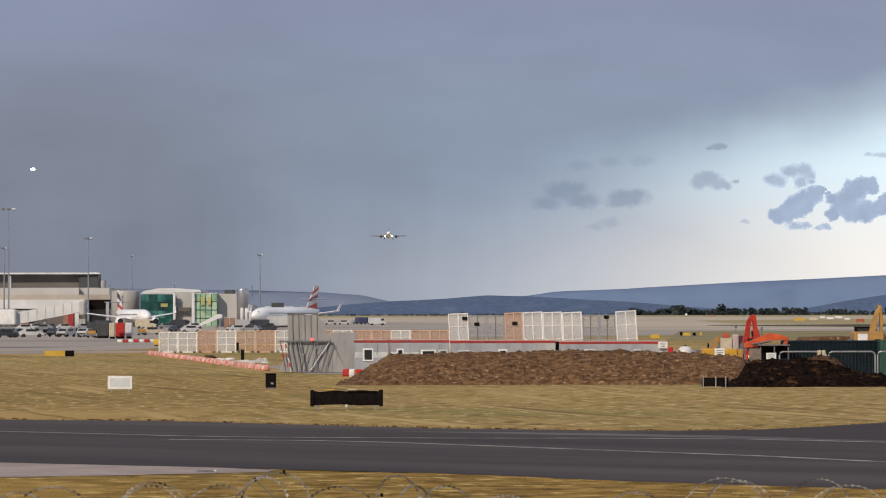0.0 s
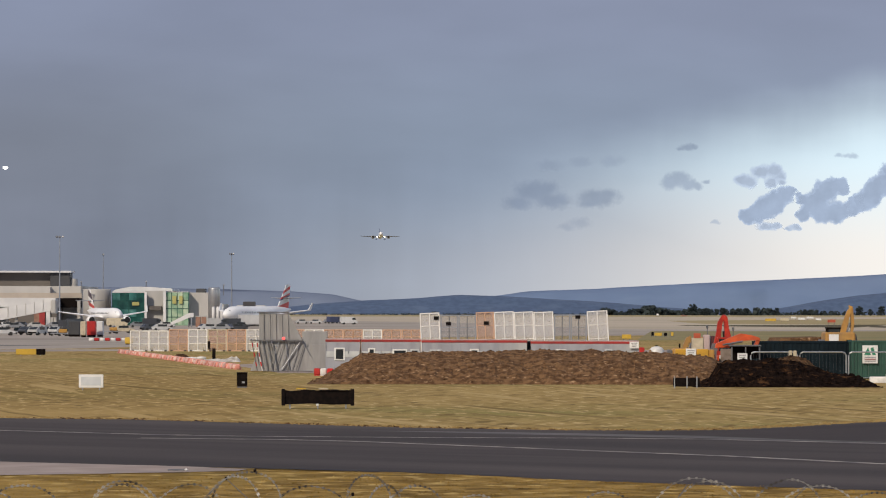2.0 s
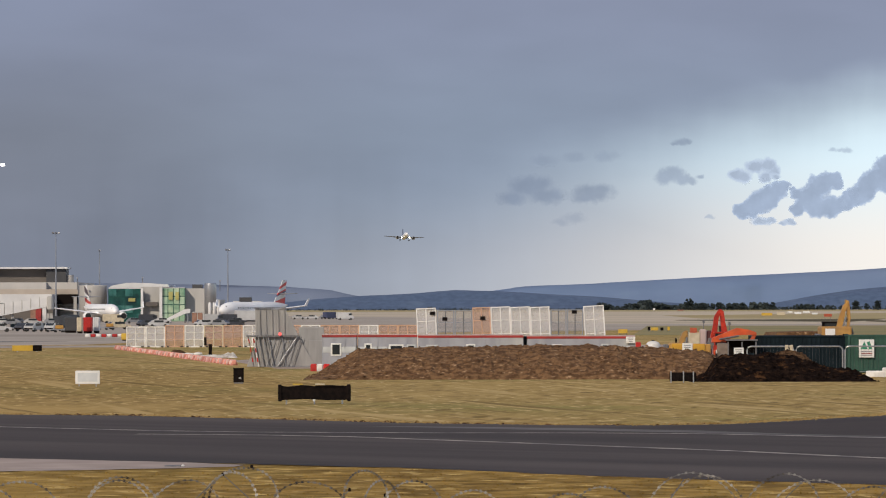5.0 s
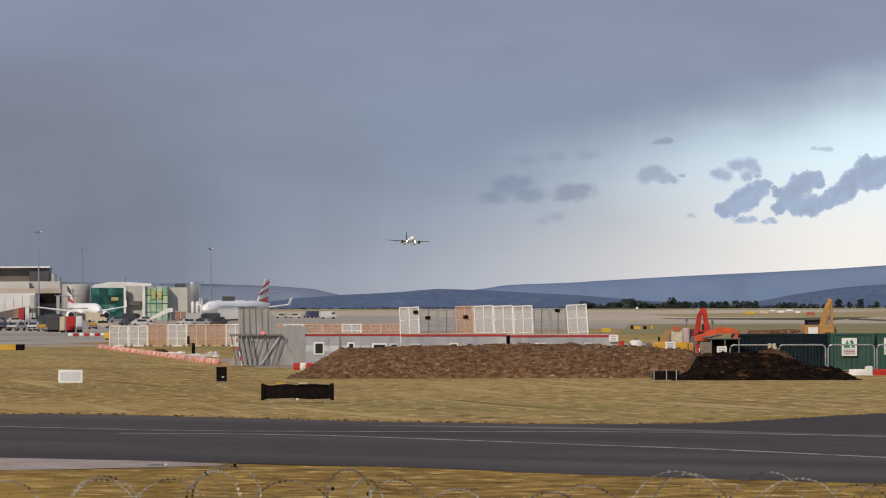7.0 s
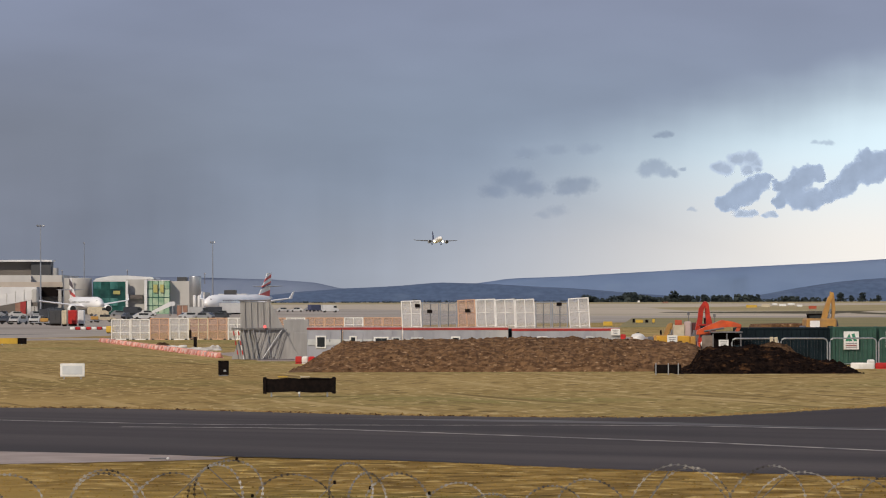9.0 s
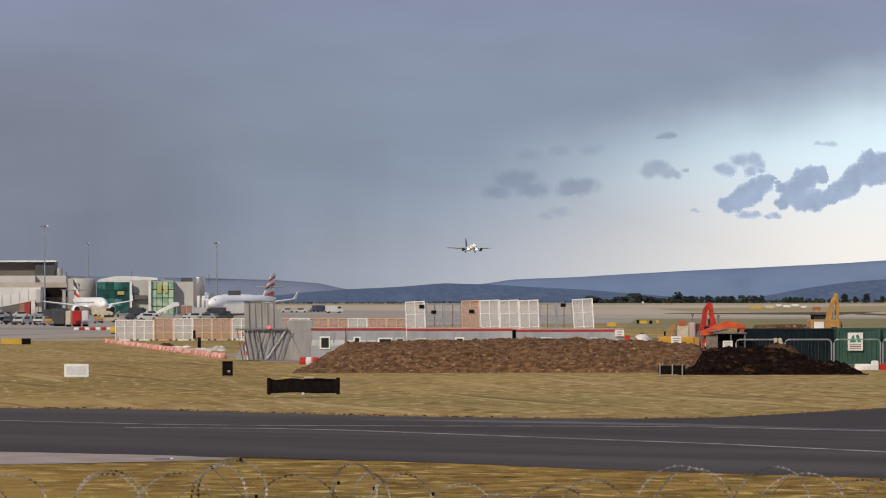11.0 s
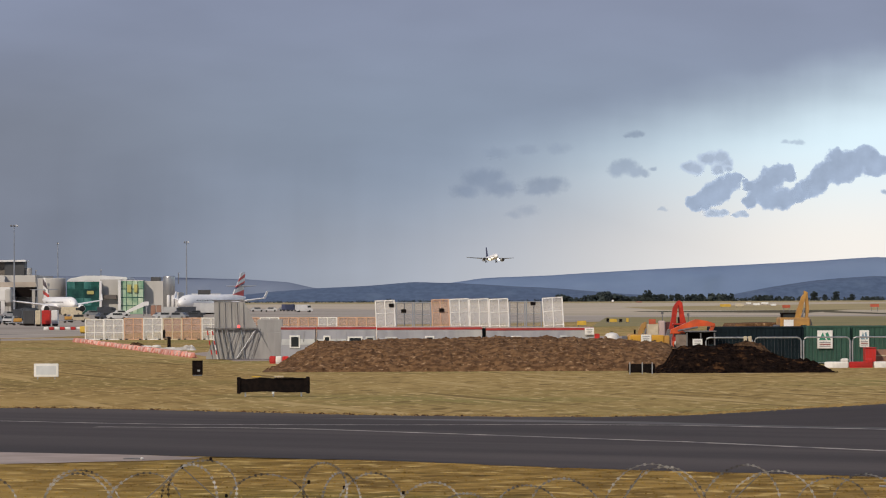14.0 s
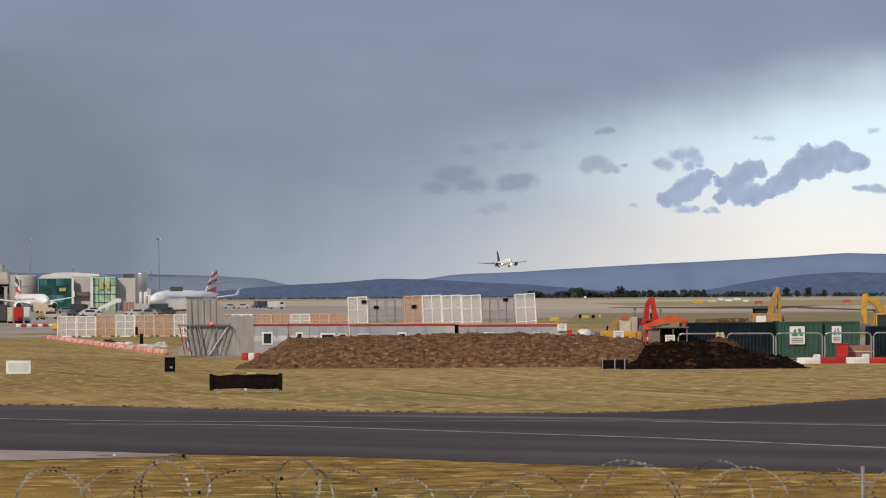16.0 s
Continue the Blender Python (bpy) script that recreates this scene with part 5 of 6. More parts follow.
boxed("box", [((0, 0, 0.33), (1.45, 0.24, 0.48))], "black", B2, "", 0.03)
for s in (-0.66, 0.02, 0.56):
    boxed("post", [((s, -0.14, 0.32), (0.06, 0.05, 0.66))], "steel", B2)


# faded plastic barrier chain
for i in range(46):
    p = i / 45
    x, y = -29.09 + (-12.60 - -29.09) * p, 385 + (278 - 385) * p
    Bk = base("plastic_barrier", pose(x, y, 0, 0, 0, math.degrees(math.atan2(-107, 10.4)) + 9 * noise.noise(Vector((i * 1.7, 0, 0)))), "faded red and white plastic barrier lying on the grass", "barrier", "barrier chain on the grass")
    bm = bmesh.new()
    prism(bm, [(-0.28, 0.04), (0.28, 0.04), (0.20, 0.16), (0.11, 0.38), (-0.11, 0.38), (-0.20, 0.16)], -0.98, 0.98, pose(0, 0, 0, 0, 0, 90))
    part("block", bm, "pink_plastic", Bk)
    boxed("joint", [((1.06, 0, 0.18), (0.20, 0.28, 0.30))], "pale_pink" if i % 3 else "pink_plastic", Bk, "pale joint", 0.05)
    boxed("foot", [((0, 0, 0.02), (1.9, 0.60, 0.04))], "pink_plastic", Bk)


# framed netting panels
def fence_panel(x, y, w, h, lean, frame_mat, net_mat, label, group, sill=0.0, turn=0.0):
    root = base("fence_panel", pose(x, y, sill, 0, lean, turn), label, "fence panel", group)
    t = 0.11
    for s in (-1, 1):
        boxed("post", [((s * (w / 2 - t / 2), 0, h / 2), (t, 0.06, h))], frame_mat, root)
    boxed("middle_post", [((0, 0, h / 2), (t * 0.85, 0.05, h - 0.02))], "dark_steel" if frame_mat == "steel" else frame_mat, root)
    for z in (t / 2, h - t / 2):
        boxed("rail", [((0, 0, z), (w - 2 * t, 0.06, t))], frame_mat, root)
    for z in (h * 0.36, h * 0.68):
        boxed("cross_rail", [((0, 0.01, z), (w - 2 * t, 0.03, 0.05))], frame_mat, root)
    boxed("netting", [((0, 0.03, h / 2), (w - 0.06, 0.012, h - 0.06))], net_mat, root, "fine netting")
    for s in (-0.7, 0.7):
        boxed("foot", [((s, 0, 0.06), (0.24, 0.7, 0.12))], "rubber", root, "black rubber foot")
    return root


PW = 1.98
kinds = "WWOWoOWOOWOOWOO"
for i, kd in enumerate(kinds):
    fence_panel(-28.3 + i * 2.0, 401 + 0.4 * noise.noise(Vector((i * 3, 1, 1))), PW, 2.15 if i < 2 else 2.28, 0, "frame_white" if kd == "W" else "cream" if kd == "o" else "orange_frame",
                "netting" if kd == "W" else "orange_netting", "white-framed site fence panel with netting" if kd == "W" else "orange site fence panel with netting", "site fence")
for x, w, kd, top, lean in ((1.60, 1.94, "W", 4.02, -2.5), (3.42, 1.72, "G", 3.81, 0), (5.18, 1.72, "G", 3.81, 0), (7.01, 1.76, "O", 4.10, -2.5),
                            (8.87, 1.91, "W", 4.15, -2.5), (10.80, 1.91, "W", 4.14, -2.5), (12.73, 1.91, "W", 4.14, -2.5), (14.46, 1.58, "G", 3.87, 0), (16.08, 1.58, "G", 3.87, 0),
                            (18.03, 2.02, "W", 4.25, -3.5)):
    fence_panel(x - 0.027 * lean, 380, w, top, lean, {"W": "frame_white", "G": "steel", "O": "orange_frame"}[kd], {"W": "netting", "G": "grey_netting", "O": "orange_netting"}[kd],
                {"W": "tall white-framed screen panel with netting", "G": "tall grey wire mesh panel", "O": "tall orange screen panel with netting"}[kd], "tall site screens")
for u_x, z in ((2.16, 3.50), (3.35, 2.95), (7.05, 3.02), (16.0, 3.62)):
    tag = base("hanging_tag", pose(u_x, 379.9, z), "small black plate tied to a screen panel", "plate", "tags on the screens")
    boxed("plate", [((0, 0, 0), (0.5, 0.03, 0.34))], "black", tag)

# grey sheeted screen with its raking props
G = base("blast_screen", pose(-8.65, 268, 0), "grey sheeted steel blast screen with raking props", "screen")
HG = 4.04
bm = bmesh.new()
prism(bm, [(-2.0, 0.05), (2.1, 0.05), (1.9, 0.35), (0.0, HG - 0.05), (-2.05, HG)], 0.0, 0.45)
part("sheeting", bm, "screen", G, "grey corrugated sheeting")
bm = bmesh.new()
prism(bm, [(-2.65, 0.05), (-1.9, 0.05), (-1.9, 1.75), (-2.0, 1.75)], 0.2, 1.2)
part("side_sheet", bm, "screen", G)
for i in range(15):
    x = -1.95 + i * 0.27
    zt = HG - 0.08 if x < -0.05 else max(0.3, HG - 0.15 - (x + 0.05) * 1.95)
    boxed("rib", [((x, -0.008, zt / 2), (0.06, 0.016, zt - 0.06))], "screen", G)
boxed("coping", [((-1.03, 0.2, HG + 0.04), (2.16, 0.6, 0.08))], "dark_steel", G)
boxed("beam", [((-0.85, -0.20, 2.15), (3.6, 0.14, 0.12))], "dark_steel", G, "dark cross beam")
for i in range(5):
    x = -2.55 + 0.34 * i
    bar("prop", [(x, -0.22, 2.25), (x + 0.42, -0.20, 0.05)], 0.036, "white" if i == 1 else "steel" if i > 1 else "dark_steel", G, "raking prop")
    for k in range(3):
        f0 = 0.12 + 0.3 * k
        bar("prop_band", [(x + 0.42 * f0, -0.22, 2.25 - 2.2 * f0), (x + 0.42 * (f0 + 0.13), -0.22, 2.25 - 2.2 * (f0 + 0.13))], 0.046, "red" if i < 2 else "screen", G, "red band")
bar("brace", [(0.85, -0.16, 2.1), (-0.45, -0.16, 0.15)], 0.045, "steel", G, "raking prop")
bar("brace", [(-0.2, -0.16, 2.1), (0.05, -0.16, 0.1)], 0.035, "steel", G)
bar("brace", [(-1.3, -0.16, 2.1), (-0.75, -0.16, 0.1)], 0.035, "steel", G)
for i in range(6):
    x = 1.15 - 0.36 * i
    bar("prop", [(x, -0.16, 2.12), (x - 0.62, -0.14, 0.05)], 0.026, "steel" if i % 2 else "dark_steel", G, "raking prop")
for i in range(5):
    x = -1.7 + 0.42 * i
    bar("upper_strut", [(x, -0.05, HG - 0.1), (x + 0.03, -0.08, 2.2)], 0.016, "dark_steel", G)
bm = bmesh.new()
lathe(bm, [(0, 0.06), (0.05, 0.10), (0.15, 0.10), (0.2, 0.04)], 12, pose(-0.33, -0.42, 2.20))
part("warning_lamp", bm, "red_lamp", G, "lit red lamp")
A2 = base("blast_screen", pose(-6.94, 268.12, 0), "lower grey screen panel beside the tall one", "screen")
boxed("sheeting", [((0.1, 0.2, 1.42), (1.75, 0.3, 2.72))], "screen", A2, "", 0.03)
boxed("lower_sheet", [((0.45, 0.0, 0.95), (1.1, 0.1, 1.84))], "screen", A2, "", 0.02)
for i in range(6):
    boxed("rib", [((-0.7 + i * 0.3, 0.045, 1.42), (0.05, 0.02, 2.6))], "screen", A2)
for i, (mat, u_x) in enumerate((("red", -6.26), ("white_plastic", -5.86), ("red", -5.42))):
    Bk = base("plastic_barrier", pose(u_x, 252 - 0.3 * i, 0, 0, 0, 8 * i - 8), "red or white plastic barrier at the mound's end", "barrier", "barriers at the mound")
    boxed("block", [((0, 0, 0.26), (0.42, 0.4, 0.44))], mat, Bk, "", 0.07)
    boxed("foot", [((0, 0, 0.03), (0.4, 0.5, 0.06))], mat, Bk)


# site cabins in a row
def cabin(x0, x1, y, h, label, windows, mat="cabin"):
    root = base("site_cabin", pose((x0 + x1) / 2, y, 0), label, "cabin", "site cabins")
    w = x1 - x0
    boxed("wall", [((0, 1.4, h * 0.5 + 0.06), (w - 0.04, 2.8, h - 0.26))], mat, root, "grey ribbed cladding", 0.03)
    boxed("roof_trim", [((0, 1.38, h - 0.01), (w - 0.01, 2.80, 0.15))], "red_trim", root, "red roof edge")
    boxed("roof", [((0, 1.42, h + 0.09), (w - 0.03, 2.84, 0.05))], "roof_pink", root)
    boxed("skirt", [((0, -0.02, 1.28), (w - 0.1, 0.03, 0.40))], "cabin_base", root, "pale lower band")
    boxed("plinth", [((0, 1.4, 0.08), (w - 0.3, 2.5, 0.16))], "dark_steel", root)
    n = int(w / 0.6)
    for i in range(n + 1):
        boxed("rib", [((-w / 2 + 0.05 + (w - 0.1) * i / n, -0.02, h - 0.55), (0.05, 0.03, 0.72))], mat, root)
    for q, z, ww, hh, fm in windows:
        win = boxed("window", [((q, -0.03, z), (ww, 0.07, hh))], fm, root, "", 0.015)
        boxed("pane", [((q, -0.072, z), (ww - 0.22, 0.02, hh - 0.2))], "glass_dark", win)
    return root


CY = 262
cabin(-5.98, -3.62, CY, 2.20, "grey-blue site cabin with a white-framed window", [(-0.22, 1.29, 0.72, 0.86, "white")])
cabin(-3.58, 0.46, CY, 2.20, "grey site cabin under a red roof edge", [(-1.3, 1.45, 0.5, 0.5, "white"), (0.6, 1.40, 1.0, 0.46, "white"), (1.6, 1.4, 0.6, 0.46, "cabin_base")])
cabin(0.49, 7.62, CY, 2.16, "long grey site cabin under a red roof edge", [(0.0, 1.48, 0.62, 0.34, "white"), (-2.6, 1.4, 0.8, 0.4, "cabin_base")])
cabin(7.84, 15.15, CY, 2.09, "long grey site cabin with a white notice", [(-1.6, 1.5, 0.7, 0.26, "white"), (1.6, 1.5, 0.5, 0.3, "cabin_base")])
# dark filler added in place of the shade between two cabins
boxed_gap = base("cabin_gap_shade", pose(7.73, CY + 0.6, 0), "dark filler for the shade between two site cabins", "link")
boxed("wall", [((0, 0.6, 1.1), (0.2, 1.6, 2.1))], "navy", boxed_gap)
NB = base("notice_board", pose(14.82, 261.8, 1.92), "white notice with unreadable grey lines on the cabin", "notice")
boxed("board", [((0, 0, 0), (0.62, 0.04, 0.44))], "white", NB)
for k in range(3):
    boxed("line", [((0, -0.025, 0.12 - 0.11 * k), (0.42 - 0.08 * k, 0.01, 0.045))], "print", NB, "unreadable grey line")
boxed("bracket", [((0, 0.1, 0), (0.1, 0.22, 0.1))], "steel", NB)
RB = base("red_box", pose(15.11, 258, 0), "red hose box at the cabin's end", "box")
boxed("body", [((0, 0, 0.95), (0.34, 0.4, 1.7))], "red", RB, "", 0.04)
boxed("foot", [((0, 0, 0.05), (0.4, 0.5, 0.1))], "black", RB)
TK = base("water_tank", pose(15.34, 246, 0), "white domed water tank behind the mound", "tank")
bm = bmesh.new()
lathe(bm, [(0.0, 0.48), (1.5, 0.50), (1.76, 0.46), (1.92, 0.32), (1.98, 0.1)], 20)
part("body", bm, "white_plastic", TK, smooth=True)
bm = bmesh.new()
lathe(bm, [(1.98, 0.1), (2.02, 0.1), (2.04, 0.05)], 10)
part("cap", bm, "black", TK)


# ---------------------------------------------------------------- machines
def excavator(m, paint, label, boom, stick, s=1.0, bucket=None, cab_paint=None, wide=0.26, low_cab=False):
    """A tracked digger of body scale s; boom and stick are outlines in xz."""
    root = base("excavator", m, label, "excavator", "excavators")
    for sy in (-1, 1):
        bm = bmesh.new()
        prism(bm, [(a * s, b * s) for a, b in ((-1.7, 0.25), (-1.4, 0.0), (1.4, 0.0), (1.7, 0.25), (1.7, 0.5), (1.4, 0.75), (-1.4, 0.75), (-1.7, 0.5))], (sy * 1.0 - 0.25) * s, (sy * 1.0 + 0.25) * s)
        part("track", bm, "rubber", root, "black crawler track")
    sm = Matrix.Scale(s, 4)
    boxed("undercarriage", [((0, 0, 0.6), (1.4, 1.6, 0.4))], "dark_steel", root, m=sm)
    bm = bmesh.new()
    if low_cab:      # long housing that carries the arm at its end
        box(bm, (0.0, 0, 1.42), (1.62, 2.2, 0.96), sm, 0.1)
    else:
        box(bm, (-0.85, 0, 1.25), (1.9, 2.2, 0.75), sm, 0.16)
    part("engine_housing", bm, paint, root)
    boxed("exhaust", [((-0.45 if low_cab else -1.2, 0.4, 1.75), (0.12, 0.12, 0.4))], "black", root, m=sm)
    boxed("counterweight", [((-0.9 if low_cab else -1.95, 0, 1.15), (0.18 if low_cab else 0.3, 2.0, 0.7))], "dark_steel", root, "", 0.06, sm)
    for gy in (-1.12, 1.12):
        boxed("grille", [((0.45 if low_cab else -0.9, gy, 1.3), (0.3 if low_cab else 0.9, 0.04, 0.4))], "black", root, "", 0.0, sm)
    if low_cab:
        c = boxed("cab", [((-0.1, 0.3, 2.12), (1.06, 1.0, 0.07))], "black", root, "black low cab roof", 0.02, sm)
        for a, b in ((-1, -1), (-1, 1), (1, -1), (1, 1)):
            boxed("cab_post", [((-0.1 + a * 0.48, 0.3 + b * 0.42, 2.0), (0.06, 0.06, 0.24))], "black", c, "", 0.01, sm)
        boxed("cab_glass", [((-0.1, 0.3, 1.99), (0.9, 0.84, 0.2))], "glass_dark", c, "dark cab glass", 0.02, sm)
    else:
        c = boxed("cab", [((0.7, 0.5, 1.2), (1.2, 0.95, 0.6))], cab_paint or paint, root, "", 0.03, sm)
        boxed("cab_roof", [((0.68, 0.5, 2.36), (1.15, 0.95, 0.12))], cab_paint or paint, c, "", 0.03, sm)
        for a, b in ((-1, -1), (-1, 1), (1, -1), (1, 1)):
            boxed("cab_post", [((0.7 + a * 0.52, 0.5 + b * 0.42, 1.9), (0.09, 0.09, 0.9))], cab_paint or paint, c, "", 0.02, sm)
        boxed("cab_glass", [((0.7, 0.5, 1.9), (1.05, 0.84, 0.84))], "glass_dark", c, "dark cab glass", 0.02, sm)
    for name, path, w in (("boom", boom, wide), ("stick", stick, wide * 0.75)):
        bm = bmesh.new()
        prism(bm, path, -w - 0.25, w - 0.25)
        bmesh.ops.bevel(bm, geom=list(bm.edges), offset=0.03, segments=1, affect="EDGES")
        part(name, bm, paint, root)
    a, b = boom[0], boom[len(boom) // 2]
    bar("ram", [(a[0] + 0.45, -0.75, a[1] + 0.2), ((a[0] + b[0]) / 2 + 0.3, -0.6, (a[1] + b[1]) / 2 + 0.1)], 0.07, "dark_steel", root, "steel ram")
    bar("ram", [((a[0] + b[0]) / 2 + 0.2, -0.3, (a[1] + b[1]) / 2 + 0.4), (stick[0][0], -0.3, stick[0][1])], 0.06, "dark_steel", root, "steel ram")
    bx, bz = bucket or stick[-1]
    bm = bmesh.new()
    prism(bm, [(bx - 0.35, bz + 0.25), (bx + 0.3, bz + 0.25), (bx + 0.42, bz - 0.2), (bx + 0.15, bz - 0.5), (bx - 0.3, bz - 0.35)], -0.75, 0.35)
    part("bucket", bm, "dark_steel", root)
    return root


# orange diggers, one with its arm folded upright and one with a low arched boom
excavator(pose(21.96, 266, 0, 0, 0, 180), "red_orange", "red-orange digger with its arm folded upright",
          [(0.20, 1.5), (0.66, 1.55), (0.70, 2.8), (0.78, 3.6), (0.70, 3.96), (0.52, 3.82), (0.42, 3.07), (0.25, 2.43)],
          [(0.68, 3.98), (0.88, 3.93), (1.18, 3.46), (1.26, 2.81), (1.46, 1.95), (1.00, 1.9), (0.93, 2.8), (0.90, 3.3), (0.76, 3.6)], bucket=(1.22, 1.75))
excavator(pose(18.81, 241.5, 0, 0, 0, 0), "orange", "orange digger with a low arched boom beside the containers",
          [(-0.14, 1.92), (-0.10, 2.19), (0.72, 2.54), (1.42, 2.83), (2.13, 2.72), (2.65, 2.55), (2.65, 2.37), (1.78, 2.42), (0.96, 2.30), (0.84, 1.94)],
          [(2.45, 2.52), (2.66, 2.42), (2.15, 1.2), (1.95, 1.3)], bucket=(2.05, 1.0), s=0.6)
excavator(pose(19.98, 275, 0, 0, 0, 0), "ochre", "small ochre digger standing behind the mound",
          [(-1.0, 1.3), (-1.0, 1.8), (-0.75, 2.35), (-0.5, 2.45), (-0.4, 2.2), (-0.65, 1.9), (-0.7, 1.3)], [(-0.6, 2.45), (-0.4, 2.45), (-0.35, 1.5), (-0.5, 1.5)], bucket=(-0.4, 1.4), s=0.98, cab_paint="ochre")
excavator(pose(31.87, 292, 0, 0, 0, 0) @ Matrix.Scale(0.96, 4), "ochre", "ochre digger with a raised arm behind the containers",
          [(0.0, 2.2), (0.2, 3.2), (0.62, 4.35), (0.92, 4.75), (1.08, 4.55), (0.80, 3.9), (0.55, 2.9), (0.55, 2.2)],
          [(0.8, 4.85), (1.1, 4.75), (1.22, 3.4), (1.1, 2.6), (0.9, 2.6), (0.98, 3.6)], s=1.45, bucket=(1.0, 2.4), low_cab=True)
excavator(pose(40.51, 285, 0, 0, 0, 180) @ Matrix.Scale(0.96, 4), "yellow", "yellow digger with a dark cab and lowered arm",
          [(0.3, 2.1), (0.4, 2.9), (1.0, 3.75), (1.9, 4.05), (2.1, 3.85), (1.45, 3.4), (0.9, 2.7), (0.8, 2.1)],
          [(1.9, 4.3), (2.3, 4.2), (2.45, 2.9), (2.2, 1.9), (1.95, 1.9), (2.0, 3.1)], s=1.15, bucket=(2.1, 1.7))

# plant trailers and boards before the diggers
for x0, x1, z0, z1, y, mat, lab in ((15.91, 16.74, 0.9, 1.89, 237, "yellow", "yellow plant box"), (17.22, 17.98, 0.9, 1.89, 237, "yellow", "yellow plant box"),
                                    (17.98, 18.32, 0.9, 1.86, 237, "ochre", "ochre plant box")):
    r = base("plant_box", pose((x0 + x1) / 2, y, 0), lab + " standing behind the soil mound", "box", "plant boxes")
    boxed("body", [((0, 0.5, z1 / 2 + 0.1), (x1 - x0 - 0.02, 1.0, z1 - 0.2))], mat, r, "", 0.05)
    boxed("plinth", [((0, 0.5, 0.1), (x1 - x0 - 0.1, 0.9, 0.2))], "dark_steel", r)
for u_x, y, z0, z1, w in ((16.84, 236.5, 1.42, 1.93, 0.62), (19.93, 236, 1.18, 1.66, 0.6)):
    r = base("site_notice", pose(u_x, y, 0), "white site notice with unreadable grey lines on posts", "notice", "site notices")
    boxed("board", [((0, 0, (z0 + z1) / 2), (w, 0.04, z1 - z0))], "white", r)
    for s in (-1, 1):
        boxed("post", [((s * w * 0.42, 0.05, (z1) / 2), (0.05, 0.05, z1))], "steel", r)
    for k in range(3):
        boxed("line", [((0, -0.025, z1 - 0.13 - 0.13 * k), (w * (0.7 - 0.1 * k), 0.01, 0.05))], "print", r, "unreadable grey line")
# a weathered plant trailer with tanks and panels behind the yellow boxes
PT = base("plant_trailer", pose(20.08, 269, 0), "weathered plant trailer with pale panels and tanks", "trailer")
boxed("chassis", [((0, 0.6, 0.45), (1.61, 1.6, 0.3))], "dark_steel", PT, "", 0.03)
for q in (-0.7, 0.7):
    for gy in (-0.1, 1.3):
        bm = bmesh.new()
        lathe(bm, [(-0.1, 0.24), (-0.08, 0.3), (0.08, 0.3), (0.1, 0.24)], 12, pose(q, gy, 0.3), "y")
        part("wheel", bm, "rubber", PT)
boxed("side_panel", [((-0.43, 0.60, 1.48), (0.76, 1.20, 1.75))], "cream", PT, "cream steel panel", 0.04)
boxed("warning_panel", [((-0.50, 0.02, 2.51), (0.47, 0.10, 0.34))], "sign_red", PT, "orange warning panel", 0.01)
boxed("tank", [((0.20, 0.60, 1.59), (0.44, 1.20, 1.97))], "roof_pink", PT, "weathered pinkish tank", 0.08)
boxed("tank", [((0.62, 0.60, 1.55), (0.36, 1.00, 1.89))], "maroon", PT, "dark maroon tank", 0.08)
MP = base("marker_post", pose(20.40, 270.5, 0), "thin dark post behind the diggers", "post", "thin posts")
bar("post", [(0, 0, 0), (0, 0, 3.11)], 0.03, "dark_steel", MP)
boxed("cap", [((0, 0, 3.11), (0.16, 0.12, 0.22))], "dark_steel", MP, "", 0.02)
MP = base("marker_post", pose(21.50, 262.0, 0), "thin dark post behind the diggers", "post", "thin posts")
bar("post", [(0, 0, 0), (0, 0, 3.01)], 0.03, "dark_steel", MP)
boxed("cap", [((0, 0, 3.01), (0.16, 0.12, 0.22))], "dark_steel", MP, "", 0.02)
VC = base("site_shelter", pose(20.30, 238, 0), "dark open-fronted site shelter", "shelter")
boxed("back", [((0, 1.2, 1.05), (1.75, 0.08, 2.1))], "black", VC)
for s in (-0.85, 0.0, 0.85):
    boxed("post", [((s, 0, 1.0), (0.08, 0.08, 2.0))], "dark_steel", VC)
boxed("roof", [((0, 0.6, 2.1), (1.9, 1.4, 0.08))], "dark_steel", VC)
boxed("panel", [((0.55, 0.02, 0.8), (0.55, 0.04, 1.0))], "navy", VC)
boxed("side_panel", [((-1.21, 0.06, 0.95), (0.66, 0.06, 1.9))], "soil_grey", VC, "grey-brown side panel", 0.01)
for x in (18.89,):
    r = base("capped_post", pose(x, 238.5, 0), "white plastic cap on a post behind the mound", "post")
    boxed("post", [((0, 0, 0.65), (0.1, 0.1, 1.3))], "white_plastic", r)
    bm = bmesh.new()
    lathe(bm, [(1.25, 0.14), (1.38, 0.17), (1.5, 0.14), (1.54, 0.05)], 12)
    part("cap", bm, "white_plastic", r, smooth=True)


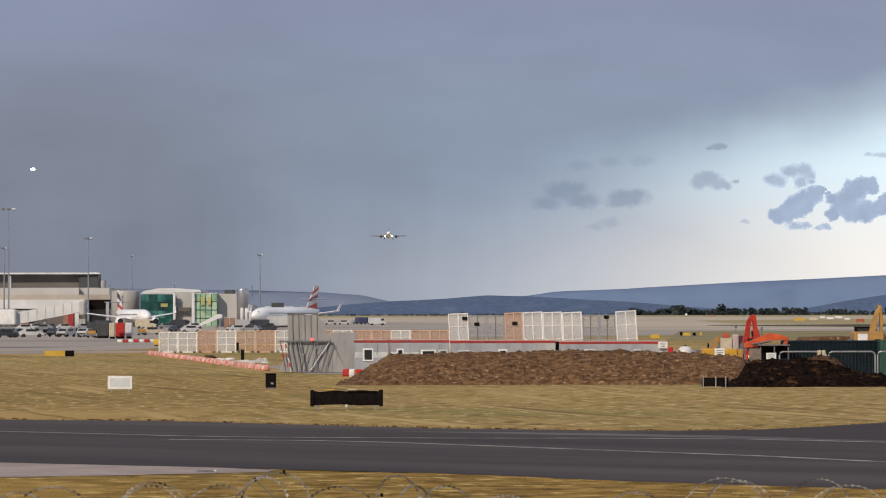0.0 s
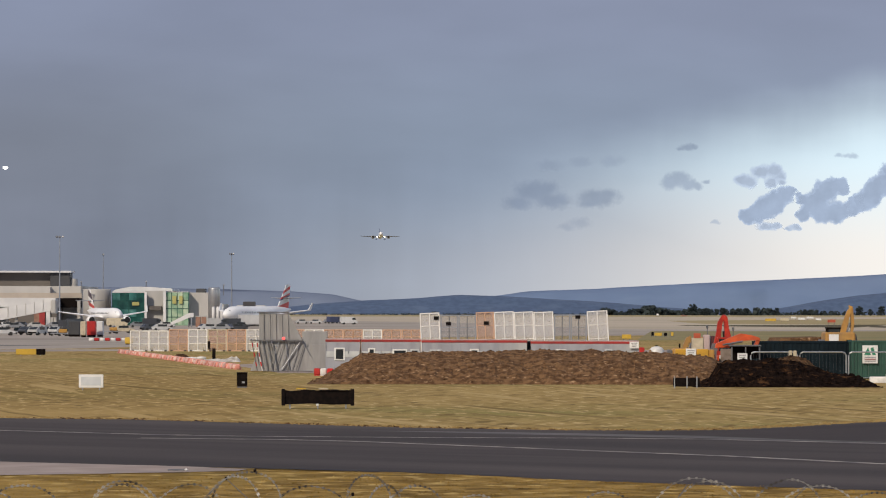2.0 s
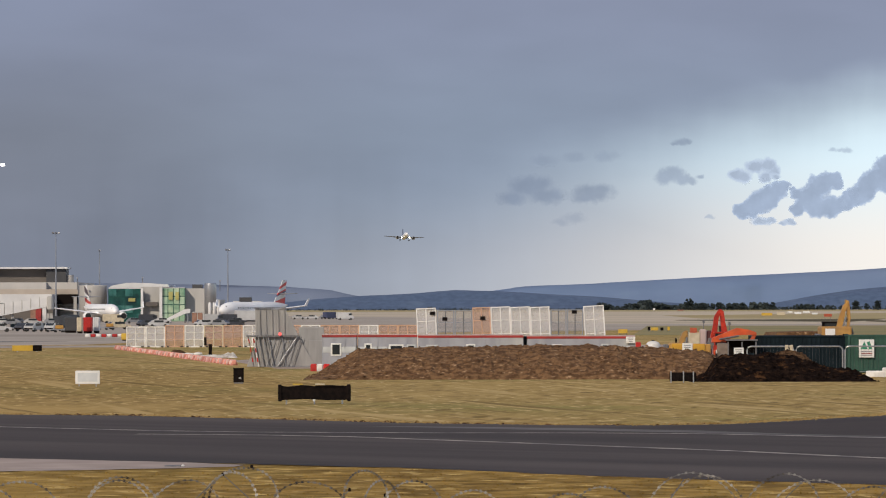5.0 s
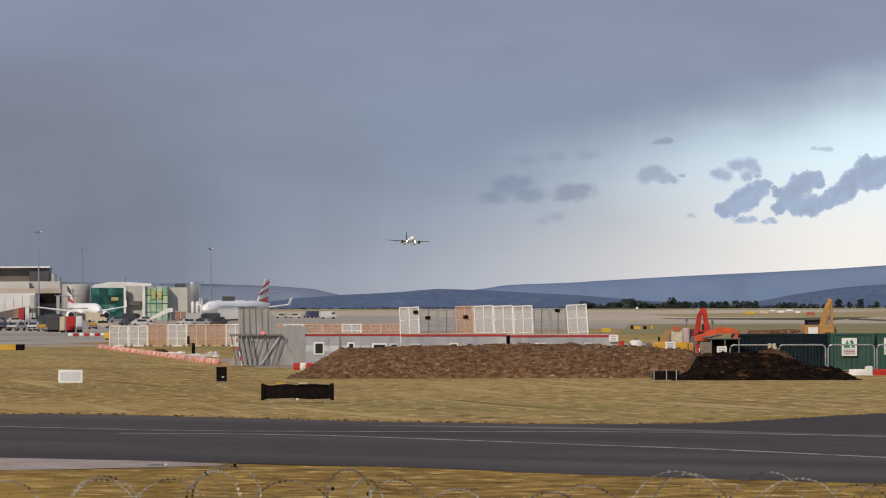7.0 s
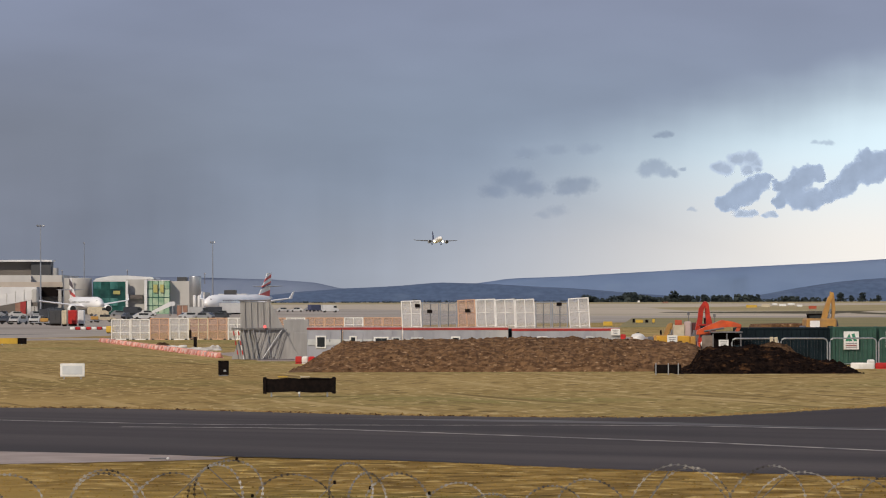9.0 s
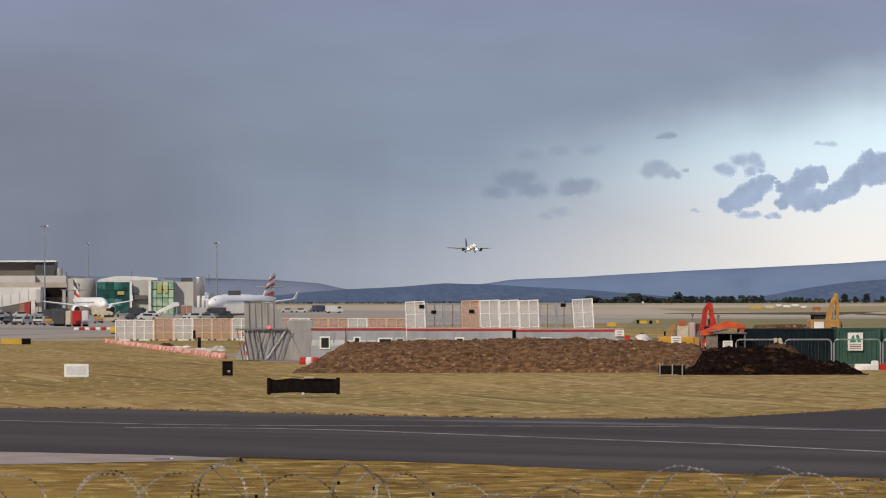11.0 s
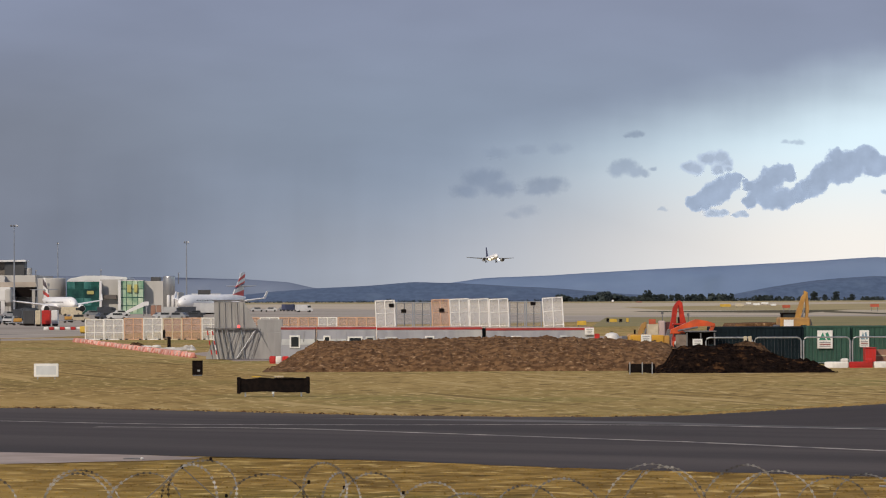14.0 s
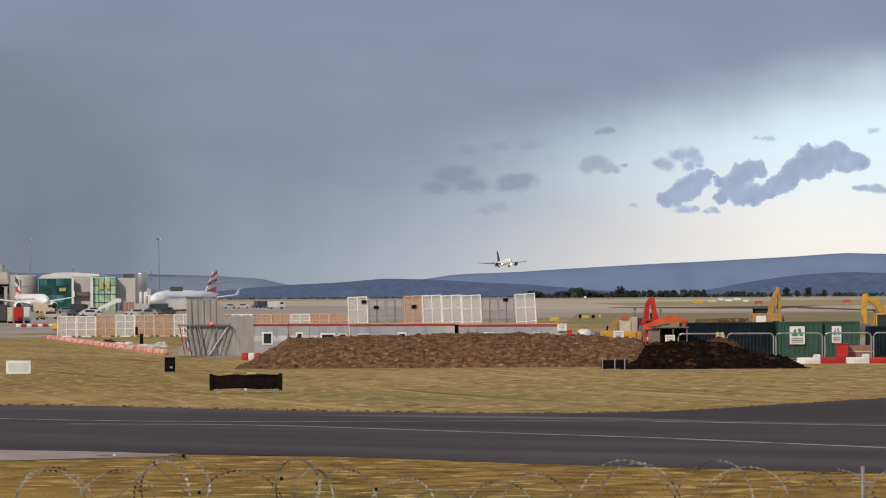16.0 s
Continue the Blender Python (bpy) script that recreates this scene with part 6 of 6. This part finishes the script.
# ---------------------------------------------------------------- containers
def container(x0, x1, y, h, mat, label, depth=2.44, turn=0.0):
    w = x1 - x0
    root = base("shipping_container", pose((x0 + x1) / 2, y, 0, 0, 0, turn), label, "container", "containers")
    boxed("shell", [((0, depth / 2, h / 2 + 0.05), (w - 0.1, depth - 0.1, h - 0.16))], mat, root)
    for z in (0.11, h - 0.06):
        boxed("rail", [((0, depth / 2, z), (w, depth, 0.14))], mat, root, "", 0.02)
    for sx in (-1, 1):
        for sy in (0, 1):
            boxed("corner_post", [((sx * (w / 2 - 0.07), 0.07 + sy * (depth - 0.14), h / 2), (0.16, 0.16, h - 0.02))], mat, root, "", 0.02)
    n = int(w / 0.28)
    for i in range(1, n):
        x = -w / 2 + w * i / n
        bm = bmesh.new()
        prism(bm, [(x - 0.09, 0.055), (x - 0.045, 0.015), (x + 0.045, 0.015), (x + 0.09, 0.055)], 0.19, h - 0.14, None, "xy")
        part("corrugation", bm, mat, root)
    return root


container(21.33, 27.26, 243, 2.33, "navy", "dark teal shipping container behind the soil heap")
GC = container(27.14, 29.84, 241, 2.38, "green", "green shipping container carrying a white board")
container(29.88, 32.22, 241.3, 2.38, "green", "green shipping container beside its twin")
container(34.08, 39.09, 250, 1.98, "navy", "dark container at the end of the yard")


def board(x0, x1, z0, z1, y, mark, label):
    w, h = x1 - x0, z1 - z0
    r = base("company_board", pose((x0 + x1) / 2, y, (z0 + z1) / 2), label, "board", "boards on the containers")
    boxed("panel", [((0, 0, 0), (w, 0.05, h))], "white", r, "white panel", 0.01)
    for shape in (((-0.40, -0.04), (-0.14, 0.40), (0.06, -0.04)), ((0.02, 0.34), (0.20, 0.40), (0.38, -0.04), (0.16, -0.04))):
        bm = bmesh.new()
        prism(bm, [(a * w, b * h) for a, b in shape], -0.034, -0.026)
        part("mark", bm, mark, r, "plain angular shape")
    for k in range(3):
        boxed("line", [((0, -0.03, -h * (0.17 + 0.10 * k)), (w * 0.72, 0.01, h * 0.05))], "red_trim" if k == 1 else "print", r, "unreadable line")
    boxed("batten", [((0, 0.06, 0), (w * 0.9, 0.08, 0.08))], "steel", r)
    return r


board(27.79, 28.74, 0.98, 2.10, 240.88, "logo_green", "white board with a green angular mark on the container")
board(30.46, 31.06, 1.05, 2.10, 241.22, "logo_blue", "white board with a blue-grey mark on the container")

# red skip and brown barrier
SK = base("red_bin", pose(30.16, 234, 0), "red plastic site bin before the container", "bin")
bm = bmesh.new()
prism(bm, [(-0.33, 0.08), (0.31, 0.08), (0.34, 1.05), (-0.36, 1.12)], -0.4, 0.4)
part("body", bm, "red", SK, "", False)
boxed("rim", [((0, 0, 1.1), (0.74, 0.9, 0.06))], "red", SK, "", 0.02)
boxed("wheel_base", [((0, 0, 0.05), (0.7, 0.7, 0.1))], "black", SK)
BB = base("timber_barrier", pose(31.32, 234.5, 0), "brown timber barrier with a pale rail", "barrier")
boxed("board", [((0, 0, 0.55), (1.45, 0.06, 0.9))], "brick", BB)
boxed("rail", [((0, -0.05, 0.62), (1.5, 0.05, 0.07))], "cream", BB, "pale rail")
for s in (-0.6, 0.6):
    boxed("leg", [((s, 0.06, 0.4), (0.08, 0.08, 0.8))], "brick", BB)

# red and white barrier blocks along the yard's front
for i in range(6):
    x = 26.82 + i * 1.45 + 0.72
    Bk = base("water_barrier", pose(x, 229, 0), ("red" if i % 2 else "white") + " water-filled plastic barrier in a row", "barrier", "barriers before the yard")
    mat = "red" if i % 2 else "white_plastic"
    boxed("body", [((0, 0, 0.19), (1.41, 0.42, 0.34))], mat, Bk, "", 0.06)
    boxed("foot", [((0, 0, 0.03), (1.34, 0.5, 0.06))], mat, Bk)
    boxed("lug", [((0.48, 0, 0.42), (0.44, 0.36, 0.26))], mat, Bk, "", 0.07)

# pedestrian rails
for i in range(9):
    x0 = 19.89 + i * 2.905
    R = base("pedestrian_barrier", pose(x0, 230.2, 0), "grey steel crowd barrier with rounded corners", "barrier", "crowd barriers")
    hgt = 1.79
    bar("frame", [(0.04, 0, 0.0), (0.04, 0, hgt - 0.22), (0.1, 0, hgt - 0.07), (0.24, 0, hgt), (2.60, 0, hgt), (2.74, 0, hgt - 0.07), (2.80, 0, hgt - 0.22), (2.80, 0, 0.0)], 0.045, "steel", R, "", 8)
    bar("lower_rail", [(0.04, 0, 0.28), (2.80, 0, 0.28)], 0.02, "steel", R)
    for k in range(1, 14):
        bar("upright", [(2.84 * k / 14, 0, 0.28), (2.84 * k / 14, 0, hgt)], 0.003, "dark_steel", R, "", 4)
for x, lean in ((22.07, 0), (22.43, -3)):
    r = base("bollard", pose(x, 228, 0), "cream wooden post leaning beside the soil heap", "post", "cream posts")
    bm = bmesh.new()
    box(bm, (0, 0, 0.95), (0.20, 0.2, 1.90), pose(0, 0, 0, 0, lean, 0), 0.03)
    part("post", bm, "cream", r)
SG = base("site_notice", pose(31.10, 288, 0), "white board on the digger's flank", "notice", "site notices")
boxed("board", [((0, 0, 2.19), (0.72, 0.05, 0.62))], "white", SG)
boxed("post", [((0, 0.06, 2.19 / 2), (0.07, 0.07, 2.19))], "steel", SG)
BH = base("soil_bank", pose(0, 0, 0), "low bank of dry soil behind the containers", "soil bank")
bm = bmesh.new()
prism(bm, [(27.53, 0.0), (28.88, 2.08), (32.26, 2.17), (34.28, 2.04), (36.31, 0)], 306, 316)
part("earth", bm, "soil", BH)

# ---------------------------------------------------------------- small airfield signs far off
for x, z, w, h, d, mat, lab in ((40.18, 0.39, 1.2, 0.5, 640, "sign_yellow", "yellow"), (39.25, 0.48, 0.4, 0.6, 640, "black", "black"), (41.39, 0.11, 0.5, 0.5, 640, "black", "black"), (42.50, 0.01, 0.4, 0.6, 640, "sign_yellow", "yellow"),
                                (30.60, 0.54, 1.3, 0.6, 560, "sign_yellow", "yellow"), (115.99, 1.53, 2.2, 0.8, 1080, "sign_red", "red"), (140.63, 1.69, 2.4, 0.8, 1080, "sign_red", "red"),
                                (137.55, 0.93, 4.2, 1.0, 1500, "sign_yellow", "yellow"), (143.00, 1.15, 3.2, 1.0, 1500, "cream", "cream"), (169.48, 0.99, 3.0, 0.9, 1700, "white", "white"), (193.56, 1.16, 3.4, 0.9, 1900, "white", "white"),
                                (185.55, 1.16, 2.4, 0.8, 1900, "white", "white"), (176.89, 0.74, 2.4, 0.8, 1700, "white", "white"), (162.85, 1.93, 1.5, 1.2, 2600, "white", "white"), (187.56, 1.06, 4.0, 1.0, 2700, "brick", "brown")):
    r = base("airfield_sign", pose(x, d, 0), "small " + lab + " airfield sign far out on the grass", "sign", "far airfield signs")
    zc = max(h / 2 + 0.15, z)
    boxed("face", [((0, 0, zc), (w, 0.2, h))], mat, r, "", 0.03)
    for s in (-0.35, 0.35):
        boxed("leg", [((s * w, 0.02, (zc - h / 2 + 0.1) / 2), (0.12, 0.1, zc - h / 2 + 0.1))], "dark_steel", r)
HP = base("marker_post", pose(-16.98, 330, 0), "black marker post in the grass", "post")
boxed("post", [((0, 0, 0.5), (0.28, 0.2, 1.0))], "black", HP)
boxed("head", [((-0.42, 0, 1.25), (0.2, 0.2, 0.7))], "black", HP)
boxed("arm", [((-0.2, 0, 0.95), (0.5, 0.08, 0.08))], "dark_steel", HP)
for i, (x, y, w) in enumerate(((-18.90, 330, 0.55), (-18.2, 333, 0.4), (-20.46, 336, 0.4))):
    r = base("sandbag", pose(x, y, 0, 0, 0, 20 * i), "pale filled sack lying on the grass", "sack", "sacks on the grass")
    bm = bmesh.new()
    lathe(bm, [(-w, 0.04), (-w * 0.85, 0.12), (0, 0.16), (w * 0.85, 0.12), (w, 0.04)], 10, pose(0, 0, 0.13), "x")
    part("sack", bm, "white_plastic", r, smooth=True)
LM = base("taxiway_light", pose(-5.94, 101.5, 0), "small flat light unit at the taxiway edge", "light unit")
boxed("body", [((0, 0, 0.05), (0.09, 0.09, 0.07))], "white_plastic", LM, "", 0.03)
boxed("plate", [((-0.25, 0.5, 0.03), (0.5, 0.4, 0.03))], "dark_steel", LM)


# ---------------------------------------------------------------- grass tufts and ragged edges
def tufts(name, spots, lo, hi, label, seed, mat="tuft", squat=1.0):
    rng = random.Random(seed)
    verts, faces = [], []
    for x, y in spots:
        s = rng.uniform(lo, hi)
        for k in range(3):
            a = rng.uniform(0, 6.3)
            b = len(verts)
            dx, dy = math.cos(a) * s * 0.9, math.sin(a) * s * 0.5
            verts += [(x - dx, y - dy, 0.0), (x + dx, y + dy, 0.0), (x + dx * rng.uniform(-0.6, 0.6), y + dy * 0.3, s * squat * rng.uniform(0.6, 1.1))]
            faces.append((b, b + 1, b + 2))
    me = bpy.data.meshes.new(name)
    me.from_pydata(verts, [], faces)
    me.materials.append(M[mat])
    tagged(new(name, me), label, "grass", kind="stuff")


def along(pts, n, spread, rng):
    out = []
    seg = [math.hypot(c - a, d - b) for (a, b), (c, d) in zip(pts, pts[1:])]
    for (a, b), (c, d), s in zip(pts, pts[1:], seg):
        for k in range(int(n * s / sum(seg))):
            f = rng.random()
            out.append((a + (c - a) * f + rng.gauss(0, spread * 0.5), b + (d - b) * f + rng.gauss(0, spread)))
    return out


rng = random.Random(5)
tufts("edge_soil", along([(-24, 157.2), (-17.3, 152.5), (-10.6, 150.1), (0, 140.0), (5.3, 137.5), (8.6, 136.9), (11.3, 138.3)], 150, 0.20, random.Random(15)), 0.06, 0.20, "dark crumbs of soil along the taxiway's edge", 4, "damp_soil", 0.35)
tufts("edge_grass", along([(-24, 157.5), (-17.3, 152.8), (-10.6, 150.4), (0, 140.3), (5.3, 137.8), (8.6, 137.2), (11.3, 138.6), (13.9, 142.4), (16.6, 146.8), (21.5, 154.6), (27, 163)], 3200, 0.55, rng), 0.02, 0.065, "ragged dry grass along the taxiway's far edge", 1)
tufts("edge_grass", along([(14.2, 87.8), (10.4, 90.7), (5.1, 94.9), (0, 100.0), (-4.4, 101.6)], 1300, 0.4, rng), 0.01, 0.028, "ragged dry grass along the taxiway's near edge", 2, "verge")
tufts("meadow_grass", [(x, y) for x, y in ((rng.uniform(-13, 14), rng.uniform(62, 100)) for k in range(9000)) if y < 98.5 - 0.74 * x and y < 98.6], 0.015, 0.04, "loose tufts of golden verge grass", 3, "verge")

# ---------------------------------------------------------------- perimeter fence with razor wire
FY = 35.0
F = base("perimeter_fence", pose(0, FY, 0), "steel perimeter fence topped with razor wire", "fence")
for i in range(-3, 5):
    x = 4.69 + i * 3.0 - 0.0
    bar("post", [(x, 0, 0), (x, 0, 2.63 if i == 0 else 2.1)], 0.018, "steel", F, "", 8)
    if i == 0:
        bar("crosspiece", [(x - 0.10, 0, 2.49), (x + 0.10, 0, 2.48)], 0.010, "steel", F)
for z in (0.4, 1.2, 2.0, 2.28):
    bar("strand", [(4.69 - 9, 0.03, z), (4.69 + 12, 0.03, z)], 0.012, "steel", F)


def razor_loop(x, top, rad, turn, dy, seed):
    """One turn of razor wire: a bowed ring with pairs of blades."""
    rngl = random.Random(seed)
    c, s = math.cos(radians(turn)), math.sin(radians(turn))
    pts = []
    for k in range(44):
        a = 2 * math.pi * k / 44
        q = rad * (1 + 0.03 * math.sin(3 * a + seed))
        pts.append(Vector((x + q * math.cos(a) * c, dy + q * math.cos(a) * s + 0.05 * math.sin(a * 2), top - rad + q * math.sin(a))))
    bm = bmesh.new()
    tube(bm, pts, 0.0030, 5, True)
    for k in range(0, 44):
        p, d = pts[k], (pts[(k + 1) % 44] - pts[k - 1]).normalized()
        n = d.cross(Vector((0, 1, 0))).normalized()
        b = 0.008 + 0.005 * rngl.random()
        vs = [bm.verts.new(p + v) for v in (d * 0.016 + n * b, d * 0.004, d * 0.016 - n * b, -d * 0.016 - n * b, -d * 0.004, -d * 0.016 + n * b)]
        bm.faces.new((vs[0], vs[1], vs[4], vs[5]))
        bm.faces.new((vs[1], vs[2], vs[3], vs[4]))
    part("razor_loop", bm, "wire", F)


LOOPS = [(-3.51, 2.64, 0.35, 0), (-3.80, 2.58, 0.33, -20), (-2.60, 2.66, 0.35, 5), (-2.62, 2.63, 0.34, -9), (-2.03, 2.63, 0.41, 25), (-1.62, 2.71, 0.34, -40), (-1.50, 2.76, 0.31, 12), (-0.92, 2.63, 0.38, 6), (-0.41, 2.72, 0.24, 35), (-0.26, 2.63, 0.26, 48),
         (0.01, 2.62, 0.31, 8), (0.54, 2.54, 0.32, -10), (0.84, 2.45, 0.25, 10), (1.41, 2.52, 0.31, 14), (1.75, 2.57, 0.33, -5), (2.54, 2.69, 0.48, 6), (2.66, 2.66, 0.46, -28), (3.36, 2.68, 0.37, 10), (3.62, 2.64, 0.42, -12), (4.17, 2.58, 0.36, 8), (4.48, 2.60, 0.38, 20),
         (5.05, 2.61, 0.36, -20), (-4.39, 2.63, 0.36, 15)]
for i, (x, top, rad, turn) in enumerate(LOOPS):
    razor_loop(x, top, rad, turn, 0.05 * (i % 3 - 1), i)

# slack tie wires and dark clips between the coils
for a, b in (((-1.69, 2.69), (-2.03, 2.39)), ((-1.69, 2.69), (-1.36, 2.39)), ((-0.55, 2.55), (-0.71, 2.39)), ((2.46, 2.64), (2.28, 2.38)), ((3.51, 2.60), (3.28, 2.38))):
    bar("tie_wire", [(a[0], 0.0, a[1]), (b[0], 0.0, b[1])], 0.0045, "dark_steel", F, "dark tie wire", 5)
for x, z in ((-1.69, 2.69), (-0.55, 2.55), (-0.23, 2.50), (0.30, 2.45), (-1.29, 2.43), (-1.43, 2.76)):
    boxed("clip", [((x, 0.0, z), (0.026, 0.02, 0.032))], "black", F, "dark clip", 0.005)


# ---------------------------------------------------------------- what moves
def motions():
    walk(LANDER, [(t, pose(x, y, z, pitch, bank, yaw)) for t, x, y, z, pitch, bank, yaw in (
        (0, -51.73, 3731.25, 73.48, -7.0, 0.0, 1.5),
        (2, -31.54, 3619.25, 70.20, -6.7, 0.0, 3.2),
        (4, -13.97, 3507.25, 65.25, -6.5, 1.2, 5.2),
        (6, 4.10, 3395.25, 59.19, -6.2, 2.5, 7.2),
        (8, 23.93, 3283.25, 52.46, -5.7, 1.2, 9.8),
        (10, 45.61, 3171.25, 45.38, -5.3, 0.4, 10.5),
        (12, 68.69, 3059.25, 38.17, -4.8, 1.5, 10.6),
        (13, 80.65, 3003.25, 34.55, -4.6, 3.6, 10.6),
        (14, 92.88, 2947.25, 30.93, -4.4, 0.8, 11.0),
        (15, 105.50, 2891.25, 27.29, -4.2, -1.2, 11.4),
        (16, 118.69, 2835.25, 23.62, -4.0, -1.8, 11.8),
    )])
    walk(FOLLOWER, [(t, pose(x, 4800, z)) for t, x, z in ((0, -505.73, 180.68), (4, -503.64, 179.64), (8, -500.85, 178.59), (12, -498.06, 177.20), (16, -494.57, 175.80))])
    for c in CLOUDS:
        x, y, z = c.location
        walk(c, [(t, pose(x - 0.78 * t, y, z - 0.10 * t)) for t in (0, 8, 16)])


motions()
